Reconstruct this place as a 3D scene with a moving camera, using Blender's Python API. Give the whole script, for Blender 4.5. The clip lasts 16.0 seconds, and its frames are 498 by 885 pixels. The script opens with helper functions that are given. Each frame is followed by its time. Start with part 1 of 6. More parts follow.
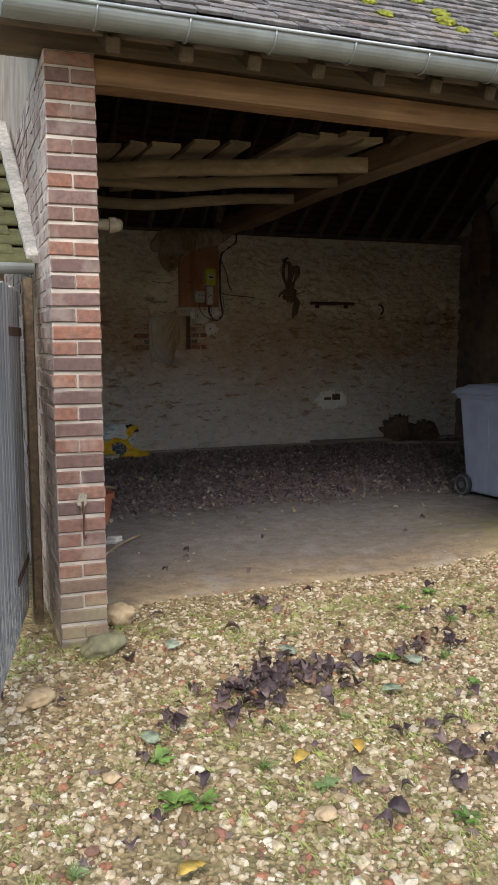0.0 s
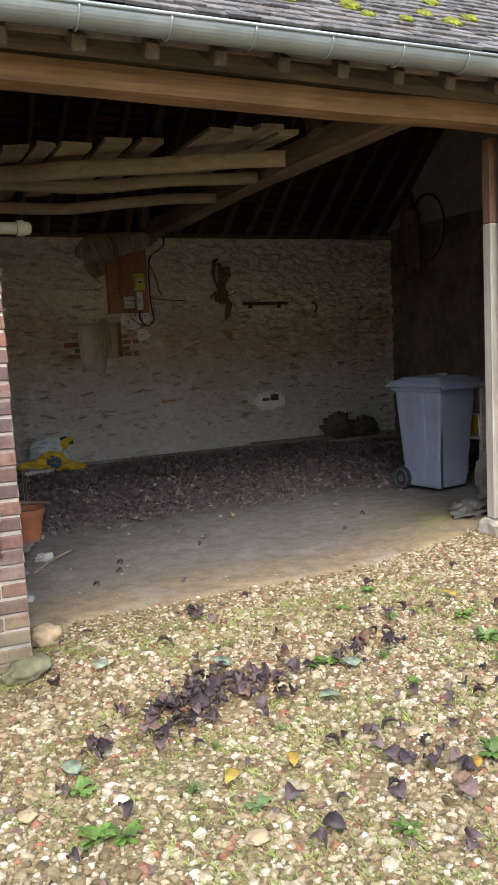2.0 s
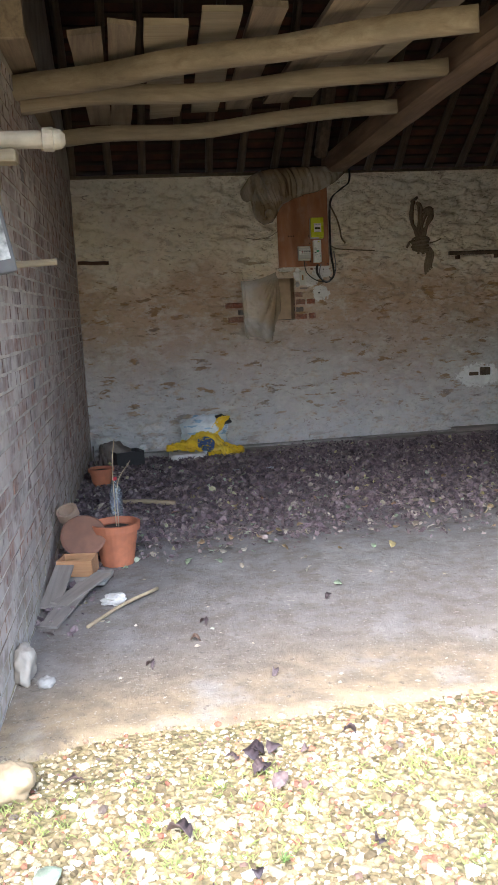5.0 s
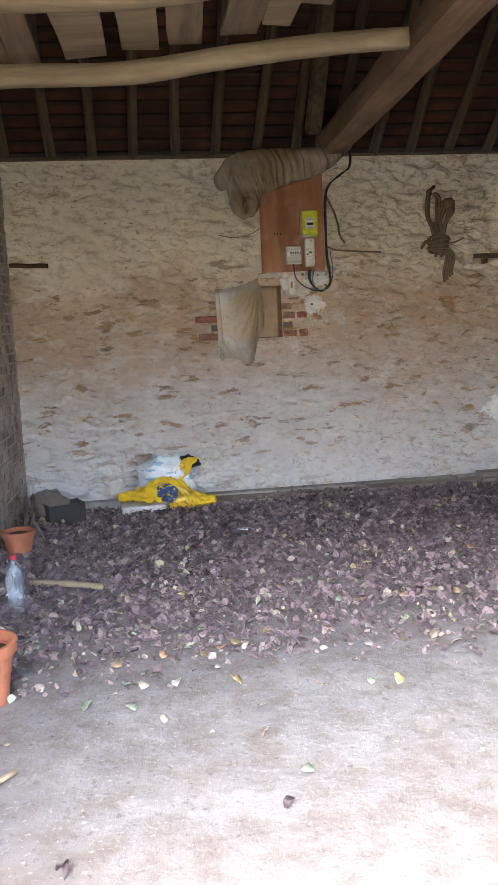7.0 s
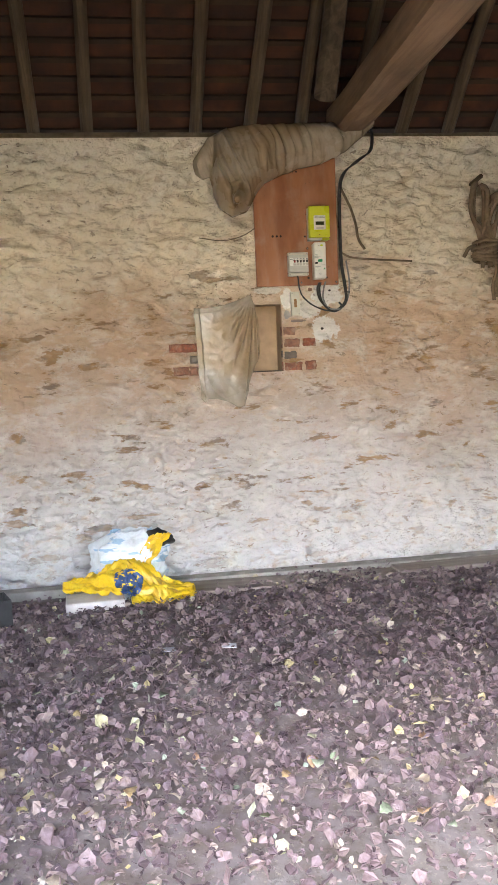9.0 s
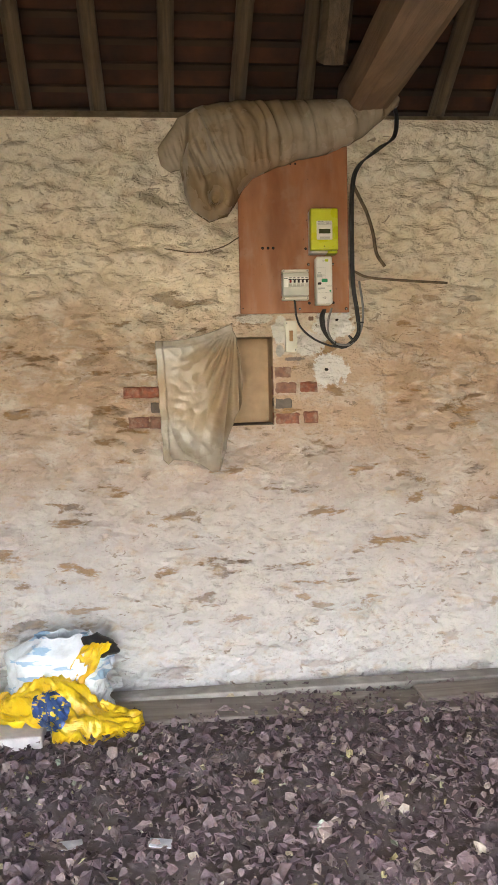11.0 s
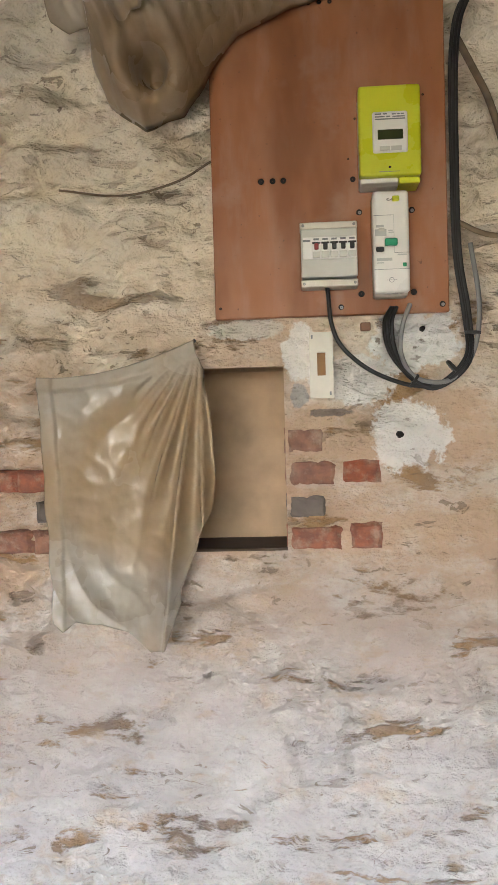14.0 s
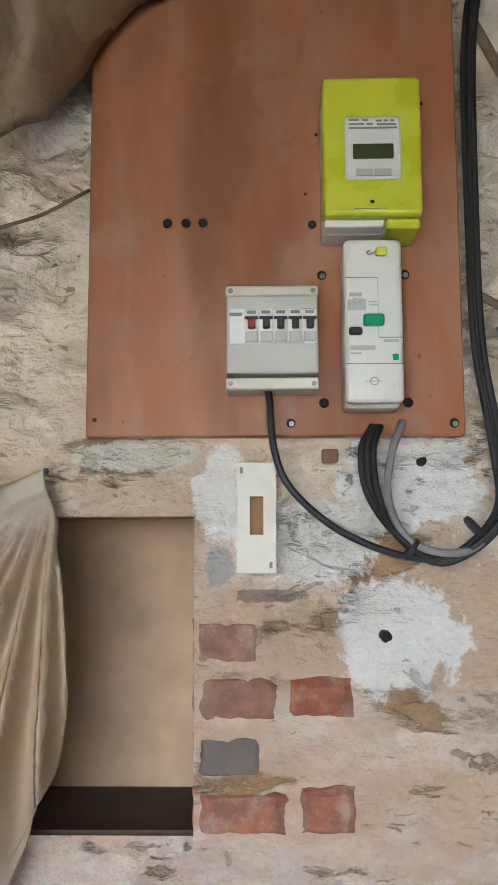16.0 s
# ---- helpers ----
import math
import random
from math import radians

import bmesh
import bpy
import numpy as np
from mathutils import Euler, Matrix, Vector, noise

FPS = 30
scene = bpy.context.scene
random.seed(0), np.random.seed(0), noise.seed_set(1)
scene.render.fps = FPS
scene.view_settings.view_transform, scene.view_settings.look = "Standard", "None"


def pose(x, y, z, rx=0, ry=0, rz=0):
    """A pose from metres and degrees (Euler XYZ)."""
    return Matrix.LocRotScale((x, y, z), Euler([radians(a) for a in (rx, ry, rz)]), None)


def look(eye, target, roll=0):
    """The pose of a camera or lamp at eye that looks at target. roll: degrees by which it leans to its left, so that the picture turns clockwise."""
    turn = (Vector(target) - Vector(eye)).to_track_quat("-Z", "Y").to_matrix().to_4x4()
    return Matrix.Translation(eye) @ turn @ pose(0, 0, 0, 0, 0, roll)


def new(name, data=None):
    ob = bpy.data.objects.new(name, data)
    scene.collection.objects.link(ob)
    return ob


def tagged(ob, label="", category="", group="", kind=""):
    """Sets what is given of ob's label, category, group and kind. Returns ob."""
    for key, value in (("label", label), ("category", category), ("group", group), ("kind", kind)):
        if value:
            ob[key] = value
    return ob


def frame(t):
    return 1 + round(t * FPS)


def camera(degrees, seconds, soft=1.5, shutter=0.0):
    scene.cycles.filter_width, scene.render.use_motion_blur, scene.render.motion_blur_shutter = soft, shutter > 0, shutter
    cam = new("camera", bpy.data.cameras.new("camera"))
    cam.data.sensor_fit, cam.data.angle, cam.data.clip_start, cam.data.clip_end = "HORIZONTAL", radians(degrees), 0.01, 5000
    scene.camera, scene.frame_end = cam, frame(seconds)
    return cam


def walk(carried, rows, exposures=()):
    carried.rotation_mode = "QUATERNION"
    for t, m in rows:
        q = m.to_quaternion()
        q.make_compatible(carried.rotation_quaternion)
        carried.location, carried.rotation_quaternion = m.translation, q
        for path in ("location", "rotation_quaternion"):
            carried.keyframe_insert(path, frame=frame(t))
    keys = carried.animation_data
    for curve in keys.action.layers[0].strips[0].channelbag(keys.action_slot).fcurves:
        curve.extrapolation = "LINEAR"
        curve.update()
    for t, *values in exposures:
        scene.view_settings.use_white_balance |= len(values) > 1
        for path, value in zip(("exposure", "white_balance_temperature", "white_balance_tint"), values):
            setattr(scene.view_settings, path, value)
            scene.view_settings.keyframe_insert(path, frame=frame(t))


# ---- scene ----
cam = camera(33.7, 16.0, soft=1.1)
PATH = [
    (0, (-2.897, -1.75, 1.423), (-2.175, 0.098, 1.173), -0.1),
    (0.5, (-2.857, -1.76, 1.42), (-2.023, 0.041, 1.176), -1.0),
    (1, (-2.829, -1.753, 1.404), (-1.874, -0.014, 1.158), -2.3),
    (1.5, (-2.788, -1.7, 1.387), (-1.885, 0.068, 1.145), -3.2),
    (2, (-2.723, -1.657, 1.388), (-1.888, 0.144, 1.147), -2.9),
    (2.5, (-2.549, -1.609, 1.423), (-1.901, 0.269, 1.187), -3.5),
    (3, (-2.381, -1.457, 1.409), (-1.858, 0.459, 1.17), -3.8),
    (3.5, (-2.158, -1.15, 1.409), (-1.698, 0.773, 1.108), -2.7),
    (4, (-1.939, -0.844, 1.422), (-1.535, 1.09, 1.111), -2.2),
    (4.2, (-1.873, -0.724, 1.425), (-1.495, 1.215, 1.114), -2.3),
    (6.3, (-1.253, 0.859, 1.386), (-1.007, 2.816, 1.059), -3.4),
    (6.5, (-1.2, 1.008, 1.384), (-0.906, 2.96, 1.066), -2.8),
    (7, (-1.073, 1.404, 1.385), (-0.804, 3.366, 1.108), -2.6),
    (7.5, (-0.968, 1.819, 1.39), (-0.732, 3.783, 1.096), -2.1),
    (8, (-0.9, 2.241, 1.397), (-0.618, 4.2, 1.111), -1.2),
    (8.5, (-0.861, 2.65, 1.403), (-0.576, 4.619, 1.191), -1.6),
    (9, (-0.827, 3.004, 1.408), (-0.537, 4.971, 1.195), -2.5),
    (9.2, (-0.796, 3.138, 1.412), (-0.486, 5.106, 1.24), -2.1),
    (11.3, (-0.288, 4.371, 1.52), (-0.127, 6.359, 1.368), -1.4),
    (11.5, (-0.238, 4.5, 1.524), (-0.111, 6.489, 1.362), -1.5),
    (12, (-0.113, 4.866, 1.534), (-0.097, 6.86, 1.378), -2.5),
    (12.5, (-0.001, 5.188, 1.548), (-0.046, 7.18, 1.382), -2.0),
    (13, (0.107, 5.499, 1.562), (0.034, 7.496, 1.488), -1.6),
    (13.5, (0.163, 5.852, 1.569), (0.033, 7.847, 1.521), -1.6),
    (14, (0.197, 6.182, 1.591), (0.054, 8.176, 1.534), -1.6),
    (14.5, (0.219, 6.503, 1.614), (0.041, 8.495, 1.569), -1.5),
    (15, (0.229, 6.735, 1.641), (0.05, 8.724, 1.75), -1.1),
    (15.5, (0.241, 6.864, 1.673), (0.132, 8.852, 1.864), -0.5),
    (16, (0.24, 6.902, 1.685), (0.205, 8.89, 1.901), -0.2),
]
STOPS = [(0, 0.75, 6400, 11), (1.0, 1.2, 6300, 10), (2.5, 1.15, 6200, 10), (3.4, 1.35, 6100, 10), (4.2, 2.1, 5800, 10), (6.3, 2.75, 5500, 12), (6.6, 2.95, 5550, 12), (7.0, 3.6, 5700, 13), (7.5, 3.72, 5900, 13), (9.0, 4.45, 6000, 14), (11.5, 4.42, 6400, 13), (13.5, 4.4, 6050, 13), (15, 4.65, 5200, 12), (16, 4.55, 5050, 12)]
walk(cam, [(t, look(eye, target, roll)) for t, eye, target, roll in PATH], STOPS)

# ---- light ----
world = bpy.data.worlds.new("overcast_sky")
scene.world = world
world.use_nodes = True
wn = world.node_tree
sky = wn.nodes.new("ShaderNodeTexSky")
sky.sky_type = "NISHITA"
sky.sun_disc = False
sky.sun_elevation, sky.sun_rotation = radians(48), radians(202)
sky.air_density, sky.dust_density = 1.2, 3.0
wn.nodes["Background"].inputs[1].default_value = 0.15
wn.links.new(sky.outputs[0], wn.nodes["Background"].inputs[0])
sun = new("sun", bpy.data.lights.new("sun", "SUN"))
sun.data.energy, sun.data.angle, sun.data.color = 1.3, radians(45), (1.0, 0.97, 0.93)
sun.matrix_world = look((-3, -7.5, 9), (0, 0, 0))

# ---- materials ----
class Mat:
    """A small node graph builder round one Principled shader."""
    def __init__(self, name, rough=0.8, metal=0.0):
        self.m = bpy.data.materials.new(name)
        self.m.use_nodes = True
        self.t = self.m.node_tree
        self.b = self.t.nodes["Principled BSDF"]
        self.b.inputs["Roughness"].default_value = rough
        self.b.inputs["Metallic"].default_value = metal
        self.co = self.t.nodes.new("ShaderNodeTexCoord").outputs["Object"]

    def link(self, a, b):
        self.t.links.new(a, b)

    def world_co(self):
        self.co = self.t.nodes.new("ShaderNodeNewGeometry").outputs["Position"]
        return self

    def scaled(self, sx, sy, sz):
        n = self.t.nodes.new("ShaderNodeMapping")
        n.inputs["Scale"].default_value = (sx, sy, sz)
        self.link(self.co, n.inputs["Vector"])
        return n.outputs[0]

    def noise(self, scale, detail=4.0, rough=0.55, co=None, dist=0.0):
        n = self.t.nodes.new("ShaderNodeTexNoise")
        n.inputs["Scale"].default_value, n.inputs["Detail"].default_value = scale, detail
        n.inputs["Roughness"].default_value, n.inputs["Distortion"].default_value = rough, dist
        self.link(co or self.co, n.inputs["Vector"])
        return n.outputs[0]

    def voronoi(self, scale, feature="F1", co=None, out="Distance"):
        n = self.t.nodes.new("ShaderNodeTexVoronoi")
        n.feature = feature
        n.inputs["Scale"].default_value = scale
        self.link(co or self.co, n.inputs["Vector"])
        return n.outputs[out]

    def ramp(self, fac, stops):
        n = self.t.nodes.new("ShaderNodeValToRGB")
        e = n.color_ramp.elements
        while len(e) < len(stops):
            e.new(0.5)
        for k, (p, c) in zip(e, stops):
            k.position = p
            k.color = (*c, 1) if isinstance(c, tuple) else (c, c, c, 1)
        self.link(fac, n.inputs[0])
        return n.outputs[0]

    def mix(self, fac, a, b, how="MIX"):
        n = self.t.nodes.new("ShaderNodeMix")
        n.data_type, n.blend_type = "RGBA", how
        for sock, v in ((n.inputs[0], fac), (n.inputs[6], a), (n.inputs[7], b)):
            if isinstance(v, tuple):
                sock.default_value = (*v, 1)
            elif isinstance(v, float):
                sock.default_value = v
            else:
                self.link(v, sock)
        return n.outputs[2]

    def math(self, op, a, b=0.0):
        n = self.t.nodes.new("ShaderNodeMath")
        n.operation = op
        for sock, v in ((n.inputs[0], a), (n.inputs[1], b)):
            if isinstance(v, (int, float)):
                sock.default_value = v
            else:
                self.link(v, sock)
        return n.outputs[0]

    def axis(self, which):
        n = self.t.nodes.new("ShaderNodeSeparateXYZ")
        self.link(self.co, n.inputs[0])
        return n.outputs[which]

    def rand(self):
        return self.t.nodes.new("ShaderNodeObjectInfo").outputs["Random"]

    def island(self):
        return self.t.nodes.new("ShaderNodeNewGeometry").outputs["Random Per Island"]

    def color(self, c):
        if isinstance(c, tuple):
            self.b.inputs["Base Color"].default_value = (*c, 1)
        else:
            self.link(c, self.b.inputs["Base Color"])
        return self

    def rough(self, c):
        self.link(c, self.b.inputs["Roughness"])
        return self

    def bump(self, h, strength=0.4, dist=0.01):
        n = self.t.nodes.new("ShaderNodeBump")
        n.inputs["Strength"].default_value, n.inputs["Distance"].default_value = strength, dist
        self.link(h, n.inputs["Height"])
        self.link(n.outputs[0], self.b.inputs["Normal"])
        return self


def simple(name, c, rough=0.6, metal=0.0, vary=0.18, scale=18.0, bump=0.15):
    """A plain surface with dirt at two scales."""
    k = Mat(name, rough, metal)
    a = k.noise(scale, 5)
    b = k.noise(scale * 0.17, 3)
    f = k.math("MULTIPLY", a, b)
    dark = tuple(v * (1 - 1.6 * vary) for v in c)
    lite = tuple(min(1, v * (1 + vary)) for v in c)
    k.color(k.ramp(f, [(0.1, dark), (0.42, lite)]))
    k.rough(k.ramp(a, [(0.3, max(0.05, rough - 0.12)), (0.7, min(1, rough + 0.12))]))
    k.bump(a, bump, 0.004)
    return k.m


def timber(name, dark, lite, along=0, rough=0.75):
    """Sawn or weathered wood: grain stretched along one axis of the object."""
    k = Mat(name, rough)
    sc = [22.0, 22.0, 22.0]
    sc[along] = 1.2
    g = k.noise(1.0, 8, 0.65, k.scaled(*sc), 0.6)
    w = k.noise(2.3, 4)
    fine = [90.0, 90.0, 90.0]
    fine[along] = 3.0
    h = k.noise(1.0, 4, 0.6, k.scaled(*fine))
    base = k.ramp(g, [(0.28, dark), (0.68, lite)])
    base = k.mix(k.ramp(w, [(0.35, 0.0), (0.75, 0.55)]), base, tuple(v * 0.5 for v in dark))
    base = k.mix(0.35, base, k.mix(k.rand(), (0.55, 0.55, 0.55), (1.0, 0.95, 0.9)), "MULTIPLY")
    k.color(base)
    k.bump(k.math("ADD", g, h), 0.45, 0.006)
    return k.m


def brick_mat(name, stops, island=False, flank=False, limed=False):
    k = Mat(name, 0.85)
    k.world_co()
    r = k.island() if island else k.rand()
    base = k.ramp(r, stops)
    n = k.noise(38, 6)
    st = k.noise(5.5, 4)
    base = k.mix(k.ramp(n, [(0.35, 0.55), (0.62, 0.0)]), base, (0.09, 0.06, 0.055))
    base = k.mix(k.ramp(st, [(0.52, 0.0), (0.68, 0.35)]), base, (0.44, 0.39, 0.33))
    low = k.ramp(k.axis(2), [(0.06, 0.9), (0.42, 0.0)])
    base = k.mix(k.math("MULTIPLY", low, k.ramp(k.noise(9, 4), [(0.35, 0.2), (0.6, 1.0)])), base, (0.3, 0.27, 0.16))
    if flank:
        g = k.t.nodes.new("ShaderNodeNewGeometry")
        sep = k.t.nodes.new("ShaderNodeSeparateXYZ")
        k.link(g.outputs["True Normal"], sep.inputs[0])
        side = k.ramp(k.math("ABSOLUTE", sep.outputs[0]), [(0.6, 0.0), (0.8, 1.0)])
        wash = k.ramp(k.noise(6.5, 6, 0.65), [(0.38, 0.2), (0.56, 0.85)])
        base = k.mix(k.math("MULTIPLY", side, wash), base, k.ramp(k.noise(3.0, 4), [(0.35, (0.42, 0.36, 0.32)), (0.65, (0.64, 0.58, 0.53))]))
    if limed:
        base = k.mix(k.ramp(k.noise(24, 6, 0.7), [(0.5, 0.0), (0.66, 0.55)]), base, (0.44, 0.34, 0.26))
    k.color(base)
    k.bump(n, 0.5, 0.006)
    return k.m


BR = [(0.0, (0.13, 0.085, 0.08)), (0.3, (0.2, 0.115, 0.09)), (0.55, (0.3, 0.135, 0.085)), (0.75, (0.18, 0.115, 0.105)), (0.93, (0.36, 0.18, 0.11)), (1.0, (0.12, 0.112, 0.13))]
m_brick = brick_mat("old_red_brick", BR)
m_brick_far = brick_mat("old_red_brick_joined", BR, True)
m_brick_lime = brick_mat("old_red_brick_limewashed_flank", BR, False, True)
m_brick_lime_far = brick_mat("old_red_brick_limewashed_flank_joined", BR, True, True)


def mortar_mat():
    k = Mat("lime_mortar", 0.95)
    k.world_co()
    n = k.noise(30, 6)
    k.color(k.ramp(k.noise(4, 4), [(0.3, (0.3, 0.255, 0.2)), (0.7, (0.5, 0.45, 0.38))]))
    return k.bump(n, 0.6, 0.008).m


m_mortar = mortar_mat()
m_mortar_pale = simple("pale_lime_joint", (0.52, 0.47, 0.41), 0.95, 0, 0.3, 9, 0.6)


def limewash_mat():
    """Limewashed rubble: creamy above, tan in the middle, whiter below, some shade put into these tones, worn through
    in flat brown patches.
    """
    k = Mat("limewashed_rubble", 0.92)
    k.world_co()
    z = k.axis(2)
    wob = k.math("ADD", z, k.math("MULTIPLY", k.math("SUBTRACT", k.noise(1.3, 4), 0.5), 0.8))
    # Low and middle stops also hold the walker's shade; upper stops lifted for missing light.
    base = k.ramp(k.math("DIVIDE", wob, 2.8), [(0.05, (0.61, 0.6, 0.6)), (0.25, (0.58, 0.535, 0.51)), (0.37, (0.53, 0.43, 0.355)), (0.5, (0.54, 0.385, 0.265)), (0.58, (0.6, 0.44, 0.31)), (0.7, (0.88, 0.78, 0.63)), (1.0, (0.9, 0.83, 0.69))])
    flat = k.scaled(1.0, 1.0, 1.7)
    base = k.mix(k.ramp(k.noise(5.5, 7, 0.66, flat), [(0.48, 0.0), (0.64, 0.6)]), base, k.ramp(k.math("DIVIDE", wob, 2.8), [(0.45, (0.67, 0.63, 0.58)), (0.7, (0.87, 0.82, 0.72))]))
    base = k.mix(k.ramp(k.noise(8.0, 7, 0.68, flat), [(0.56, 0.0), (0.68, 0.45)]), base, (0.56, 0.41, 0.26))
    base = k.mix(k.ramp(k.noise(34, 5, 0.7), [(0.64, 0.0), (0.72, 0.35)]), base, (0.4, 0.3, 0.2))
    worn = k.ramp(k.noise(1.0, 6, 0.62, k.scaled(4.2, 1.0, 12.0), 0.25), [(0.578, 0.0), (0.622, 0.85)])
    band = k.ramp(k.math("DIVIDE", z, 2.8), [(0.06, 0.35), (0.2, 1.0), (0.62, 1.0), (0.74, 0.3)])
    base = k.mix(k.math("MULTIPLY", worn, band), base, k.ramp(k.noise(3.7, 3), [(0.35, (0.2, 0.15, 0.12)), (0.5, (0.32, 0.19, 0.085)), (0.62, (0.39, 0.225, 0.09)), (0.7, (0.27, 0.22, 0.185))]))
    # Relief shading in colour: bump hollows tinted darker, crests paler.
    cav = k.noise(1.0, 6, 0.58, k.scaled(9, 9, 17))
    base = k.mix(k.ramp(cav, [(0.3, 0.6), (0.42, 0.0)]), base, (0.5, 0.37, 0.24))
    base = k.mix(k.ramp(cav, [(0.56, 0.0), (0.75, 0.35)]), base, k.ramp(k.math("DIVIDE", wob, 2.8), [(0.45, (0.7, 0.66, 0.6)), (0.7, (0.88, 0.83, 0.73))]))
    for px, pz, rx, rz, c in ((0.44, 1.755, 0.11, 0.075, (0.86, 0.85, 0.83)), (0.42, 1.545, 0.095, 0.085, (0.84, 0.82, 0.79)), (0.185, 1.735, 0.045, 0.07, (0.86, 0.84, 0.8)), (0.3, 1.67, 0.1, 0.06, (0.82, 0.79, 0.75)),
                              (0.06, 1.79, 0.1, 0.026, (0.74, 0.7, 0.62)), (0.25, 1.6, 0.05, 0.012, (0.26, 0.21, 0.18)), (0.18, 1.64, 0.022, 0.03, (0.42, 0.4, 0.38)), (2.1, 0.62, 0.26, 0.13, (0.86, 0.85, 0.83))):
        n = k.t.nodes.new("ShaderNodeVectorMath")
        n.operation = "DISTANCE"
        mp = k.t.nodes.new("ShaderNodeMapping")
        mp.inputs["Scale"].default_value = (1 / rx, 0.0, 1 / rz)
        k.link(k.co, mp.inputs["Vector"])
        k.link(mp.outputs[0], n.inputs[0])
        n.inputs[1].default_value = (px / rx, 0.0, pz / rz)
        d = k.math("ADD", n.outputs["Value"], k.math("MULTIPLY", k.math("SUBTRACT", k.noise(26, 6, 0.65), 0.5), 1.5))
        base = k.mix(k.ramp(d, [(0.82, 0.92), (0.97, 0.0)]), base, c)
    # Cracks in the plaster, drawn dark so the colour carries their crevice shade too.
    warp = k.mix(0.3, k.scaled(1, 1, 2.8), k.t.nodes.new("ShaderNodeTexNoise").outputs[1], "ADD")
    crack = k.math("MULTIPLY", k.ramp(k.voronoi(4.0, "DISTANCE_TO_EDGE", warp), [(0.0, 1.0), (0.009, 0.0)]), k.ramp(k.noise(5.0, 3), [(0.62, 0.0), (0.68, 0.55)]))
    base = k.mix(crack, base, (0.22, 0.15, 0.1))
    fleck = k.math("MULTIPLY", k.ramp(k.noise(1.0, 5, 0.6, k.scaled(16, 16, 34), 0.8), [(0.63, 0.0), (0.655, 0.75)]), k.ramp(k.noise(2.6, 3), [(0.4, 0.2), (0.6, 1.0)]))
    base = k.mix(fleck, base, (0.27, 0.2, 0.14))
    k.color(base)
    h = k.math("ADD", k.math("MULTIPLY", k.noise(26, 7, 0.6), 0.7), k.math("MULTIPLY", k.noise(1.0, 4, 0.5, k.scaled(9, 9, 17)), 1.8))
    h = k.math("SUBTRACT", h, k.math("MULTIPLY", fleck, 0.5))
    h = k.math("SUBTRACT", h, k.math("MULTIPLY", worn, 0.35))
    return k.bump(h, 1.0, 0.035).m


m_lime = limewash_mat()


def earth_mat():
    k = Mat("packed_earth", 0.95)
    k.world_co()
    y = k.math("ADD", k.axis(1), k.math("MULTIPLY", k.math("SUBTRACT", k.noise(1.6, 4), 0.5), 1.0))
    # Ochre sand at the threshold, its stops also brightened for the daylight falling there.
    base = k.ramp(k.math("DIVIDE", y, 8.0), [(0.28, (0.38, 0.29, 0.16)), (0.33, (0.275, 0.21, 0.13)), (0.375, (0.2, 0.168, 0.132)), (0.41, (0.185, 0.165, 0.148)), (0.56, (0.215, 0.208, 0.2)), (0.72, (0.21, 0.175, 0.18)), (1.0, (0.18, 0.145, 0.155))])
    n = k.noise(9, 7, 0.6)
    base = k.mix(k.ramp(n, [(0.38, 0.6), (0.58, 0.0)]), base, (0.13, 0.1, 0.075))
    base = k.mix(k.ramp(k.noise(3.1, 6, 0.65), [(0.52, 0.0), (0.7, 0.45)]), base, (0.34, 0.33, 0.31))
    base = k.mix(k.ramp(k.noise(28, 5, 0.7), [(0.58, 0.0), (0.66, 0.6)]), base, (0.09, 0.07, 0.055))
    base = k.mix(k.ramp(k.noise(60, 4), [(0.6, 0.0), (0.72, 0.5)]), base, (0.45, 0.4, 0.33))
    moss = k.math("MULTIPLY", k.ramp(k.axis(0), [(0.3, 0.0), (0.95, 1.0)]), k.ramp(k.math("DIVIDE", k.axis(1), 8.0), [(0.4, 1.0), (0.5, 0.0)]))
    base = k.mix(k.math("MULTIPLY", moss, k.ramp(k.noise(4.5, 5), [(0.4, 0.0), (0.62, 0.75)])), base, (0.2, 0.2, 0.06))
    k.color(base)
    return k.bump(k.math("ADD", n, k.math("MULTIPLY", k.noise(31, 7, 0.75), 0.6)), 0.6, 0.02).m


m_earth = earth_mat()


def soil_mat():
    k = Mat("gravelly_soil", 0.95)
    k.world_co()
    n = k.noise(2.2, 5)
    base = k.ramp(k.noise(26, 6), [(0.3, (0.12, 0.09, 0.04)), (0.55, (0.29, 0.225, 0.11)), (0.8, (0.42, 0.35, 0.2))])
    base = k.mix(k.ramp(n, [(0.45, 0.0), (0.7, 0.5)]), base, (0.09, 0.12, 0.035))
    k.color(base)
    return k.bump(k.voronoi(45), 0.7, 0.02).m


m_soil = soil_mat()


def stones_mat(name, stops):
    k = Mat(name, 0.8)
    k.world_co()
    base = k.ramp(k.island(), stops)
    base = k.mix(k.ramp(k.noise(60, 4), [(0.4, 0.45), (0.65, 0.0)]), base, (0.3, 0.24, 0.14), "MULTIPLY")
    k.color(base)
    return k.bump(k.noise(160, 3), 0.3, 0.003).m


m_stones = stones_mat("cream_gravel", [(0.0, (0.13, 0.095, 0.045)), (0.2, (0.25, 0.19, 0.095)), (0.45, (0.4, 0.32, 0.185)), (0.68, (0.52, 0.45, 0.3)), (0.86, (0.68, 0.63, 0.51)), (0.91, (0.38, 0.19, 0.1)), (0.95, (0.3, 0.125, 0.075)), (1.0, (0.17, 0.14, 0.115))])
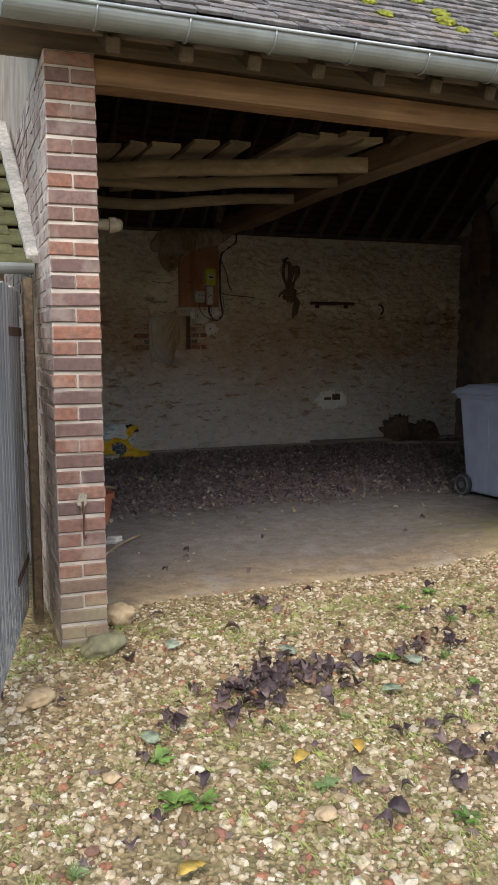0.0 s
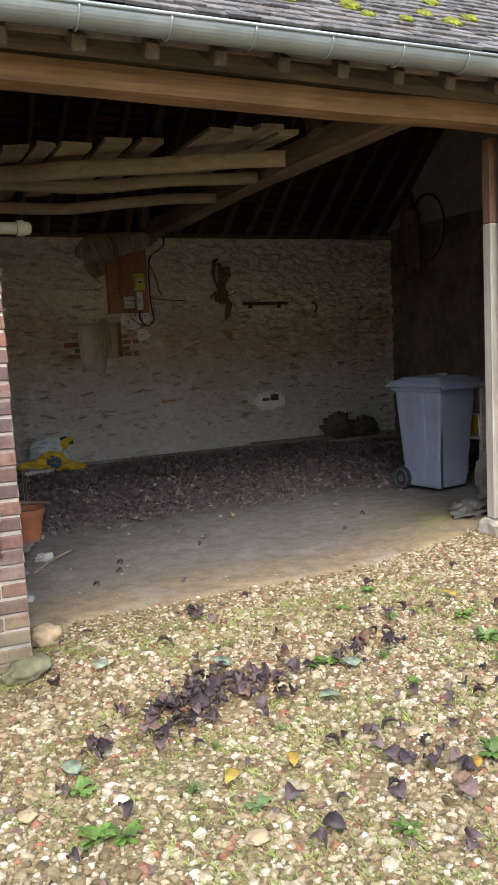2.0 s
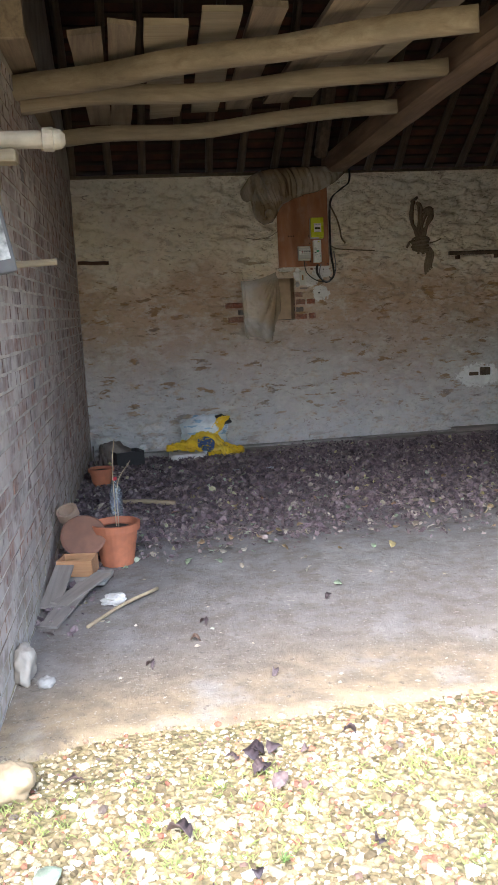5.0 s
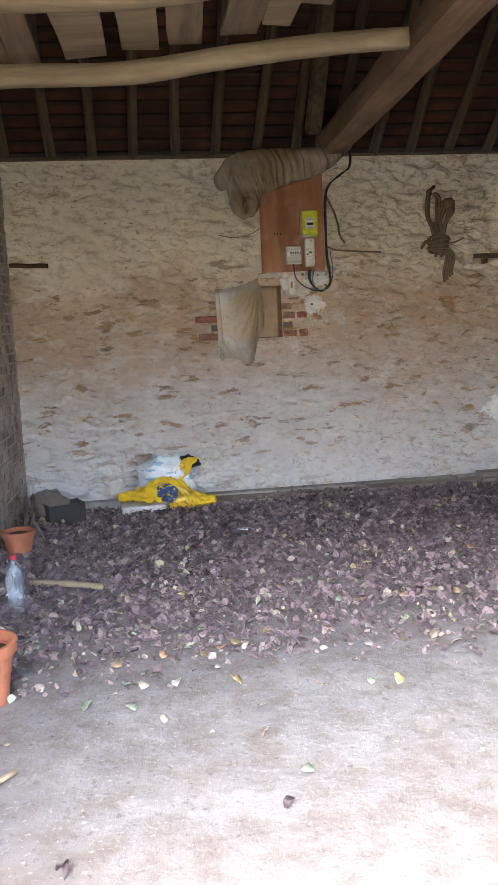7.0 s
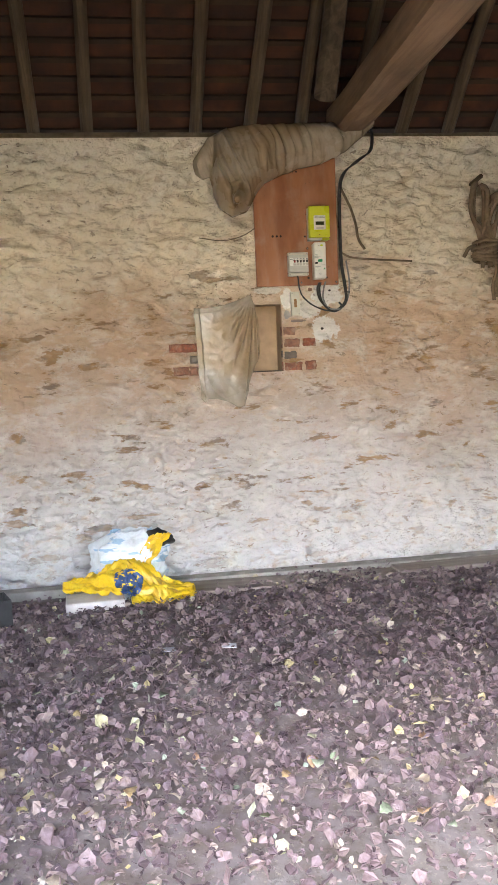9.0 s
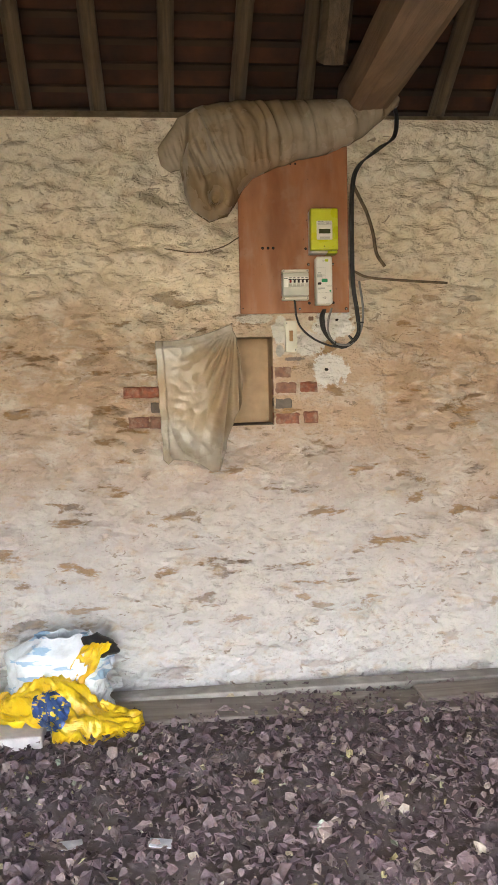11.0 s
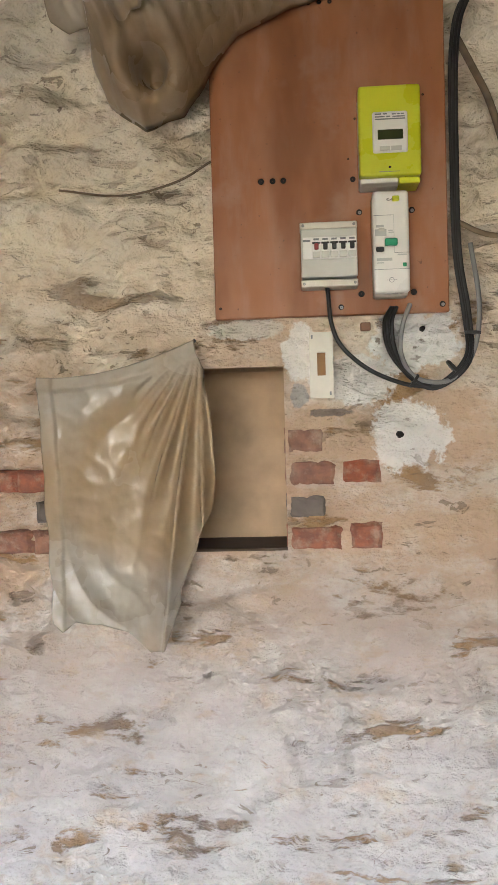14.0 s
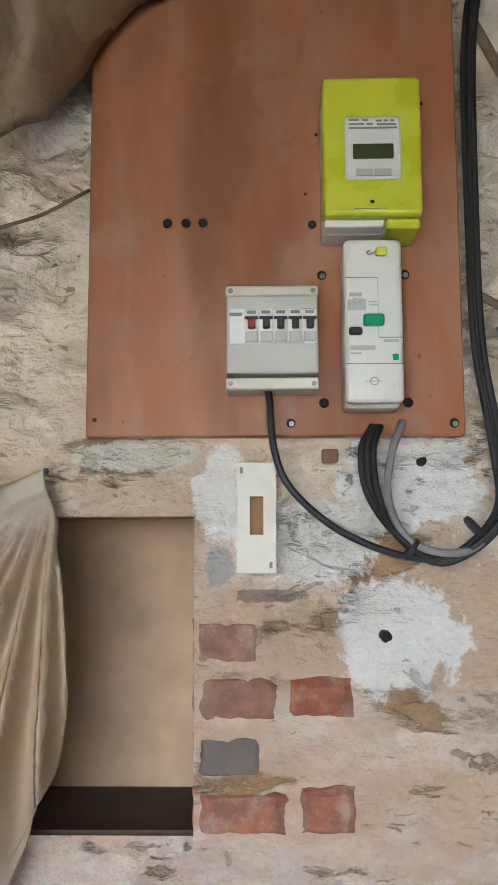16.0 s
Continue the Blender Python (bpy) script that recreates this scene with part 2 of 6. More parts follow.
m_litter = stones_mat("leaf_litter_fragments", [(0.0, (0.07, 0.05, 0.06)), (0.35, (0.17, 0.125, 0.14)), (0.72, (0.26, 0.2, 0.21)), (0.92, (0.31, 0.25, 0.235)), (0.965, (0.5, 0.45, 0.38)), (0.98, (0.5, 0.44, 0.22)), (1.0, (0.4, 0.5, 0.42))])
m_scrap = stones_mat("pale_scraps", [(0.0, (0.42, 0.36, 0.28)), (0.4, (0.5, 0.45, 0.36)), (0.7, (0.33, 0.27, 0.19)), (0.88, (0.38, 0.45, 0.36)), (1.0, (0.44, 0.2, 0.13))])


def leaf_mat(name, stops):
    k = Mat(name, 0.6)
    base = k.ramp(k.rand(), stops)
    base = k.mix(k.ramp(k.noise(30, 4), [(0.4, 0.5), (0.65, 0.0)]), base, (0.03, 0.02, 0.022))
    k.color(base)
    return k.bump(k.noise(40, 4), 0.5, 0.004).m


m_leaf = leaf_mat("dead_plum_leaf", [(0.0, (0.045, 0.03, 0.032)), (0.4, (0.09, 0.06, 0.06)), (0.7, (0.15, 0.105, 0.1)), (0.88, (0.22, 0.15, 0.13)), (1.0, (0.24, 0.14, 0.08))])
m_leaf_pale = leaf_mat("grey_green_leaf", [(0.0, (0.28, 0.36, 0.22)), (1.0, (0.36, 0.42, 0.3))])
m_leaf_yellow = leaf_mat("yellow_leaf", [(0.0, (0.5, 0.3, 0.04)), (1.0, (0.6, 0.42, 0.08))])
m_weed = leaf_mat("weed_green", [(0.0, (0.11, 0.2, 0.03)), (0.6, (0.17, 0.3, 0.05)), (1.0, (0.2, 0.3, 0.11))])
m_grass = simple("pale_moss_grass", (0.3, 0.34, 0.1), 0.8, 0, 0.3, 6, 0.2)
m_moss = simple("roof_moss", (0.24, 0.26, 0.03), 0.95, 0, 0.4, 40, 0.8)

m_beam = timber("new_oak_beam", (0.17, 0.09, 0.042), (0.42, 0.25, 0.125), 0)
m_beam_old = timber("weathered_plate", (0.09, 0.062, 0.04), (0.25, 0.185, 0.12), 0)
m_joist = timber("bark_stripped_pole", (0.3, 0.23, 0.14), (0.5, 0.41, 0.27), 0)
m_plank = timber("rough_loft_plank", (0.18, 0.13, 0.09), (0.4, 0.31, 0.2), 1)
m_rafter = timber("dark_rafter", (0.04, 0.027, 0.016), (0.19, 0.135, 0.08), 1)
m_tie = timber("old_oak_tie_beam", (0.17, 0.105, 0.06), (0.36, 0.24, 0.145), 1)
m_post = timber("brown_post", (0.16, 0.08, 0.05), (0.27, 0.15, 0.1), 2)
m_post_grey = timber("limewashed_post", (0.38, 0.34, 0.29), (0.58, 0.54, 0.48), 2)
m_foot = timber("grey_rafter_end", (0.07, 0.05, 0.032), (0.17, 0.125, 0.085), 1)
m_gate = timber("silver_grey_boards", (0.2, 0.2, 0.2), (0.42, 0.42, 0.42), 2)
m_zinc = simple("dull_zinc", (0.33, 0.365, 0.37), 0.5, 0.55, 0.15, 9, 0.05)
m_concrete = simple("grey_concrete", (0.34, 0.32, 0.29), 0.9, 0, 0.25, 14, 0.4)
m_plinth = simple("limestone_plinth", (0.36, 0.33, 0.27), 0.9, 0, 0.5, 9, 0.7)
m_rock = simple("ochre_fieldstone", (0.42, 0.32, 0.19), 0.9, 0, 0.3, 16, 0.5)


def tile_mat(name, island):
    k = Mat(name, 0.85)
    k.world_co()
    r = k.island() if island else k.rand()
    base = k.ramp(r, [(0.0, (0.07, 0.064, 0.063)), (0.5, (0.12, 0.112, 0.11)), (0.85, (0.18, 0.17, 0.165)), (1.0, (0.15, 0.12, 0.105))])
    base = k.mix(k.ramp(k.noise(14, 5), [(0.5, 0.0), (0.7, 0.6)]), base, (0.34, 0.33, 0.315))
    base = k.mix(k.ramp(k.noise(3, 5), [(0.6, 0.0), (0.72, 0.4)]), base, (0.13, 0.14, 0.05))
    k.color(base)
    return k.bump(k.noise(50, 4), 0.4, 0.005).m


m_tile = tile_mat("lichened_flat_tile", False)
m_tile_far = tile_mat("lichened_flat_tiles_joined", True)
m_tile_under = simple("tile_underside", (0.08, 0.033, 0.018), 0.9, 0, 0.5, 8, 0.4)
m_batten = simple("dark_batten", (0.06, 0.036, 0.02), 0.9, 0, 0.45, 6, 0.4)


# ---- mesh helpers ----
def part(name, bm, material, parent=None, label="", smooth=False):
    me = bpy.data.meshes.new(name)
    bm.to_mesh(me)
    bm.free()
    if smooth:
        me.polygons.foreach_set("use_smooth", [True] * len(me.polygons))
    if material:
        me.materials.append(material)
    ob = new(name, me)
    if parent:
        ob.parent = parent
    if label:
        ob["label"] = label
    return ob


def shared(name, me, parent, m):
    ob = new(name, me)
    ob.parent = parent
    ob.matrix_basis = m
    return ob


def empty(name, x, y, z, label, category, group="", kind="", rz=0.0):
    ob = tagged(new(name), label, category, group, kind)
    ob.empty_display_size = 0.05
    ob.matrix_basis = pose(x, y, z, 0, 0, rz)
    return ob


def raw(name, verts, faces, material, parent=None, label="", smooth=False):
    me = bpy.data.meshes.new(name)
    me.from_pydata([tuple(v) for v in verts], [], [tuple(f) for f in faces])
    me.update()
    if smooth:
        me.polygons.foreach_set("use_smooth", [True] * len(me.polygons))
    me.materials.append(material)
    ob = new(name, me)
    if parent:
        ob.parent = parent
    if label:
        ob["label"] = label
    return ob


def box(x0, x1, y0, y1, z0, z1, bevel=0.0, bm=None, seg=1):
    bm = bm or bmesh.new()
    r = bmesh.ops.create_cube(bm, size=1.0, matrix=Matrix.LocRotScale(((x0 + x1) / 2, (y0 + y1) / 2, (z0 + z1) / 2), None, (x1 - x0, y1 - y0, z1 - z0)))
    if bevel:
        es = {e for v in r["verts"] for e in v.link_edges}
        bmesh.ops.bevel(bm, geom=list(es), offset=bevel, segments=seg, affect="EDGES", profile=0.5)
    return bm


def tube(pts, radius, sides=8, bm=None, closed_ends=True):
    """A swept tube through points; radius a number or one for each point."""
    bm = bm or bmesh.new()
    pts = [Vector(p) for p in pts]
    rings = []
    for i, p in enumerate(pts):
        d = (pts[min(i + 1, len(pts) - 1)] - pts[max(i - 1, 0)]).normalized()
        a = d.orthogonal().normalized() if not rings else (side - d * side.dot(d)).normalized()
        side, b = a, d.cross(a)
        r = radius[i] if isinstance(radius, (list, tuple)) else radius
        rings.append([bm.verts.new(p + (a * math.cos(k * math.tau / sides) + b * math.sin(k * math.tau / sides)) * r) for k in range(sides)])
    for q, w in zip(rings, rings[1:]):
        for k in range(sides):
            bm.faces.new((q[k], q[(k + 1) % sides], w[(k + 1) % sides], w[k]))
    if closed_ends:
        bm.faces.new(rings[0][::-1])
        bm.faces.new(rings[-1])
    return bm


def spline(pts, n=8):
    """Catmull-Rom points through the given ones."""
    p = [Vector(q) for q in pts]
    p = [p[0] * 2 - p[1]] + p + [p[-1] * 2 - p[-2]]
    out = []
    for i in range(1, len(p) - 2):
        for k in range(n):
            t = k / n
            a, b, c, d = p[i - 1:i + 3]
            out.append(0.5 * (2 * b + (c - a) * t + (2 * a - 5 * b + 4 * c - d) * t * t + (3 * b - a - 3 * c + d) * t ** 3))
    return out + [p[-2]]


def lathe(profile, sides=24, bm=None):
    bm = bm or bmesh.new()
    rings = [[bm.verts.new((r * math.cos(k * math.tau / sides), r * math.sin(k * math.tau / sides), z)) for k in range(sides)] for r, z in profile]
    for q, w in zip(rings, rings[1:]):
        for k in range(sides):
            bm.faces.new((q[k], q[(k + 1) % sides], w[(k + 1) % sides], w[k]))
    bm.faces.new(rings[0][::-1])
    return bm


def lumpy(rx, ry, rz, seed=0.0, rough=0.25, sub=3, freq=2.2):
    """A worn stone or stuffed shape."""
    bm = bmesh.new()
    bmesh.ops.create_icosphere(bm, subdivisions=sub, radius=1.0)
    for v in bm.verts:
        n = noise.noise(v.co * freq + Vector((seed, seed * 2, 0))) + 0.4 * noise.noise(v.co * freq * 2.7 + Vector((seed, 0, 3)))
        v.co *= 1 + rough * n
        v.co = Vector((v.co.x * rx, v.co.y * ry, v.co.z * rz))
    return bm


def wavy_beam(p0, p1, w, h, amp=0.02, seed=0.0, n=24, taper=0.0, sides=10, bow=0.0):
    """A hewn timber or pole between two points with an uneven run and a rounded section."""
    p0, p1 = Vector(p0), Vector(p1)
    d = (p1 - p0).normalized()
    a = d.cross(Vector((0, 0, 1))).normalized()
    up = a.cross(d)
    bm = bmesh.new()
    rings = []
    for i in range(n + 1):
        t = i / n
        o = p0.lerp(p1, t) + a * amp * noise.noise((t * 3 + seed, 0, 0)) + up * (amp * noise.noise((t * 3, seed, 5)) + bow * 4 * t * (1 - t))
        k = 1 - taper * t
        ring = []
        for s in range(sides):
            an = math.tau * (s + 0.5) / sides
            c, q = math.cos(an), math.sin(an)
            e = max(abs(c), abs(q)) ** 0.65
            jit = 1 + 0.06 * noise.noise((t * 9, s * 1.7, seed))
            ring.append(bm.verts.new(o + a * c / e * w / 2 * k * jit + up * q / e * h / 2 * k * jit))
        rings.append(ring)
    for q, w2 in zip(rings, rings[1:]):
        for k in range(sides):
            bm.faces.new((q[k], q[(k + 1) % sides], w2[(k + 1) % sides], w2[k]))
    bm.faces.new(rings[0][::-1])
    bm.faces.new(rings[-1])
    bmesh.ops.recalc_face_normals(bm, faces=bm.faces)
    return bm


def smoothstep(a, b, v):
    t = min(1, max(0, (v - a) / (b - a)))
    return t * t * (3 - 2 * t)


def ground_z(x, y):
    """The yard rises a little towards the right-hand pier; the shed floor is nearly level."""
    rise = 0.13 * smoothstep(-0.3, 1.2, x) * (1 - smoothstep(2.6, 3.6, y))
    return rise + 0.02 * noise.noise((x * 0.9, y * 0.9, 0)) + 0.008 * noise.noise((x * 4, y * 4, 2))


def litter_z(x, y):
    """Leaf litter heaped towards the rear wall."""
    edge = 5.1 + 0.35 * noise.noise((x * 0.8, 3, 1)) - 0.4 * smoothstep(-1.0, -2.0, x) - 1.0 * smoothstep(-1.65, -2.0, x)
    near_wall = (1 - 0.55 * smoothstep(7.6, 7.95, y) * smoothstep(0.5, -0.4, x)) * (1 - 0.5 * smoothstep(7.5, 7.8, y))
    return 0.06 * smoothstep(edge, edge + 1.6, y) * near_wall * (0.8 + 0.5 * noise.noise((x * 2.2, y * 2.2, 7)) + 0.35 * noise.noise((x * 11, y * 11, 2)))


# ---- setting: ground and floor ----
XL, XR, YF, YB = -2.15, 4.1, 2.0, 8.0
WALL_T = 0.22


def sheet(name, xs, ys, zf, material, label, category):
    nx = len(xs)
    v = [(x, y, zf(x, y)) for y in ys for x in xs]
    fc = [(j * nx + i, j * nx + i + 1, (j + 1) * nx + i + 1, (j + 1) * nx + i) for j in range(len(ys) - 1) for i in range(nx - 1)]
    ob = raw(name, v, fc, material, smooth=True)
    return tagged(ob, label, category, kind="structure")


def steps(a, b, d):
    n = max(1, round((b - a) / d))
    return [a + (b - a) * i / n for i in range(n + 1)]


sheet("ground", [-900, -60, -12] + steps(-5, 5, 0.08) + [12, 60, 900], [-900, -60, -10] + steps(-3, 9, 0.08) + [14, 60, 900],
      lambda x, y: ground_z(x, y) - 0.012 - (0.03 if y > 2.75 and XL < x < XR else 0), m_soil, "gravel yard of cream pebbles over sandy soil", "ground")
fx = steps(XL - 0.05, XR + 0.05, 0.05)
fy = steps(0, 1, 0.009)
nx = len(fx)
fv = []
for u in fy:
    for x in fx:
        y0 = 2.5 + 0.12 * noise.noise((x * 1.3, 0, 4)) + 0.05 * noise.noise((x * 6, 0, 4)) - 0.15 * smoothstep(-1.6, -2.1, x)
        y = y0 + (YB + 0.05 - y0) * u
        fv.append((x, y, ground_z(x, y) + (-0.016 if u == 0 else 0.004) + litter_z(x, y)))
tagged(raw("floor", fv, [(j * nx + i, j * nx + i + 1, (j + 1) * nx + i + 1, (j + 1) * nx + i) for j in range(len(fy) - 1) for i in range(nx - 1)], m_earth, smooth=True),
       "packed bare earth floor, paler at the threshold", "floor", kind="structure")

# ---- setting: rear wall with its niche ----
NX0, NX1, NZ0, NZ1 = -0.12, 0.147, 1.296, 1.706
WALL_TOP = 2.705


def wall_y(x, z):
    """The uneven face of the rear wall: flat courses of rubble under limewash, calmer low down."""
    d = noise.voronoi((x * 4.2 + 0.4 * noise.noise((x * 3, z * 3, 0)), 0.5, z * 9.5 + 0.5 * noise.noise((x * 3, z * 3, 7))))[0]
    plate = smoothstep(0.0, 0.45, d[1] - d[0])
    lump = noise.noise((x * 3.0, z * 8.5, 1.3)) + 0.6 * noise.noise((x * 7.5, z * 15, 4.1)) + 0.3 * noise.noise((x * 18, z * 30, 9))
    k = 0.75 + 0.38 * smoothstep(0.9, 1.8, z)
    ridged = 1 - 2 * abs(noise.noise((x * 2.4, z * 7.0, 2.2)))
    big = noise.noise((x * 5.2, z * 10.5, 3.7))
    step = smoothstep(-0.05, 0.05, big) + 0.8 * smoothstep(-0.05, 0.05, noise.noise((x * 9, z * 19, 6.6)))
    calm = smoothstep(0.02, 0.14, x) * smoothstep(0.78, 0.6, x) * smoothstep(1.0, 1.2, z) * smoothstep(1.95, 1.8, z)
    d2 = noise.voronoi((x * 8.5 + 0.5 * noise.noise((x * 6, z * 6, 3)), 2.5, z * 17 + 0.6 * noise.noise((x * 6, z * 6, 8))))[0]
    pillow = smoothstep(0.02, 0.5, d2[1] - d2[0])
    face = 8.106 - k * (1 - 0.85 * calm) * (0.018 * lump + 0.014 * ridged + 0.026 * plate + 0.024 * step + 0.026 * pillow * smoothstep(-0.35, 0.2, noise.noise((x * 2.1, z * 3.3, 12))))
    face += calm * (8.012 - face) * 0.9
    face = max(face, 8.006)
    if z > 1.8 and -0.05 < x < 0.56:
        face = max(face, 8.024)
    near = smoothstep(0.2, 0.065, max(NX0 - x, x - NX1, 0) + max(NZ0 - z, z - NZ1, 0))
    near = max(near, smoothstep(0.3, 0.2, abs(x - 2.1)) * smoothstep(0.22, 0.12, abs(z - 0.63)))
    face += (8.045 - face) * smoothstep(2.62, 2.69, z)
    return face + (8.008 - face) * near


wall_back = empty("wall_back", 0, 0, 0, "limewashed rubble rear wall, worn and stained, with a niche", "wall", kind="structure")
gx = sorted({round(v, 4) for a, b in ((XL - 0.02, NX0), (NX0, NX1), (NX1, XR + 0.02)) for v in steps(a, b, 0.0125)})
gz = sorted({round(v, 4) for a, b in ((-0.2, NZ0), (NZ0, NZ1), (NZ1, WALL_TOP)) for v in steps(a, b, 0.011)})
nx = len(gx)
wv = [(x, wall_y(x, z), z) for z in gz for x in gx]
wf = []
for j in range(len(gz) - 1):
    for i in range(nx - 1):
        cx, cz = (gx[i] + gx[i + 1]) / 2, (gz[j] + gz[j + 1]) / 2
        if not (NX0 < cx < NX1 and NZ0 < cz < NZ1):
            wf.append((j * nx + i, j * nx + i + 1, (j + 1) * nx + i + 1, (j + 1) * nx + i))
raw("wall_face", wv, wf, m_lime, wall_back, smooth=True)
bm = bmesh.new()
for a, b, c, d in ((XL - 0.3, XR + 0.3, -0.3, NZ0 - 0.06), (XL - 0.3, XR + 0.3, NZ1 + 0.06, WALL_TOP), (XL - 0.3, NX0 - 0.06, NZ0 - 0.06, NZ1 + 0.06), (NX1 + 0.06, XR + 0.3, NZ0 - 0.06, NZ1 + 0.06)):
    box(a, b, 8.14, 8.45, c, d, bm=bm)
part("wall_core", bm, m_mortar, wall_back)
# plastered lining of the niche: back, two cheeks, head and sill
m_niche = simple("niche_plaster", (0.42, 0.3, 0.19), 0.95, 0, 0.22, 9, 0.6)
bm = bmesh.new()
D = 8.2
box(NX0 - 0.05, NX1 + 0.05, D, D + 0.05, NZ0 - 0.05, NZ1 + 0.05, bm=bm)
box(NX0 - 0.05, NX0, 8.03, D, NZ0 - 0.05, NZ1 + 0.05, bm=bm)
box(NX1, NX1 + 0.05, 8.03, D, NZ0 - 0.05, NZ1 + 0.05, bm=bm)
box(NX0, NX1, 8.03, D, NZ1, NZ1 + 0.05, bm=bm)
part("niche_lining", bm, m_niche, wall_back)
part("niche_sill", box(NX0, NX1, 8.016, D, NZ0 - 0.04, NZ0 + 0.004), simple("sooty_sill", (0.09, 0.06, 0.04), 0.95, 0, 0.3), wall_back, "dark dusty niche sill")
# bricks bared on both sides of the niche
m_bare = brick_mat("bared_brick", [(0.0, (0.33, 0.1, 0.05)), (0.6, (0.36, 0.14, 0.08)), (1.0, (0.3, 0.16, 0.11))], limed=True)
m_bare_dark = simple("bared_grey_brick", (0.17, 0.14, 0.12), 0.9, 0, 0.2, 20, 0.4)
for x0, x1, z0, z1, mm in ((0.15, 0.232, 1.513, 1.566, m_bare), (0.15, 0.258, 1.44, 1.495, m_bare), (0.274, 0.352, 1.447, 1.49, m_bare), (0.15, 0.237, 1.368, 1.419, m_bare_dark),
                           (0.15, 0.266, 1.297, 1.349, m_bare), (0.29, 0.352, 1.3, 1.351, m_bare), (-0.545, -0.47, 1.44, 1.483, m_bare), (-0.465, -0.385, 1.44, 1.485, m_bare),
                           (-0.42, -0.38, 1.37, 1.41, m_bare_dark), (-0.525, -0.44, 1.3, 1.345, m_bare), (-0.43, -0.385, 1.297, 1.345, m_bare)):
    bm = box(x0 - 0.004, x1 + 0.004, 8.0045, 8.05, z0 - 0.003, z1 + 0.003)
    bmesh.ops.subdivide_edges(bm, edges=bm.edges[:], cuts=7, use_grid_fill=True)
    for v in bm.verts:
        q = v.co * 70
        v.co += Vector((0.005 * noise.noise(q * 0.6), 0.004 * noise.noise(v.co * 55), 0.004 * noise.noise(q * 0.6 + Vector((3, 0, 0)))))
        edge = min(v.co.x - x0, x1 - v.co.x, v.co.z - z0, z1 - v.co.z)
        v.co.y += 0.012 * smoothstep(0.006, -0.004, edge + 0.004 * noise.noise(v.co * 90))
    part("brick", bm, mm, wall_back)

# ---- setting: brick walls ----
COURSE = 0.0735


def brick_mesh(name, lx, ly, lz, mat):
    bm = box(-lx / 2, lx / 2, -ly / 2, ly / 2, -lz / 2, lz / 2, 0.005)
    for v in bm.verts:
        v.co += Vector((0.003 * noise.noise(v.co * 50), 0.003 * noise.noise(v.co * 50 + Vector((7, 0, 0))), 0.002 * noise.noise(v.co * 50 + Vector((0, 9, 0)))))
    me = bpy.data.meshes.new(name)
    bm.to_mesh(me)
    bm.free()
    me.materials.append(mat)
    return me


def lay(places, parent, near, mat, mat_far, rough=0.0025):
    """Bricks as parts where near(place) says so, the others joined. A place: centre and size."""
    kinds, rest_v, rest_f, count = {}, [], [], 0
    rng = random.Random(5)
    for c, s in places:
        jit = Vector((rng.uniform(-1, 1), rng.uniform(-1, 1), rng.uniform(-1, 1))) * rough
        if near(c) and count < 300:
            if s not in kinds:
                kinds[s] = brick_mesh("brick", *s, mat)
            shared("brick", kinds[s], parent, Matrix.Translation(Vector(c) + jit) @ Euler((rng.uniform(-0.01, 0.01), rng.uniform(-0.01, 0.01), rng.uniform(-0.012, 0.012))).to_matrix().to_4x4())
            count += 1
        else:
            n = len(rest_v)
            for dx, dy, dz in ((-1, -1, -1), (1, -1, -1), (1, 1, -1), (-1, 1, -1), (-1, -1, 1), (1, -1, 1), (1, 1, 1), (-1, 1, 1)):
                rest_v.append((c[0] + jit.x + dx * s[0] / 2, c[1] + jit.y + dy * s[1] / 2, c[2] + jit.z + dz * s[2] / 2))
            rest_f += [tuple(n + q for q in f) for f in ((0, 3, 2, 1), (4, 5, 6, 7), (0, 1, 5, 4), (1, 2, 6, 5), (2, 3, 7, 6), (3, 0, 4, 7))]
    if rest_v:
        tagged(raw("bricks", rest_v, rest_f, mat_far, parent), kind="stuff")


# left wall: 22 cm of brick in alternating header and stretcher courses
wall_left = empty("wall_left", 0, 0, 0, "old red brick side wall with pale lime joints", "wall", kind="structure")
WL0, WL1, TOPL = XL - WALL_T, XL, 2.66
SKEW = 1.75  # degrees the side wall turns inwards towards the rear
wall_left.matrix_basis = pose(XL, YF, 0, 0, 0, -SKEW) @ Matrix.Translation((-XL, -YF, 0))
part("mortar_core", box(WL0 + 0.003, WL1 - 0.003, YF + 0.01, 8.07, -0.25, TOPL), m_mortar_pale, wall_left)
places = []
for n in range(38):
    z = -0.09 + COURSE * n
    if z + 0.03 > TOPL:
        break
    if n % 2:
        for j in range(52):
            places.append((((WL0 + WL1) / 2, YF + 0.0525 + j * 0.115, z), (WALL_T, 0.105, 0.059)))
    else:
        for j in range(26):
            for k in (0, 1):
                places.append(((WL0 + 0.0535 + k * 0.113, YF + 0.11 + j * 0.23, z), (0.107, 0.22, 0.059)))
places.sort(key=lambda p: p[0][1])
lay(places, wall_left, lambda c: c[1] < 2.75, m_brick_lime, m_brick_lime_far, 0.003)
gable = bmesh.new()
gv = [gable.verts.new(p) for p in ((WL0, 1.98, TOPL + 0.2), (WL0, 8.12, TOPL + 0.2), (WL0, 5.05, 5.4), (WL1, 1.98, TOPL + 0.2), (WL1, 8.12, TOPL + 0.2), (WL1, 5.05, 5.4))]
for fc in ((0, 1, 2), (3, 5, 4), (0, 3, 4, 1), (1, 4, 5, 2), (2, 5, 3, 0)):
    gable.faces.new([gv[i] for i in fc])
part("gable", gable, m_mortar, wall_left)
part("wall_head", box(WL0, WL1, 2.24, 8.07, TOPL, TOPL + 0.2), m_mortar, wall_left)

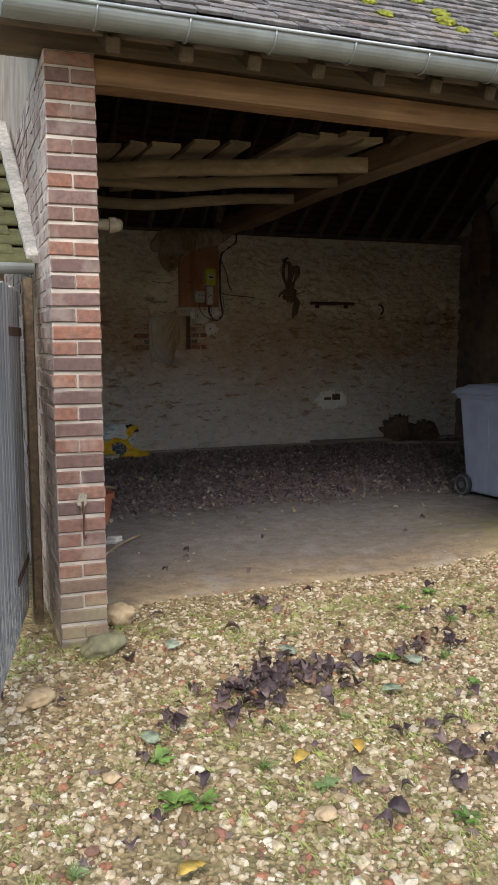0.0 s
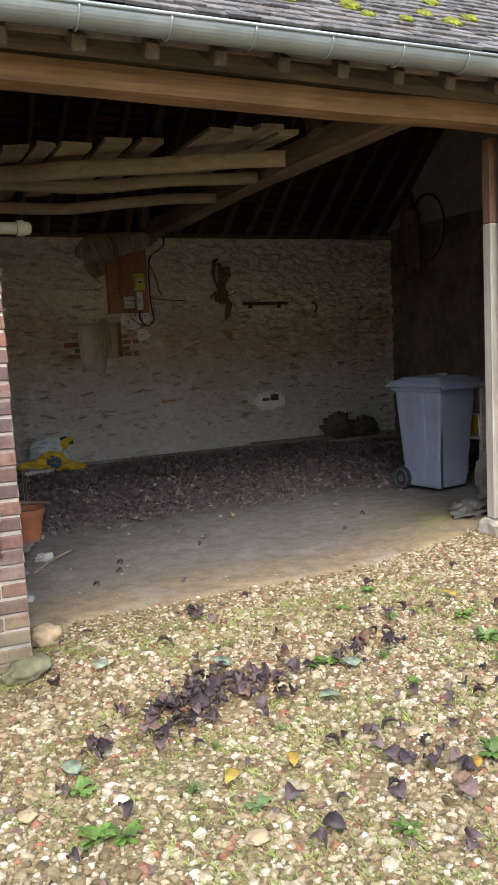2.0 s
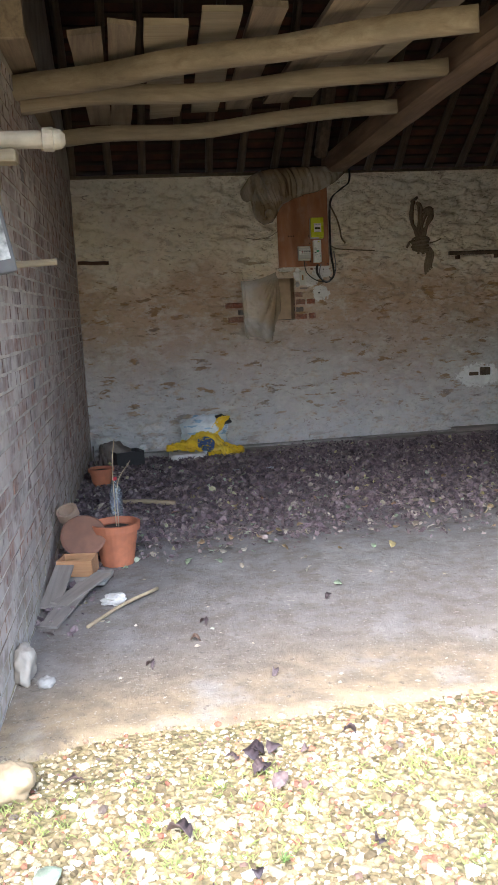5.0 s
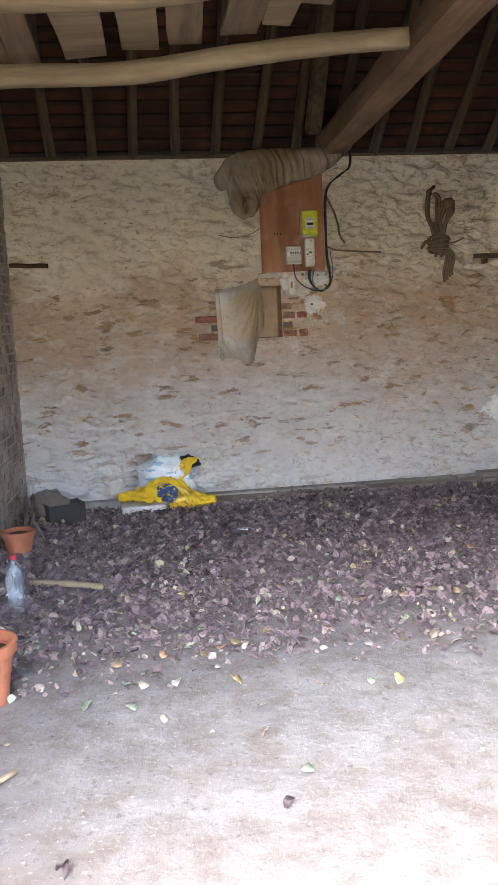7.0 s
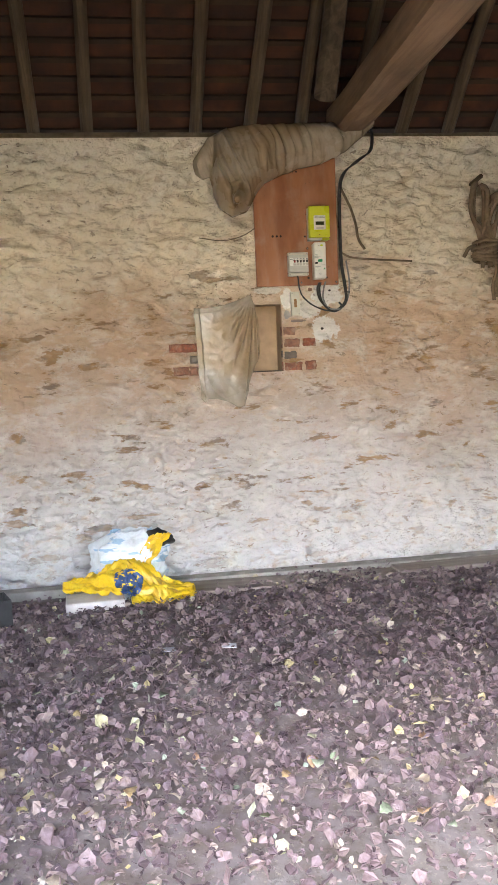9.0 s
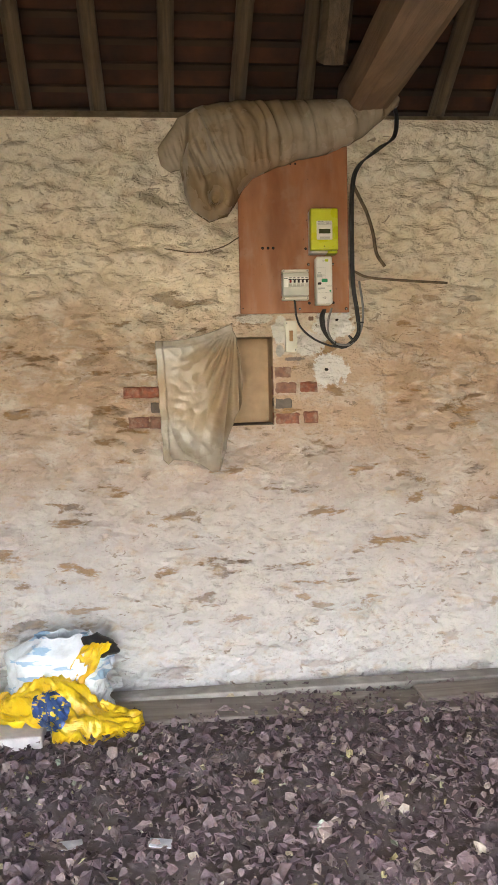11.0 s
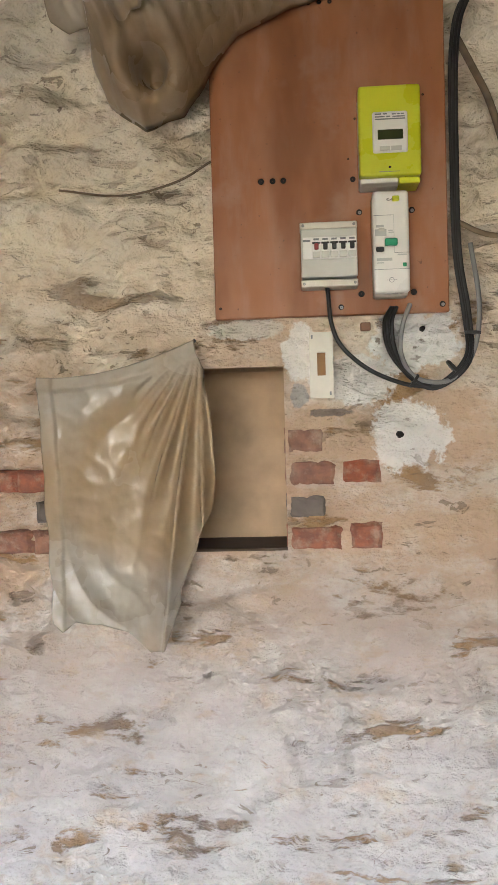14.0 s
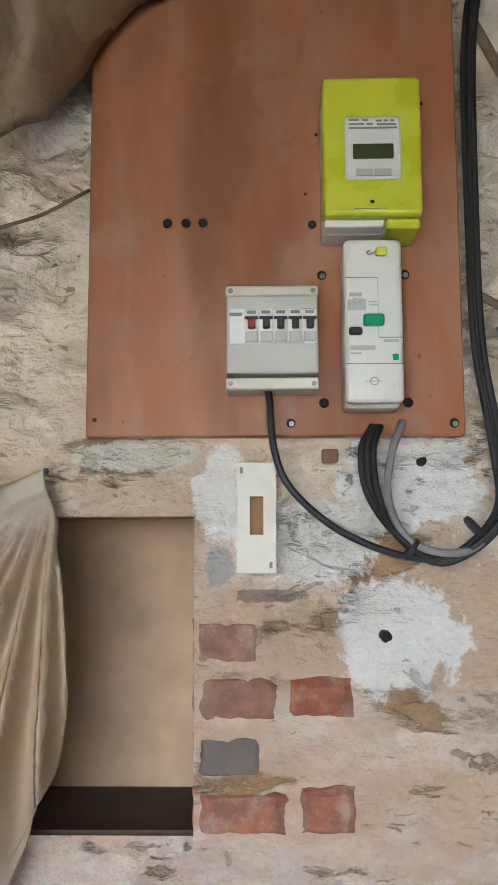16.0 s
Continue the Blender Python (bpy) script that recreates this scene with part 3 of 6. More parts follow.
# front wall beyond the opening
JX, JY = 0.87, 2.1
wall_front = empty("wall_front", 0, 0, 0, "red brick front pier with raised pale joints", "wall", kind="structure")
part("mortar_core", box(JX + 0.004, XR + 0.25, JY + 0.004, JY + 0.225, 0.2, 2.62), m_mortar, wall_front)
places = []
for n in range(33):
    z = 0.24 + COURSE * n
    if n % 2:
        places.append(((JX + 0.0525, JY + 0.11, z), (0.105, 0.22, 0.059)))
        for j in range(14):
            places.append(((JX + 0.225 + j * 0.23, JY + 0.0525, z), (0.22, 0.105, 0.059)))
    else:
        places.append(((JX + 0.11, JY + 0.0525, z), (0.22, 0.105, 0.059)))
        places.append(((JX + 0.11, JY + 0.1695, z), (0.22, 0.109, 0.059)))
        for j in range(14):
            places.append(((JX + 0.34 + j * 0.23, JY + 0.0525, z), (0.22, 0.105, 0.059)))
places.sort(key=lambda p: p[0][0])
lay(places, wall_front, lambda c: c[0] < 2.2, m_brick, m_brick_far)
for a, b, c, d, h in ((0.8, 1.0, 2.12, 2.47, 0.19), (1.0, 1.34, 2.06, 2.4, 0.2), (1.34, 1.75, 2.07, 2.4, 0.19), (0.96, 1.2, 2.04, 2.2, 0.1)):
    bm = box(a, b, c, d, -0.1, h, 0.03, seg=2)
    bmesh.ops.subdivide_edges(bm, edges=bm.edges[:], cuts=3, use_grid_fill=True)
    for v in bm.verts:
        v.co += Vector((noise.noise(v.co * 9), noise.noise(v.co * 9 + Vector((4, 0, 0))), 0.5 * noise.noise(v.co * 8))) * 0.03 + Vector((noise.noise(v.co * 25), noise.noise(v.co * 25 + Vector((4, 0, 0))), noise.noise(v.co * 22))) * 0.012
    part("plinth_stone", bm, m_plinth, wall_front)

# gable wall that closes the far end
wall_right = empty("wall_right", 0, 0, 0, "dim rubble end wall under the gable", "wall", kind="structure")
# Base colour darkened so the far end's shade is in the material.
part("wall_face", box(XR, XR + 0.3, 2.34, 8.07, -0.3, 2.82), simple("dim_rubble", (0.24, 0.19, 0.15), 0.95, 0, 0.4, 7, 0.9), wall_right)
gable = bmesh.new()
gv = [gable.verts.new(p) for p in ((XR + 0.02, 1.98, 2.82), (XR + 0.02, 8.15, 2.82), (XR + 0.02, 5.05, 5.42), (XR + 0.28, 1.98, 2.82), (XR + 0.28, 8.15, 2.82), (XR + 0.28, 5.05, 5.42))]
for fc in ((0, 1, 2), (3, 5, 4), (0, 3, 4, 1), (1, 4, 5, 2), (2, 5, 3, 0)):
    gable.faces.new([gv[i] for i in fc])
part("gable", gable, m_mortar, wall_right)

# ---- roof carcass ----
EAVE_Y, EAVE_Z, RIDGE_Y = 1.80, 2.735, 5.05
SLOPE = math.atan2(5.42 - EAVE_Z, RIDGE_Y - EAVE_Y)
roof = empty("roof", 0, 0, 0, "steep roof of dark lichened flat clay tiles with moss", "roof", kind="structure")
RX0, RX1 = -2.62, 4.45
SLEN = (RIDGE_Y - EAVE_Y) / math.cos(SLOPE)


def slope_pose(front, x, s, up):
    """A pose on a slope: s metres up from its eave, up metres off its surface."""
    sg = 1 if front else -1
    y0 = EAVE_Y if front else 2 * RIDGE_Y - EAVE_Y
    y = y0 + sg * s * math.cos(SLOPE)
    z = EAVE_Z + s * math.sin(SLOPE)
    m = Matrix.Translation((x, y - sg * math.sin(SLOPE) * up, z + math.cos(SLOPE) * up))
    return m @ (Matrix.Rotation(SLOPE, 4, "X") if front else Matrix.Rotation(math.pi, 4, "Z") @ Matrix.Rotation(SLOPE, 4, "X"))


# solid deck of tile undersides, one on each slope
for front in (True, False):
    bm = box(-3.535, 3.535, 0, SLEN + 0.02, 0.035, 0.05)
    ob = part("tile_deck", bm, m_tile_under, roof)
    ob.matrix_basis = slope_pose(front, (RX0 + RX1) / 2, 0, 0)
# battens under the tiles
bm = bmesh.new()
for i in range(36):
    s = 0.06 + i * 0.115
    if s < SLEN - 0.03:
        box(-3.4, 3.4, s, s + 0.028, 0.012, 0.034, bm=bm)
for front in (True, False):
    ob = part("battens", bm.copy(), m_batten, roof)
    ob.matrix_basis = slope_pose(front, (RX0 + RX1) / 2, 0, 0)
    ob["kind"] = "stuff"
bm.free()
# rafters
raf = []
for v in range(3):
    bm = wavy_beam((0, 0.02, -0.035), (0, SLEN - 0.02, -0.035), 0.075, 0.085, 0.035, v * 7.3, 22, 0.0, 8)
    me = bpy.data.meshes.new("rafter")
    bm.to_mesh(me)
    bm.free()
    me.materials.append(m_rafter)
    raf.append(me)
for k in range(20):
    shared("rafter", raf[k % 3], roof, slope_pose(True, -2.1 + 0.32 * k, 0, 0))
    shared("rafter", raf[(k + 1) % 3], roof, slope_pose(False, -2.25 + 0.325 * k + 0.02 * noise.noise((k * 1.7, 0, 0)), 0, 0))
# purlins and ridge
for y, z in ((3.45, 4.0), (6.65, 4.0), (5.05, 5.28)):
    part("purlin", wavy_beam((-2.2, y, z), (4.15, y, z), 0.16, 0.17, 0.03, y), m_rafter, roof)

# tiles of the front slope
rng = random.Random(11)
tw, th, ex = 0.155, 0.22, 0.07
tb = box(-tw / 2 + 0.002, tw / 2 - 0.002, 0, th, 0, 0.019, 0.003)
for v in tb.verts:
    v.co.z += 0.006 * (1 - (2 * v.co.x / tw) ** 2) - v.co.y * 0.15
tile_me = bpy.data.meshes.new("tile")
tb.to_mesh(tile_me)
tb.free()
tile_me.materials.append(m_tile)
co = np.array([v.co[:] for v in tile_me.vertices])
tf = [tuple(p.vertices) for p in tile_me.polygons]
rv, rf, count = [], [], 0
for r in range(int(SLEN / ex)):
    for c in range(int((RX1 - RX0) / tw) + 1):
        x = RX0 + tw * (c + 0.5 * (r % 2))
        m = slope_pose(True, x + rng.uniform(-0.004, 0.004), -0.03 + r * ex + rng.uniform(-0.006, 0.006), 0.078 + rng.uniform(-0.003, 0.004)) @ Euler((rng.uniform(-0.02, 0.02), rng.uniform(-0.02, 0.02), rng.uniform(-0.015, 0.015))).to_matrix().to_4x4()
        if r < 12 and -2.0 < x < 1.6 and count < 300:
            shared("tile", tile_me, roof, m)
            count += 1
        else:
            mm = np.array(m)
            n = len(rv)
            rv += (co @ mm[:3, :3].T + mm[:3, 3]).tolist()
            rf += [tuple(q + n for q in f) for f in tf]
tagged(raw("tiles", rv, rf, m_tile_far, roof), kind="stuff")
part("rear_tiles", box(-3.535, 3.535, 0, SLEN, 0.055, 0.09), m_tile_far, roof).matrix_basis = slope_pose(False, (RX0 + RX1) / 2, 0, 0)
# cushions of moss on the tiles
for i, (x, s, r) in enumerate([(-1.72, 0.32, 0.05), (-0.36, 0.33, 0.06), (-0.33, 0.45, 0.055), (-0.3, 0.24, 0.04), (-0.72, 0.3, 0.045), (-0.75, 0.45, 0.04), (0.25, 0.3, 0.06), (0.45, 0.42, 0.05), (0.12, 0.38, 0.05),
                               (0.55, 0.2, 0.055), (0.62, 0.2, 0.05), (0.9, 0.34, 0.05), (1.1, 0.5, 0.05), (1.3, 0.3, 0.045), (-0.06, 0.26, 0.04), (-2.3, 0.3, 0.05), (0.3, 0.6, 0.05), (-0.4, 0.6, 0.04)]):
    bm = lumpy(r, r * 0.7, r * 0.38, i * 3.1, 0.5, 3, 4)
    ob = part("moss_cushion", bm, m_moss, None, smooth=True)
    tagged(ob, "yellow-green moss cushion growing on the roof tiles", "moss", "moss on the roof")
    ob.matrix_basis = slope_pose(True, x, s, 0.095)

# ---- front plate, beam, rafter feet and gutter ----
beam = empty("front_beam", 0, 0, 0, "long sawn oak beam spanning the open front", "beam", kind="structure")
bm = wavy_beam((XL + 0.005, 2.13, 2.6), (0.98, 2.17, 2.585), 0.17, 0.125, 0.012, 2.0, 40, 0, 12)
part("lower_beam", bm, m_beam, beam, "warm brown sawn oak")
part("upper_plate", wavy_beam((-2.6, 2.14, 2.735), (3.9, 2.2, 2.7), 0.19, 0.13, 0.015, 6.0, 50, 0, 12), m_beam_old, beam, "weathered grey-brown plate")
part("fascia_board", box(-2.6, 4.3, 1.9, 1.925, 2.70, 2.78, 0.004), m_beam_old, beam)
for i in range(20):
    x = -2.1 + i * 0.32
    bm = box(x - 0.032, x + 0.032, 1.83, 2.12, 2.68, 2.75, 0.008)
    for v in bm.verts:
        v.co.z += (v.co.y - 1.95) * 0.55
        if v.co.z < 2.63 and v.co.y < 1.9:
            v.co.y += 0.02
    part("rafter_foot", bm, m_foot, beam)

gutter = empty("gutter", 0, 0, 0, "half-round dull zinc gutter along the eave", "gutter", kind="structure")
GY, GZ, GR = 1.74, 2.735, 0.068
bm = bmesh.new()
prof = [(GR * math.cos(math.pi + math.pi * k / 14), GR * math.sin(math.pi + math.pi * k / 14)) for k in range(15)]
prof = [(-GR - 0.004, 0.012), (-GR - 0.012, 0.004)] + prof + [(0.93 * q[0], 0.93 * q[1]) for q in prof[::-1]]
ends = []
for x in (-2.56, 4.3):
    ends.append([bm.verts.new((x, GY + p[0], GZ + p[1])) for p in prof])
for k in range(len(prof)):
    bm.faces.new((ends[0][k], ends[0][(k + 1) % len(prof)], ends[1][(k + 1) % len(prof)], ends[1][k]))
bm.faces.new(ends[0])
bmesh.ops.recalc_face_normals(bm, faces=bm.faces)
part("trough", bm, m_zinc, gutter, smooth=False)
part("bead", tube([(-2.56, GY - GR - 0.004, GZ + 0.006), (4.3, GY - GR - 0.004, GZ + 0.006)], 0.009, 8), m_zinc, gutter, smooth=True)
part("end_cap", lathe([(0.0, 0), (GR, 0), (GR, 0.004), (0.0, 0.006)], 24), m_zinc, gutter).matrix_basis = pose(-2.562, GY, GZ - 0.0, 0, -90, 0) @ Matrix.Scale(0.98, 4)
for i in range(18):
    x = -2.2 + i * 0.385
    pts = [(x, GY + (GR + 0.003) * math.cos(math.pi + math.pi * k / 12), GZ + (GR + 0.003) * math.sin(math.pi + math.pi * k / 12)) for k in range(13)]
    part("bracket", tube(pts, 0.0065, 6), m_zinc, gutter, smooth=True)

# wall plate on the rear wall
plate = part("wall_plate", wavy_beam((XL, 8.14, 2.695), (XR, 8.14, 2.695), 0.16, 0.1, 0.008, 3.0, 40), m_plank, None)
tagged(plate, "dark wooden plate along the head of the rear wall", "beam", kind="structure")

# ---- tie beam, loft joists and planks ----
tie_pts = [(0.6, 8.12, 2.8), (0.54, 7.05, 2.765), (0.49, 6.1, 2.76), (0.46, 5.15, 2.77), (0.46, 4.2, 2.78), (0.5, 3.25, 2.79), (0.56, 2.25, 2.8)]
bm = bmesh.new()
pts = spline(tie_pts, 6)
rings = []
for i, p in enumerate(pts):
    d = (pts[min(i + 1, len(pts) - 1)] - pts[max(i - 1, 0)]).normalized()
    a = d.cross(Vector((0, 0, 1))).normalized()
    up = a.cross(d)
    ring = []
    for s in range(14):
        an = math.tau * (s + 0.5) / 14
        c, q = math.cos(an), math.sin(an)
        e = max(abs(c), abs(q)) ** 0.6
        jit = 1 + 0.08 * noise.noise((i * 0.35, s * 1.3, 2))
        ring.append(bm.verts.new(p + a * c / e * 0.105 * jit + up * q / e * 0.11 * jit))
    rings.append(ring)
for q, w in zip(rings, rings[1:]):
    for k in range(14):
        bm.faces.new((q[k], q[(k + 1) % 14], w[(k + 1) % 14], w[k]))
bm.faces.new(rings[0][::-1])
bm.faces.new(rings[-1])
bmesh.ops.recalc_face_normals(bm, faces=bm.faces)
tie = part("tie_beam", bm, m_tie, None)
tagged(tie, "crooked old oak tie beam across the shed", "beam", kind="structure")
for x, y0, z0, y1, z1 in ((0.36, 3.6, 2.84, 4.2, 4.7), (0.36, 7.6, 2.8, 6.6, 4.1)):
    tagged(part("strut", wavy_beam((x, y0, z0), (x, y1, z1), 0.12, 0.14, 0.02, y0), m_rafter), "dark oak strut standing on the tie beam", "strut", kind="structure")

loft = empty("hay_loft", 0, 0, 0, "loose loft of rough planks laid across peeled poles", "loft")
for y0, y1, z, dz, w, h, sd, xe in ((4.6, 3.46, 2.63, -0.01, 0.13, 0.115, 1.0, 0.03), (4.84, 4.47, 2.6, 0.1, 0.12, 0.1, 4.0, 0.3), (5.72, 5.32, 2.565, 0.125, 0.1, 0.1, 8.0, 0.3)):
    part("pole", wavy_beam((XL, y0, z), (xe, y1, z + dz), w, h, 0.05, sd, 30, 0.12, 12), m_joist, loft, smooth=True)
rng = random.Random(3)
for xa, wd, y0, y1, dx, mt in ((-2.02, 0.15, 3.9, 6.0, 0.0, 1), (-1.68, 0.15, 3.95, 5.8, 0.05, 1), (-1.5, 0.13, 3.84, 5.9, 0.0, 1), (-1.3, 0.21, 3.86, 5.75, 0.1, 0), (-1.06, 0.18, 3.72, 5.7, 0.12, 0),
                               (-0.86, 0.16, 3.62, 5.6, 0.14, 1), (-0.52, 0.17, 3.28, 5.5, 0.05, 1), (-0.35, 0.14, 3.3, 5.45, 0.05, 0), (-0.2, 0.16, 3.18, 5.2, 0.03, 1), (-0.04, 0.13, 3.26, 5.1, -0.02, 0)):
    n = 10
    th0 = rng.uniform(0.022, 0.032)
    zz = 2.69 + rng.uniform(0, 0.02)
    v, fc = [], []
    for i in range(n + 1):
        t = i / n
        cx = xa + dx * t + 0.012 * noise.noise((t * 3, xa * 9, 0))
        hw = wd / 2 * (1 + 0.08 * noise.noise((t * 4, xa * 5, 3)))
        y = y0 + (y1 - y0) * t
        skew = 0.05 * (rng.random() - 0.5) if i in (0, n) else 0
        for sx, sz in ((-1, 0), (1, 0), (1, 1), (-1, 1)):
            v.append((cx + sx * hw, y + sx * skew, zz + 0.03 * (1 - t) * 0.4 + sz * th0 + (cx + sx * hw + 2) * 0.012 * (1 + 3 * t)))
    for i in range(n):
        for k in range(4):
            fc.append((i * 4 + k, i * 4 + (k + 1) % 4, i * 4 + 4 + (k + 1) % 4, i * 4 + 4 + k))
    fc += [(3, 2, 1, 0), (n * 4, n * 4 + 1, n * 4 + 2, n * 4 + 3)]
    raw("plank", v, fc, m_joist if mt == 0 else m_plank, loft)

# ---- post beside the pier ----
post = empty("door_post", 0.878, 2.4, 0.19, "timber post beside the pier, brown above and limewashed below", "post")
for nm, a, b, mt, lb in (("lower_post", 0.0, 1.85, m_post_grey, "flaking pale limewash"), ("upper_post", 1.85, 2.36, m_post, "bare brown wood")):
    part(nm, box(-0.036, 0.036, -0.036, 0.036, a, b, 0.006), mt, post, lb)


# ---- yard: gravel, leaves, weeds, stones ----
ICO = bmesh.new()
bmesh.ops.create_icosphere(ICO, subdivisions=1, radius=1.0)
ICO_V = np.array([v.co[:] for v in ICO.verts])
ICO_F = np.array([[v.index for v in f.verts] for f in ICO.faces])
ICO.free()


def scatter(name, spots, sizes, flat, material, label, category, seed, lift=0.3):
    """Many small stones joined: one icosahedral pebble a spot, squashed, turned and dented."""
    rng2 = np.random.default_rng(seed)
    n = len(spots)
    base = ICO_V[None] * (1 + rng2.uniform(-0.22, 0.22, (n, len(ICO_V), 1)))
    base = base * np.stack([sizes * rng2.uniform(0.75, 1.35, n), sizes * rng2.uniform(0.7, 1.1, n), sizes * rng2.uniform(flat[0], flat[1], n)], -1)[:, None]
    tilt = rng2.normal(0, 0.25, n)
    y, z = base[..., 1] * np.cos(tilt)[:, None] - base[..., 2] * np.sin(tilt)[:, None], base[..., 1] * np.sin(tilt)[:, None] + base[..., 2] * np.cos(tilt)[:, None]
    an = rng2.uniform(0, math.tau, n)
    x, y = base[..., 0] * np.cos(an)[:, None] - y * np.sin(an)[:, None], base[..., 0] * np.sin(an)[:, None] + y * np.cos(an)[:, None]
    g = np.array([ground_z(a, b) for a, b in spots]) - 0.012
    v = np.stack([x + spots[:, 0, None], y + spots[:, 1, None], z + (g + sizes * lift * flat[0])[:, None]], -1).reshape(-1, 3)
    f = (ICO_F[None] + (np.arange(n) * len(ICO_V))[:, None, None]).reshape(-1, 3)
    return tagged(raw(name, v.tolist(), f.tolist(), material), label, category, kind="stuff")


rg = np.random.default_rng(21)
n = 90000
sp = np.stack([rg.uniform(-3.7, 1.9, n), rg.uniform(-0.6, 2.75, n)], -1)
keep = []
for a, b in sp:
    edge = 2.3 + 0.25 * noise.noise((a * 1.1, b * 0.6, 6)) - 0.25 * smoothstep(-1.7, -2.1, a)
    bare = noise.noise((a * 2.3, b * 2.3, 8)) + 0.5 * noise.noise((a * 6, b * 6, 3))
    inside = WL0 - 0.02 < a < WL1 + 0.02 and b > 1.97 or a > 0.7 and b > 2.02
    keep.append(b + rg.normal(0, 0.16) < edge and not inside and (bare < 0.3 or rg.random() < 0.45))
sp = sp[np.array(keep)]
sz = np.clip(rg.lognormal(math.log(0.0082), 0.42, len(sp)), 0.004, 0.025)
scatter("gravel", sp, sz, (0.5, 0.85), m_stones, "cream and tan gravel with scattered red brick chips", "gravel", 1)
n = 5000
sp = np.stack([rg.uniform(-2.1, 1.4, n), 2.2 + np.abs(rg.normal(0, 0.32, n))], -1)
scatter("fine_gravel", sp, np.clip(rg.lognormal(math.log(0.006), 0.4, n), 0.003, 0.014), (0.4, 0.8), m_stones, "fine stone grit thinning out over the threshold", "gravel", 2, 1.1)
n = 2600
sp = np.stack([rg.uniform(-2.0, 2.5, n), rg.uniform(2.6, 5.6, n)], -1)
scatter("floor_grit", sp, np.clip(rg.lognormal(math.log(0.006), 0.45, n), 0.003, 0.016), (0.4, 0.8), m_scrap, "small crumbs of stone and plaster on the earth floor", "grit", 3, 1.6)


def leaf_mesh(name, length, width, lobes, curl, seed, material):
    """A dry leaf: a lobed outline round a midrib, cupped and twisted."""
    rl = random.Random(seed)
    bm = bmesh.new()
    n = 7
    rib, lft, rgt = [], [], []
    for i in range(n + 1):
        t = i / n
        w = width / 2 * (math.sin(math.pi * t ** 0.8) ** 0.7) * (1 + lobes * (0.5 if i % 2 else -0.35)) if 0 < i < n else 0.001
        zc = curl * length * math.sin(math.pi * t) * 0.35 + rl.uniform(-1, 1) * 0.02 * length
        y = (t - 0.5) * length
        rib.append(bm.verts.new((rl.uniform(-0.02, 0.02) * length, y, zc)))
        lift = curl * w * rl.uniform(0.4, 1.3)
        lft.append(bm.verts.new((-w, y + lobes * 0.1 * length, zc + lift)))
        rgt.append(bm.verts.new((w, y + lobes * 0.1 * length, zc + lift * rl.uniform(0.2, 1.2))))
    for i in range(n):
        bm.faces.new((lft[i], rib[i], rib[i + 1], lft[i + 1]))
        bm.faces.new((rib[i], rgt[i], rgt[i + 1], rib[i + 1]))
    g = bmesh.ops.extrude_face_region(bm, geom=bm.faces[:])
    bmesh.ops.translate(bm, verts=[e for e in g["geom"] if isinstance(e, bmesh.types.BMVert)], vec=(0, 0, 0.0012))
    bmesh.ops.recalc_face_normals(bm, faces=bm.faces)
    lo = min(v.co.z for v in bm.verts)
    for v in bm.verts:
        v.co.z -= lo
    me = bpy.data.meshes.new(name)
    bm.to_mesh(me)
    bm.free()
    me.polygons.foreach_set("use_smooth", [True] * len(me.polygons))
    me.materials.append(material)
    return me


plum = [leaf_mesh("dead_leaf", L, W, lb, cu, i, m_leaf) for i, (L, W, lb, cu) in enumerate(((0.1, 0.085, 0.15, 0.6), (0.085, 0.06, 0.1, 1.0), (0.12, 0.08, 0.22, 0.45), (0.08, 0.045, 0.08, 1.3), (0.095, 0.09, 0.25, 0.8)))]
rl = random.Random(4)


def drop_leaf(me, x, y, scale, label, category, group, lift=0.0, flat=0.4):
    ob = tagged(new(me.name, me), label, category, group)
    h = ground_z(x, y) + (litter_z(x, y) if y > 2.6 else 0.0) + 0.004 + lift
    ob.matrix_basis = Matrix.Translation((x, y, h)) @ Euler((rl.gauss(0, flat), rl.gauss(0, flat), rl.uniform(0, 6.28))).to_matrix().to_4x4() @ Matrix.Scale(scale, 4)
    return ob


DL = ("shrivelled purple-brown dead leaf on the gravel", "leaf", "dead leaves on the gravel")
for cx, cy, sx, sy, k in ((-1.5, 1.3, 0.13, 0.1, 34), (-1.66, 1.3, 0.1, 0.1, 22), (-1.86, 1.2, 0.09, 0.08, 18), (-2.1, 1.05, 0.08, 0.06, 7), (-1.38, 1.22, 0.08, 0.09, 12), (-1.75, 1.06, 0.08, 0.07, 7),
                          (-0.86, 1.33, 0.13, 0.08, 15), (-0.34, 1.68, 0.09, 0.06, 6), (-1.15, 0.32, 0.1, 0.07, 9), (-1.24, 0.63, 0.1, 0.06, 6), (-1.24, 2.22, 0.09, 0.05, 7), (-0.73, 0.87, 0.2, 0.12, 6), (0.3, 1.4, 0.25, 0.2, 10)):
    for i in range(int(k * 1.4)):
        drop_leaf(rl.choice(plum), rl.gauss(cx, sx), rl.gauss(cy, sy), rl.uniform(0.32, 0.72), *DL, lift=rl.uniform(0, 0.022) if k > 10 else 0.006)
for i in range(70):
    x, y = rl.uniform(-2.9, 1.1), rl.uniform(-0.2, 2.3)
    if not (WL0 - 0.05 < x < WL1 + 0.05 and y > 1.9) and not (x > 0.6 and y > 1.95):
        drop_leaf(rl.choice(plum), x, y, rl.uniform(0.35, 0.8), *DL, lift=0.008)
pale = leaf_mesh("pale_leaf", 0.1, 0.075, 0.1, 0.2, 40, m_leaf_pale)
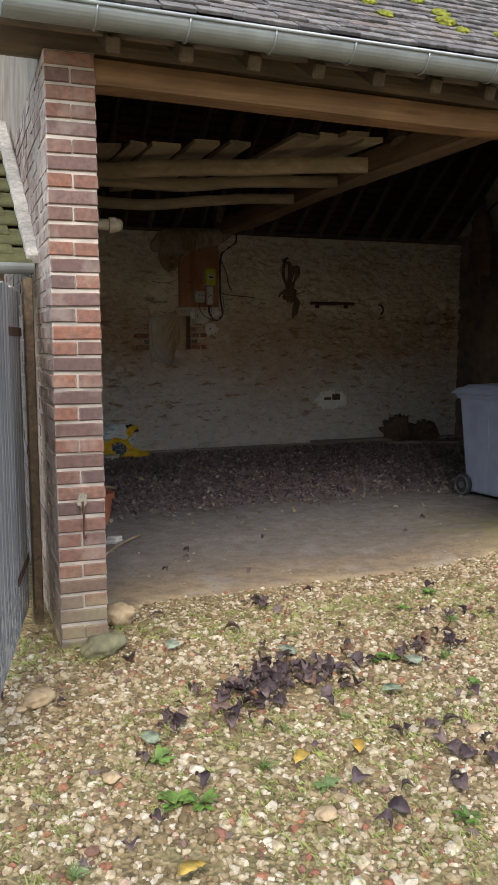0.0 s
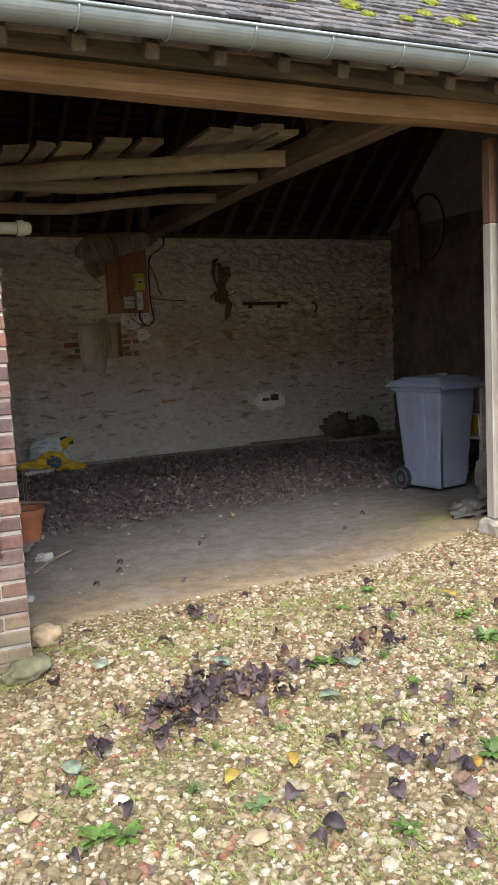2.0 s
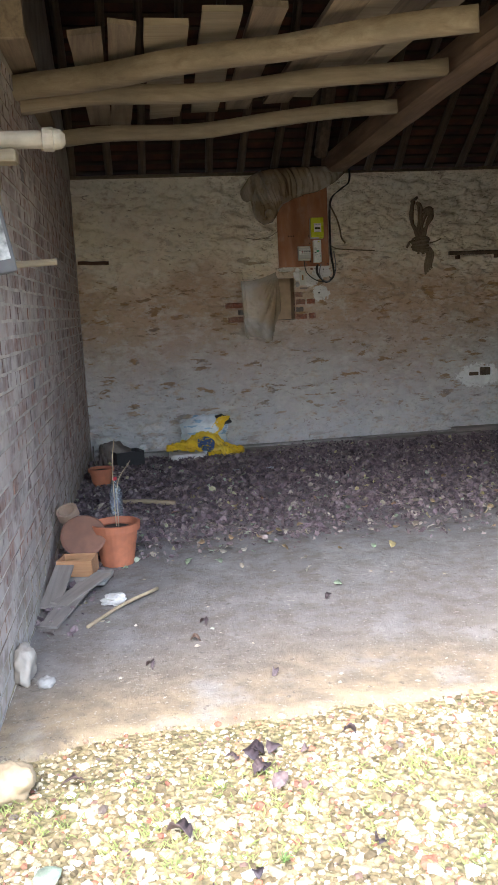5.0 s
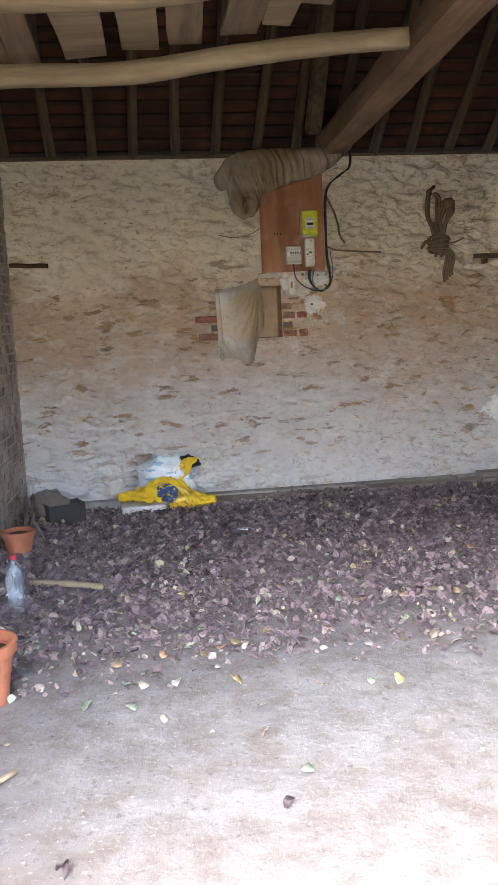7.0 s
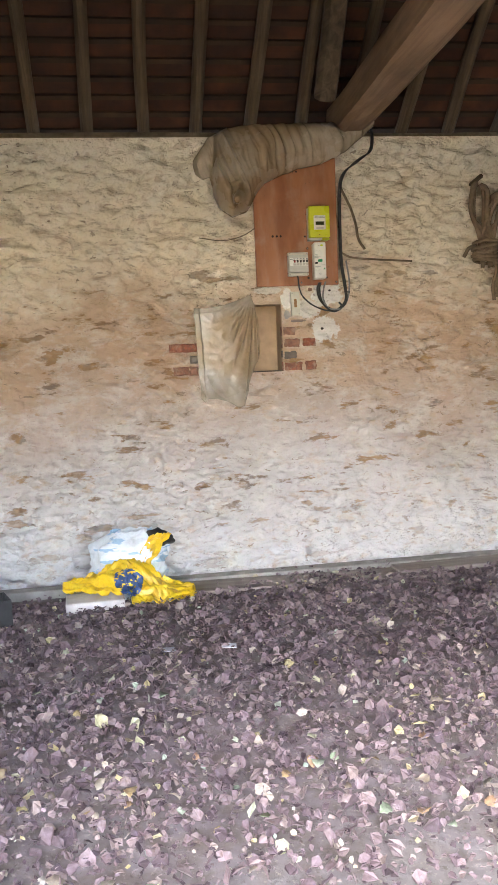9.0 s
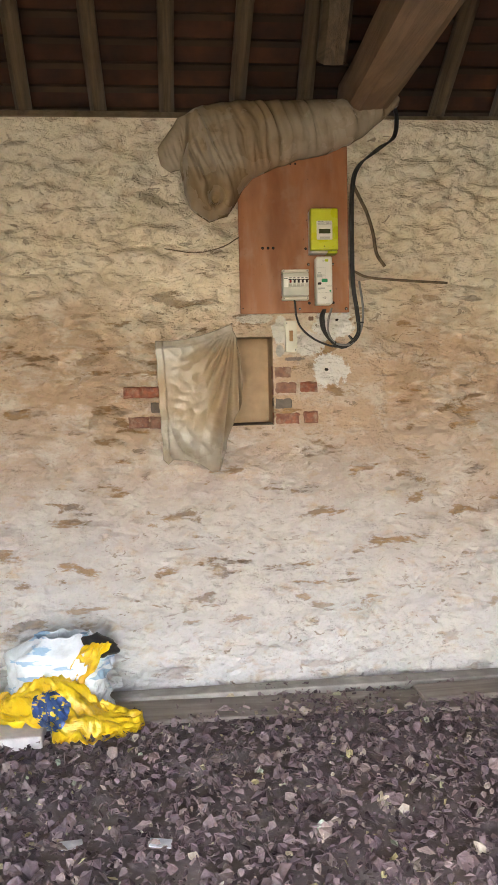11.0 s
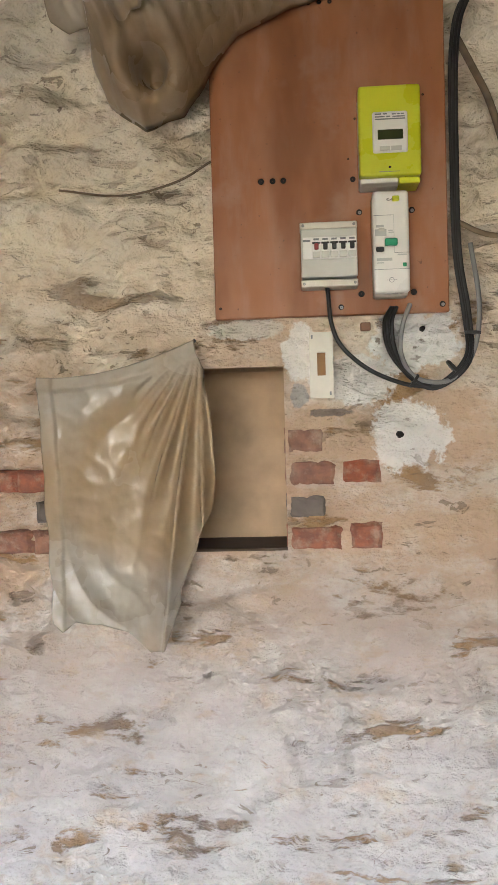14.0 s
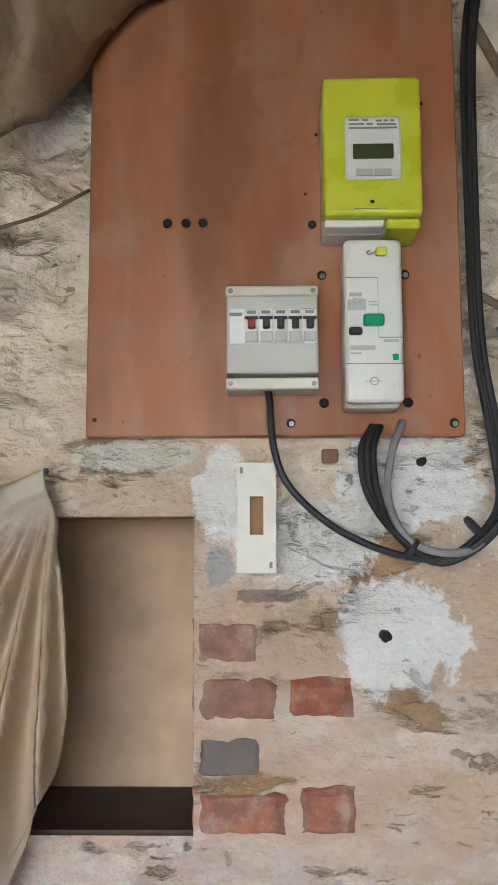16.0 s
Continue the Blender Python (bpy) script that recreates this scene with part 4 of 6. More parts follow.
for x, y in ((-1.9, 1.78), (-1.72, 1.28), (-1.43, 1.54), (-2.22, 0.96), (-0.96, 1.23), (-1.2, 1.0)):
    drop_leaf(pale, x, y, rl.uniform(0.8, 1.05), "fallen pale grey-green leaf on the gravel", "leaf", "pale leaves", 0.012, 0.1)
yell = leaf_mesh("yellow_leaf", 0.1, 0.05, 0.05, 0.25, 41, m_leaf_yellow)
for x, y in ((-1.78, 0.63), (-0.07, 1.69), (-1.07, 0.31), (-1.56, 0.63), (-2.3, 0.2)):
    drop_leaf(yell, x, y, rl.uniform(0.6, 1.0), "fallen bright yellow leaf on the gravel", "leaf", "yellow leaves", 0.012, 0.1)


def weed_mesh(kind, seed):
    rw = random.Random(seed)
    bm = bmesh.new()
    for i in range(26 if kind == "tuft" else 16):
        an = rw.uniform(0, math.tau)
        reach = rw.uniform(0.03, 0.075)
        rise = rw.uniform(0.015, 0.06) if kind == "tuft" else rw.uniform(0.008, 0.03)
        w = 0.0035 if kind == "tuft" else rw.uniform(0.01, 0.016)
        d, s = Vector((math.cos(an), math.sin(an), 0)), Vector((-math.sin(an), math.cos(an), 0))
        prev = None
        for k in range(5):
            t = k / 4
            c = d * reach * t + Vector((0, 0, rise * math.sin(t * 2.2)))
            ww = w * (1 - t) ** 0.6 * (0.5 + 1.4 * t if kind != "tuft" else 1) * (1.25 if k % 2 and kind != "tuft" else 0.85)
            pair = (bm.verts.new(c - s * ww), bm.verts.new(c + s * ww + Vector((0, 0, 0.003))))
            if prev:
                bm.faces.new((prev[0], prev[1], pair[1], pair[0]))
            prev = pair
    bmesh.ops.remove_doubles(bm, verts=[q for q in bm.verts if q.co.length < 0.022], dist=0.05)
    me = bpy.data.meshes.new("weed")
    bm.to_mesh(me)
    bm.free()
    me.materials.append(m_weed)
    return me


weeds = [weed_mesh("rosette", 1), weed_mesh("rosette", 2), weed_mesh("tuft", 3), weed_mesh("rosette", 6)]
for x, y, s, k in ((-2.23, 0.83, 1, 0), (-1.77, 0.45, 1, 1), (-2.25, 0.54, 1.2, 3), (-1.92, 0.63, 0.8, 2), (-1.46, 0.14, 1, 0), (-1.23, -0.12, 1, 2), (-0.95, 0.35, 1.5, 1), (-0.35, 0.91, 1.6, 3), (0.95, 1.95, 1.9, 1),
                   (-1.09, 1.34, 1.1, 0), (-0.8, 1.23, 0.9, 2), (-0.34, 2.05, 1.0, 0), (-0.85, 0.95, 0.8, 1), (-0.28, 1.17, 1.5, 3), (-0.18, 1.46, 1, 0), (-0.78, 0.4, 1.3, 1), (0.75, 1.8, 1.4, 0), (1.15, 1.85, 1.8, 3),
                   (-1.74, 0.88, 0.7, 2), (-1.49, 0.87, 0.6, 2), (0.4, 1.7, 1.1, 1), (0.1, 1.2, 1.2, 0), (-0.5, 1.6, 0.8, 2), (-0.6, 1.9, 0.8, 3), (-1.3, 1.75, 0.6, 2), (0.5, 1.1, 1.2, 1), (-0.1, 0.7, 1.2, 3), (-2.6, 0.3, 0.9, 2)):
    for j in range(2 if s > 1 else 1):
        ob = tagged(new("weed", weeds[(k + j) % 4]), "low green weed sprouting through the gravel", "weed", "weeds in the gravel")
        xx, yy = x + 0.07 * j, y - 0.03 * j
        ob.matrix_basis = Matrix.Translation((xx, yy, ground_z(xx, yy) - 0.004)) @ Matrix.Rotation(rl.uniform(0, 6), 4, "Z") @ Matrix.Scale(s * rl.uniform(0.75, 1.0), 4)
nG = 4200
gv, gf = [], []
rgs = random.Random(8)
for i in range(nG):
    x, y = rgs.uniform(-2.9, 1.3), rgs.uniform(-0.3, 2.2)
    if noise.noise((x * 1.7, y * 1.7, 11)) < -0.02 or (x > 0.7 and y > 2.0):
        continue
    z = ground_z(x, y) - 0.008
    for b in range(6):
        an, L = rgs.uniform(0, 6.28), rgs.uniform(0.008, 0.026)
        ox, oy = rgs.gauss(0, 0.012), rgs.gauss(0, 0.012)
        c, s = math.cos(an), math.sin(an)
        k = len(gv)
        gv += [(x + ox - s * 0.0022, y + oy + c * 0.0022, z), (x + ox + s * 0.0022, y + oy - c * 0.0022, z), (x + ox + c * L * 0.6 + s * 0.001, y + oy + s * L * 0.6, z + L * 0.7), (x + ox + c * L, y + oy + s * L, z + L * 0.75)]
        gf += [(k, k + 1, k + 2), (k, k + 2, k + 3)]
tagged(raw("grass", gv, gf, m_grass), "sparse fine green blades between the pebbles", "grass", kind="stuff")


def stone(x, y, rx, ry, rz, seed, mat=m_rock, label="ochre fieldstone lying beside the brick pier", rzd=0.0):
    ob = tagged(part("stone", lumpy(rx, ry, rz, seed, 0.3, 4, 1.7), mat, smooth=True), label, "stone")
    ob.matrix_basis = pose(x, y, ground_z(x, y) + rz * 0.62, 0, 0, rzd)


stone(-2.045, 2.22, 0.075, 0.06, 0.062, 1.0)
stone(-2.2, 1.86, 0.12, 0.06, 0.05, 2.0, simple("mossy_stone", (0.22, 0.21, 0.12), 0.95, 0, 0.35, 18, 0.5), "mossy pale stone against the foot of the pier", 30)
stone(-2.55, 1.42, 0.07, 0.045, 0.035, 3.0, m_rock, "flat ochre stone on the gravel", 25)
stone(-2.09, 3.05, 0.045, 0.1, 0.09, 4.0, m_mortar, "pale stone at the base of the wall")
stone(-2.0, 2.95, 0.035, 0.03, 0.025, 5.0, m_concrete, "small grey stone on the earth floor")
for x, y, r, sd in ((-1.1, 0.6, 0.03, 6.0), (-1.85, 0.3, 0.035, 7.0), (-2.4, 0.75, 0.03, 8.0), (-0.6, 0.8, 0.03, 9.0), (-2.62, 1.38, 0.022, 10.0)):
    stone(x, y, r, r * 0.8, r * 0.5, sd, m_rock, "larger pebble among the gravel")

# ---- leaf litter on the floor ----
nL = 62000
lx, ly = rg.uniform(XL + 0.02, XR - 0.1, nL), rg.uniform(3.4, 7.98, nL)
lv, lf = [], []
for i in range(nL):
    x, y = float(lx[i]), float(ly[i])
    edge = 5.1 + 0.35 * noise.noise((x * 0.8, 3, 1)) - 0.4 * smoothstep(-1.0, -2.0, x) - 1.0 * smoothstep(-1.65, -2.0, x)
    dens = smoothstep(edge - 0.75, edge + 0.5, y) * (1 - 0.85 * smoothstep(7.55, 7.75, y) * smoothstep(0.25, -0.3, x)) * (1 - 0.6 * smoothstep(1.2, 2.2, x) * smoothstep(6.3, 5.4, y))
    if rg.random() > dens:
        continue
    s = float(np.clip(rg.lognormal(-4.5, 0.5), 0.005, 0.034))
    h = ground_z(x, y) + litter_z(x, y) + rg.uniform(0.004, 0.03)
    an = rg.uniform(0, 6.28)
    e = Euler((rg.normal(0, 0.7), rg.normal(0, 0.7), an)).to_matrix()
    k = len(lv)
    for q in ((-1, -0.5, 0), (0, -0.75, 0.25), (1, -0.35, 0.0), (0.7, 0.6, 0.3), (-0.2, 0.8, 0.1), (-0.9, 0.4, 0.35)):
        p = e @ Vector((q[0] * s * rg.uniform(0.7, 1.1), q[1] * s, q[2] * s))
        lv.append((x + p.x, y + p.y, h + p.z))
    lf += [(k, k + 1, k + 2, k + 3), (k, k + 3, k + 4, k + 5)]
tagged(raw("leaf_litter", lv, lf, m_litter), "thick drift of dark purple-brown leaf litter on the floor", "leaf litter", kind="stuff")
scraps = [leaf_mesh("scrap_leaf", 0.07, 0.055, 0.3, 0.35, 60 + i, m) for i, m in enumerate((leaf_mat("tan_dry_leaf", [(0.0, (0.33, 0.27, 0.19)), (0.5, (0.46, 0.4, 0.31)), (1.0, (0.52, 0.48, 0.4))]), m_leaf_pale, leaf_mat("straw_leaf", [(0.0, (0.4, 0.34, 0.14)), (1.0, (0.46, 0.28, 0.16))])))]
for i in range(290):
    x = rl.uniform(XL + 0.1, 2.6)
    edge = 5.1 + 0.35 * noise.noise((x * 0.8, 3, 1)) - 0.4 * smoothstep(-1.0, -2.0, x) - 1.0 * smoothstep(-1.65, -2.0, x)
    y = min(7.5, edge + rl.gauss(0.15, 0.55))
    if y < 3.6:
        continue
    k = 0 if rl.random() < 0.6 else rl.choice((1, 2))
    drop_leaf(scraps[k], x, y, rl.uniform(0.35, 0.85), ("dry tan leaf", "dull green leaf", "straw-coloured leaf")[k] + " lying on the littered floor", "leaf", "pale leaves on the litter", 0.016)
for x, y in ((-1.39, 3.23), (-1.12, 2.84), (-1.34, 3.4), (-0.7, 3.6), (0.3, 3.3), (-1.6, 3.0), (0.7, 3.7)):
    drop_leaf(plum[3], x, y, 0.6, "shrivelled dark leaf on the bare earth floor", "leaf", "leaves on the earth floor", 0.0)
for x, y in ((-0.7, 6.73), (-0.42, 6.68)):
    ob = tagged(part("paper_scrap", box(-0.035, 0.035, -0.02, 0.02, 0, 0.004, 0.001), simple("white_paper", (0.62, 0.64, 0.68), 0.7)), "small white scrap of paper lying on the litter", "paper")
    ob.matrix_basis = pose(x, y, ground_z(x, y) + litter_z(x, y) + 0.022, 8, 5, rl.uniform(-30, 30))


# ---- electrical board on the rear wall ----
def bakelite_mat():
    k = Mat("brown_laminate_board", 0.5)
    k.world_co()
    base = k.ramp(k.noise(3.0, 4, 0.5, k.scaled(1.6, 1, 0.7)), [(0.3, (0.27, 0.085, 0.022)), (0.5, (0.35, 0.14, 0.055)), (0.7, (0.4, 0.19, 0.1))])
    base = k.mix(k.ramp(k.noise(9, 5, 0.6, k.scaled(2.2, 1, 0.5)), [(0.5, 0.0), (0.72, 0.5)]), base, (0.4, 0.24, 0.165))
    base = k.mix(k.ramp(k.noise(2.2, 4, 0.55, k.scaled(2.4, 1, 0.9)), [(0.5, 0.0), (0.66, 0.6)]), base, (0.17, 0.055, 0.015))
    base = k.mix(k.ramp(k.noise(5.0, 5, 0.6), [(0.56, 0.0), (0.72, 0.5)]), base, (0.4, 0.27, 0.2))
    base = k.mix(k.ramp(k.noise(70, 3), [(0.68, 0.0), (0.74, 0.7)]), base, (0.13, 0.06, 0.035))
    k.color(base)
    k.rough(k.ramp(k.noise(6, 4), [(0.3, 0.42), (0.7, 0.68)]))
    return k.bump(k.noise(90, 3), 0.12, 0.002).m


m_board = bakelite_mat()
m_black = simple("black_rubber", (0.018, 0.018, 0.019), 0.5, 0, 0.3, 30, 0.1)
m_white = simple("white_casing", (0.78, 0.78, 0.75), 0.35, 0, 0.05, 12, 0.03)
m_offwhite = simple("yellowed_casing", (0.66, 0.63, 0.54), 0.45, 0, 0.1, 14, 0.05)
m_grey_case = simple("light_grey_casing", (0.55, 0.55, 0.51), 0.45, 0, 0.08, 14, 0.05)
m_lime_case = simple("acid_yellow_casing", (0.62, 0.68, 0.015), 0.32, 0, 0.04, 10, 0.02)
m_green = simple("green_switch", (0.005, 0.3, 0.13), 0.35, 0, 0.05)
m_ink = simple("grey_print", (0.2, 0.22, 0.23), 0.6, 0, 0.05)
m_hole = simple("dark_hole", (0.015, 0.012, 0.01), 0.9, 0, 0.1)
m_lcd = simple("dim_lcd", (0.045, 0.06, 0.02), 0.2, 0, 0.05, 10, 0.0)
m_screw = simple("dull_steel", (0.3, 0.3, 0.29), 0.4, 0.9, 0.1)

BY = 7.999
board = empty("meter_board", 0, BY, 1.812, "brown laminate meter board screwed to the limewashed wall", "board")


def at_board(ob):
    """Parts are given in world places; the board stands at its own origin."""
    ob.matrix_parent_inverse = Matrix.Translation((0, -BY, -1.812))
    return ob


bm = box(0.0, 0.511, BY, BY + 0.02, 1.812, 2.69, 0.0025)
at_board(part("panel", bm, m_board, board))


def disc(x, y, z, r, depth, sides=16):
    bm = lathe([(r, 0), (r, depth * 0.8), (r * 0.85, depth), (0.0005, depth)], sides)
    bmesh.ops.transform(bm, matrix=pose(x, y, z, 90, 0, 0), verts=bm.verts)
    return bm


for x, z, r in ((0.109, 2.11, 0.0068), (0.1345, 2.11, 0.0065), (0.158, 2.11, 0.0065), (0.309, 2.106, 0.006), (0.321, 2.034, 0.0065), (0.434, 2.034, 0.0068), (0.322, 1.857, 0.0068), (0.435, 1.857, 0.0068),
                (0.277, 1.83, 0.006), (0.496, 1.829, 0.0065), (0.012, 1.836, 0.003), (0.2, 2.49, 0.005), (0.222, 2.49, 0.005), (0.245, 2.49, 0.005), (0.268, 2.49, 0.005), (0.316, 2.236, 0.0025), (0.463, 2.28, 0.0025), (0.3, 2.15, 0.002)):
    at_board(part("screw_hole", disc(x, BY + 0.001, z, r, 0.002), m_hole, board))
for x, z in ((0.277, 1.83), (0.496, 1.829), (0.321, 2.034), (0.434, 2.034)):
    at_board(part("screw", disc(x + 0.001, BY - 0.001, z - 0.001, 0.0038, 0.002, 10), m_screw, board))


def bar(x0, x1, z0, z1, y, mat, parent, name="print", d=0.0012, inv=None):
    ob = part(name, box(x0, x1, y - d, y + 0.001, z0, z1), mat, parent)
    ob.matrix_parent_inverse = inv
    return ob


# yellow electricity meter
meter = empty("electricity_meter", 0.382, BY, 2.087, "acid-yellow electricity meter with a small display, fixed on the board", "electric meter")
MI = Matrix.Translation((-0.382, -BY, -2.087))
for nm, bm, mt in (("cover", box(0.319, 0.446, 7.916, 7.952, 2.087, 2.273, 0.006, seg=3), m_lime_case), ("back_case", box(0.321, 0.444, 7.953, BY, 2.075, 2.27, 0.004, seg=2), m_white),
                   ("terminal_cover", box(0.400, 0.4445, 7.928, BY - 0.002, 2.073, 2.0865, 0.004, seg=2), m_lime_case), ("lower_case", box(0.3205, 0.399, 7.93, BY - 0.003, 2.076, 2.0865, 0.003, seg=2), m_white),
                   ("face_plate", box(0.3465, 0.4185, 7.9135, 7.918, 2.133, 2.217, 0.004, seg=2), m_white), ("display", box(0.357, 0.409, 7.9115, 7.915, 2.160, 2.180, 0.001), m_lcd)):
    part(nm, bm, mt, meter).matrix_parent_inverse = MI
for x0, x1 in ((0.3605, 0.382), (0.384, 0.4055)):
    bar(x0, x1, 2.137, 2.146, 7.9135, m_grey_case, meter, "button", 0.002, MI)
for x0, x1, z in ((0.352, 0.365, 2.211), (0.369, 0.377, 2.211), (0.387, 0.395, 2.21), (0.397, 0.403, 2.21), (0.405, 0.411, 2.21), (0.352, 0.372, 2.2055), (0.375, 0.383, 2.2055), (0.388, 0.413, 2.205), (0.352, 0.414, 2.2005)):
    bar(x0, x1, z, z + 0.0025, 7.9135, m_ink, meter, "print", 0.0006, MI)
bar(0.358, 0.401, 2.0945, 2.0955, 7.916, m_ink, meter, "seam", 0.0006, MI)
bar(0.3785, 0.3835, 2.102, 2.106, 7.916, m_hole, meter, "seal_hole", 0.0008, MI)

# main circuit breaker
mb = empty("main_breaker", 0.381, BY, 1.847, "tall white main circuit breaker with a green lever on the board", "circuit breaker")
BI = Matrix.Translation((-0.381, -BY, -1.847))
for nm, bm, mt in (("case", box(0.3445, 0.4195, 7.93, 7.955, 1.847, 2.061, 0.008, seg=3), m_white), ("base", box(0.346, 0.418, 7.956, BY, 1.843, 2.058, 0.006, seg=2), m_offwhite),
                   ("lever", box(0.3675, 0.394, 7.918, 7.931, 1.944, 1.959, 0.003, seg=2), m_green), ("test_button", box(0.3495, 0.3665, 7.924, 7.931, 1.933, 1.943, 0.002), m_black),
                   ("green_mark", box(0.4045, 0.4125, 7.9285, 7.931, 1.901, 1.909, 0.001), m_green), ("seal", box(0.3845, 0.3995, 7.92, 7.931, 2.036, 2.047, 0.003, seg=2), m_lime_case)):
    part(nm, bm, mt, mb).matrix_parent_inverse = BI
part("seal_wire", tube(spline([(0.3845, 7.924, 2.041), (0.377, 7.926, 2.038), (0.374, 7.926, 2.041), (0.378, 7.926, 2.043)], 5), 0.0009, 6), m_screw, mb).matrix_parent_inverse = BI
for x0, x1, z0, z1 in ((0.346, 0.388, 2.0085, 2.0093), (0.3872, 0.388, 1.93, 2.009), (0.388, 0.4185, 1.93, 1.9308), (0.3455, 0.4185, 1.896, 1.8968), (0.351, 0.367, 1.984, 1.989), (0.348, 0.372, 1.966, 1.98),
                       (0.394, 0.413, 1.9245, 1.9275), (0.351, 0.383, 1.914, 1.92), (0.351, 0.365, 1.909, 1.911), (0.376, 0.388, 1.972, 1.974), (0.376, 0.386, 1.976, 1.978), (0.37, 0.379, 1.951, 1.953)):
    bar(x0, x1, z0, z1, 7.93, simple("breaker_print", (0.5, 0.53, 0.52), 0.6) if z1 - z0 > 0.001 else m_ink, mb, "print", 0.0005, BI)
part("label_plate", box(0.3555, 0.368, 7.9285, 7.931, 1.976, 1.982, 0.001), m_grey_case, mb).matrix_parent_inverse = BI
part("pictogram", tube([(0.381 + 0.005 * math.cos(a * 0.52), 7.9298, 1.874 + 0.005 * math.sin(a * 0.52)) for a in range(13)], 0.0005, 5), m_ink, mb).matrix_parent_inverse = BI
bar(0.37, 0.392, 1.8737, 1.8743, 7.93, m_ink, mb, "print", 0.0005, BI)

# row of small breakers in their grey housing
cu = empty("consumer_unit", 0.252, BY, 1.868, "small grey housing with a row of black-levered breakers", "fuse box")
CI = Matrix.Translation((-0.252, -BY, -1.868))
for nm, bm, mt in (("housing", box(0.1925, 0.3115, 7.941, BY, 1.887, 1.9895, 0.003, seg=2), m_grey_case), ("top_strip", box(0.191, 0.313, 7.952, BY, 1.992, 2.006, 0.002), m_offwhite),
                   ("bottom_strip", box(0.192, 0.3125, 7.95, BY, 1.868, 1.8835, 0.002), m_offwhite), ("window_frame", box(0.197, 0.308, 7.9395, 7.942, 1.925, 1.972, 0.001), m_white)):
    part(nm, bm, mt, cu).matrix_parent_inverse = CI
for i in range(5):
    x = 0.2165 + i * 0.0188
    brk = part("breaker", box(x, x + 0.0178, 7.9375, 7.9405, 1.9265, 1.971, 0.001), m_white, cu, "small white breaker module")
    brk.matrix_parent_inverse = CI
    part("lever", box(x + 0.0045, x + 0.0135, 7.929, 7.938, 1.944, 1.957, 0.0015), simple("red_lever", (0.3, 0.03, 0.03), 0.4) if i == 0 else m_black, brk)
    part("rail", box(x + 0.0002, x + 0.0176, 7.934, 7.938, 1.957, 1.9605, 0.0008), m_black, brk)
    part("label_strip", box(x + 0.001, x + 0.0168, 7.9358, 7.938, 1.9275, 1.941, 0.0008), m_grey_case, brk)
    part("print", box(x + 0.003, x + 0.0145, 7.937, 7.938, 1.9645, 1.9685), m_ink, brk)
for x, z in ((0.198, 1.999), (0.306, 1.999), (0.198, 1.8755), (0.306, 1.8755)):
    part("screw", disc(x, 7.9515, z, 0.0032, 0.0022, 12), m_screw, cu).matrix_parent_inverse = CI
bar(0.197, 0.213, 1.962, 1.9665, 7.9395, m_ink, cu, "print", 0.0006, CI)

# empty breaker cover hung on the plaster
ec = empty("breaker_cover", 0.23, 8.0, 1.632, "empty cream plastic breaker cover fixed to the plaster", "cover")
EI = Matrix.Translation((-0.23, -8.0, -1.632))
bm = bmesh.new()
for a, b, c, d in ((0.205, 0.256, 1.632, 1.681), (0.205, 0.256, 1.731, 1.775), (0.205, 0.2215, 1.681, 1.731), (0.2395, 0.256, 1.681, 1.731)):
    box(a, b, 7.976, 7.984, c, d, bm=bm)
box(0.205, 0.2075, 7.984, 8.02, 1.632, 1.775, bm=bm)
box(0.2535, 0.256, 7.984, 8.02, 1.632, 1.775, bm=bm)
part("cover", bm, m_offwhite, ec).matrix_parent_inverse = EI
part("wooden_back", box(0.21, 0.2525, 7.994, 8.02, 1.64, 1.772), simple("bare_wood", (0.4, 0.22, 0.09), 0.7), ec).matrix_parent_inverse = EI
for x, z in ((0.209, 1.765), (0.247, 1.642)):
    bar(x, x + 0.004, z - 0.004, z + 0.004, 7.976, m_ink, ec, "slot", 0.0006, EI)

# plaster patches round the cables
m_plaster = simple("fresh_white_plaster", (0.7, 0.68, 0.65), 0.95, 0, 0.12, 16, 0.5)


def patch(x, z, rx, rz, seed, mat, label, name="plaster_patch", y=8.004, depth=0.012):
    n = 26
    bm = bmesh.new()
    ring, inner = [], []
    for k in range(n):
        a = math.tau * k / n
        r = 1 + 0.3 * noise.noise((math.cos(a) * 1.6 + seed, math.sin(a) * 1.6, seed)) + 0.12 * noise.noise((math.cos(a) * 6, math.sin(a) * 6, seed))
        ring.append(bm.verts.new((x + rx * r * math.cos(a), y + depth + 0.012, z + rz * r * math.sin(a))))
        inner.append(bm.verts.new((x + rx * r * 0.88 * math.cos(a), y + 0.003 * noise.noise((a, seed, 0)), z + rz * r * 0.88 * math.sin(a))))
    for k in range(n):
        bm.faces.new((ring[k], ring[(k + 1) % n], inner[(k + 1) % n], inner[k]))
    bm.faces.new(inner)
    bmesh.ops.recalc_face_normals(bm, faces=bm.faces)
    return part(name, bm, mat, wall_back, label)


patch(2.1, 0.63, 0.21, 0.1, 3.3, simple("white_plaster", (0.84, 0.83, 0.81), 0.9, 0, 0.12, 20, 0.4), "white plaster patch", "plaster_patch", 8.003, 0.004)
patch(0.4, 1.548, 0.008, 0.008, 9.0, m_hole, "small hole", "hole", 7.999, 0.004)
patch(0.453, 1.778, 0.006, 0.006, 11.0, m_hole, "small hole", "hole", 7.999, 0.004)
part("wall_plug", box(0.318, 0.34, 7.997, 8.01, 1.777, 1.795, 0.002), simple("rusty_plug", (0.3, 0.17, 0.11), 0.8), wall_back)

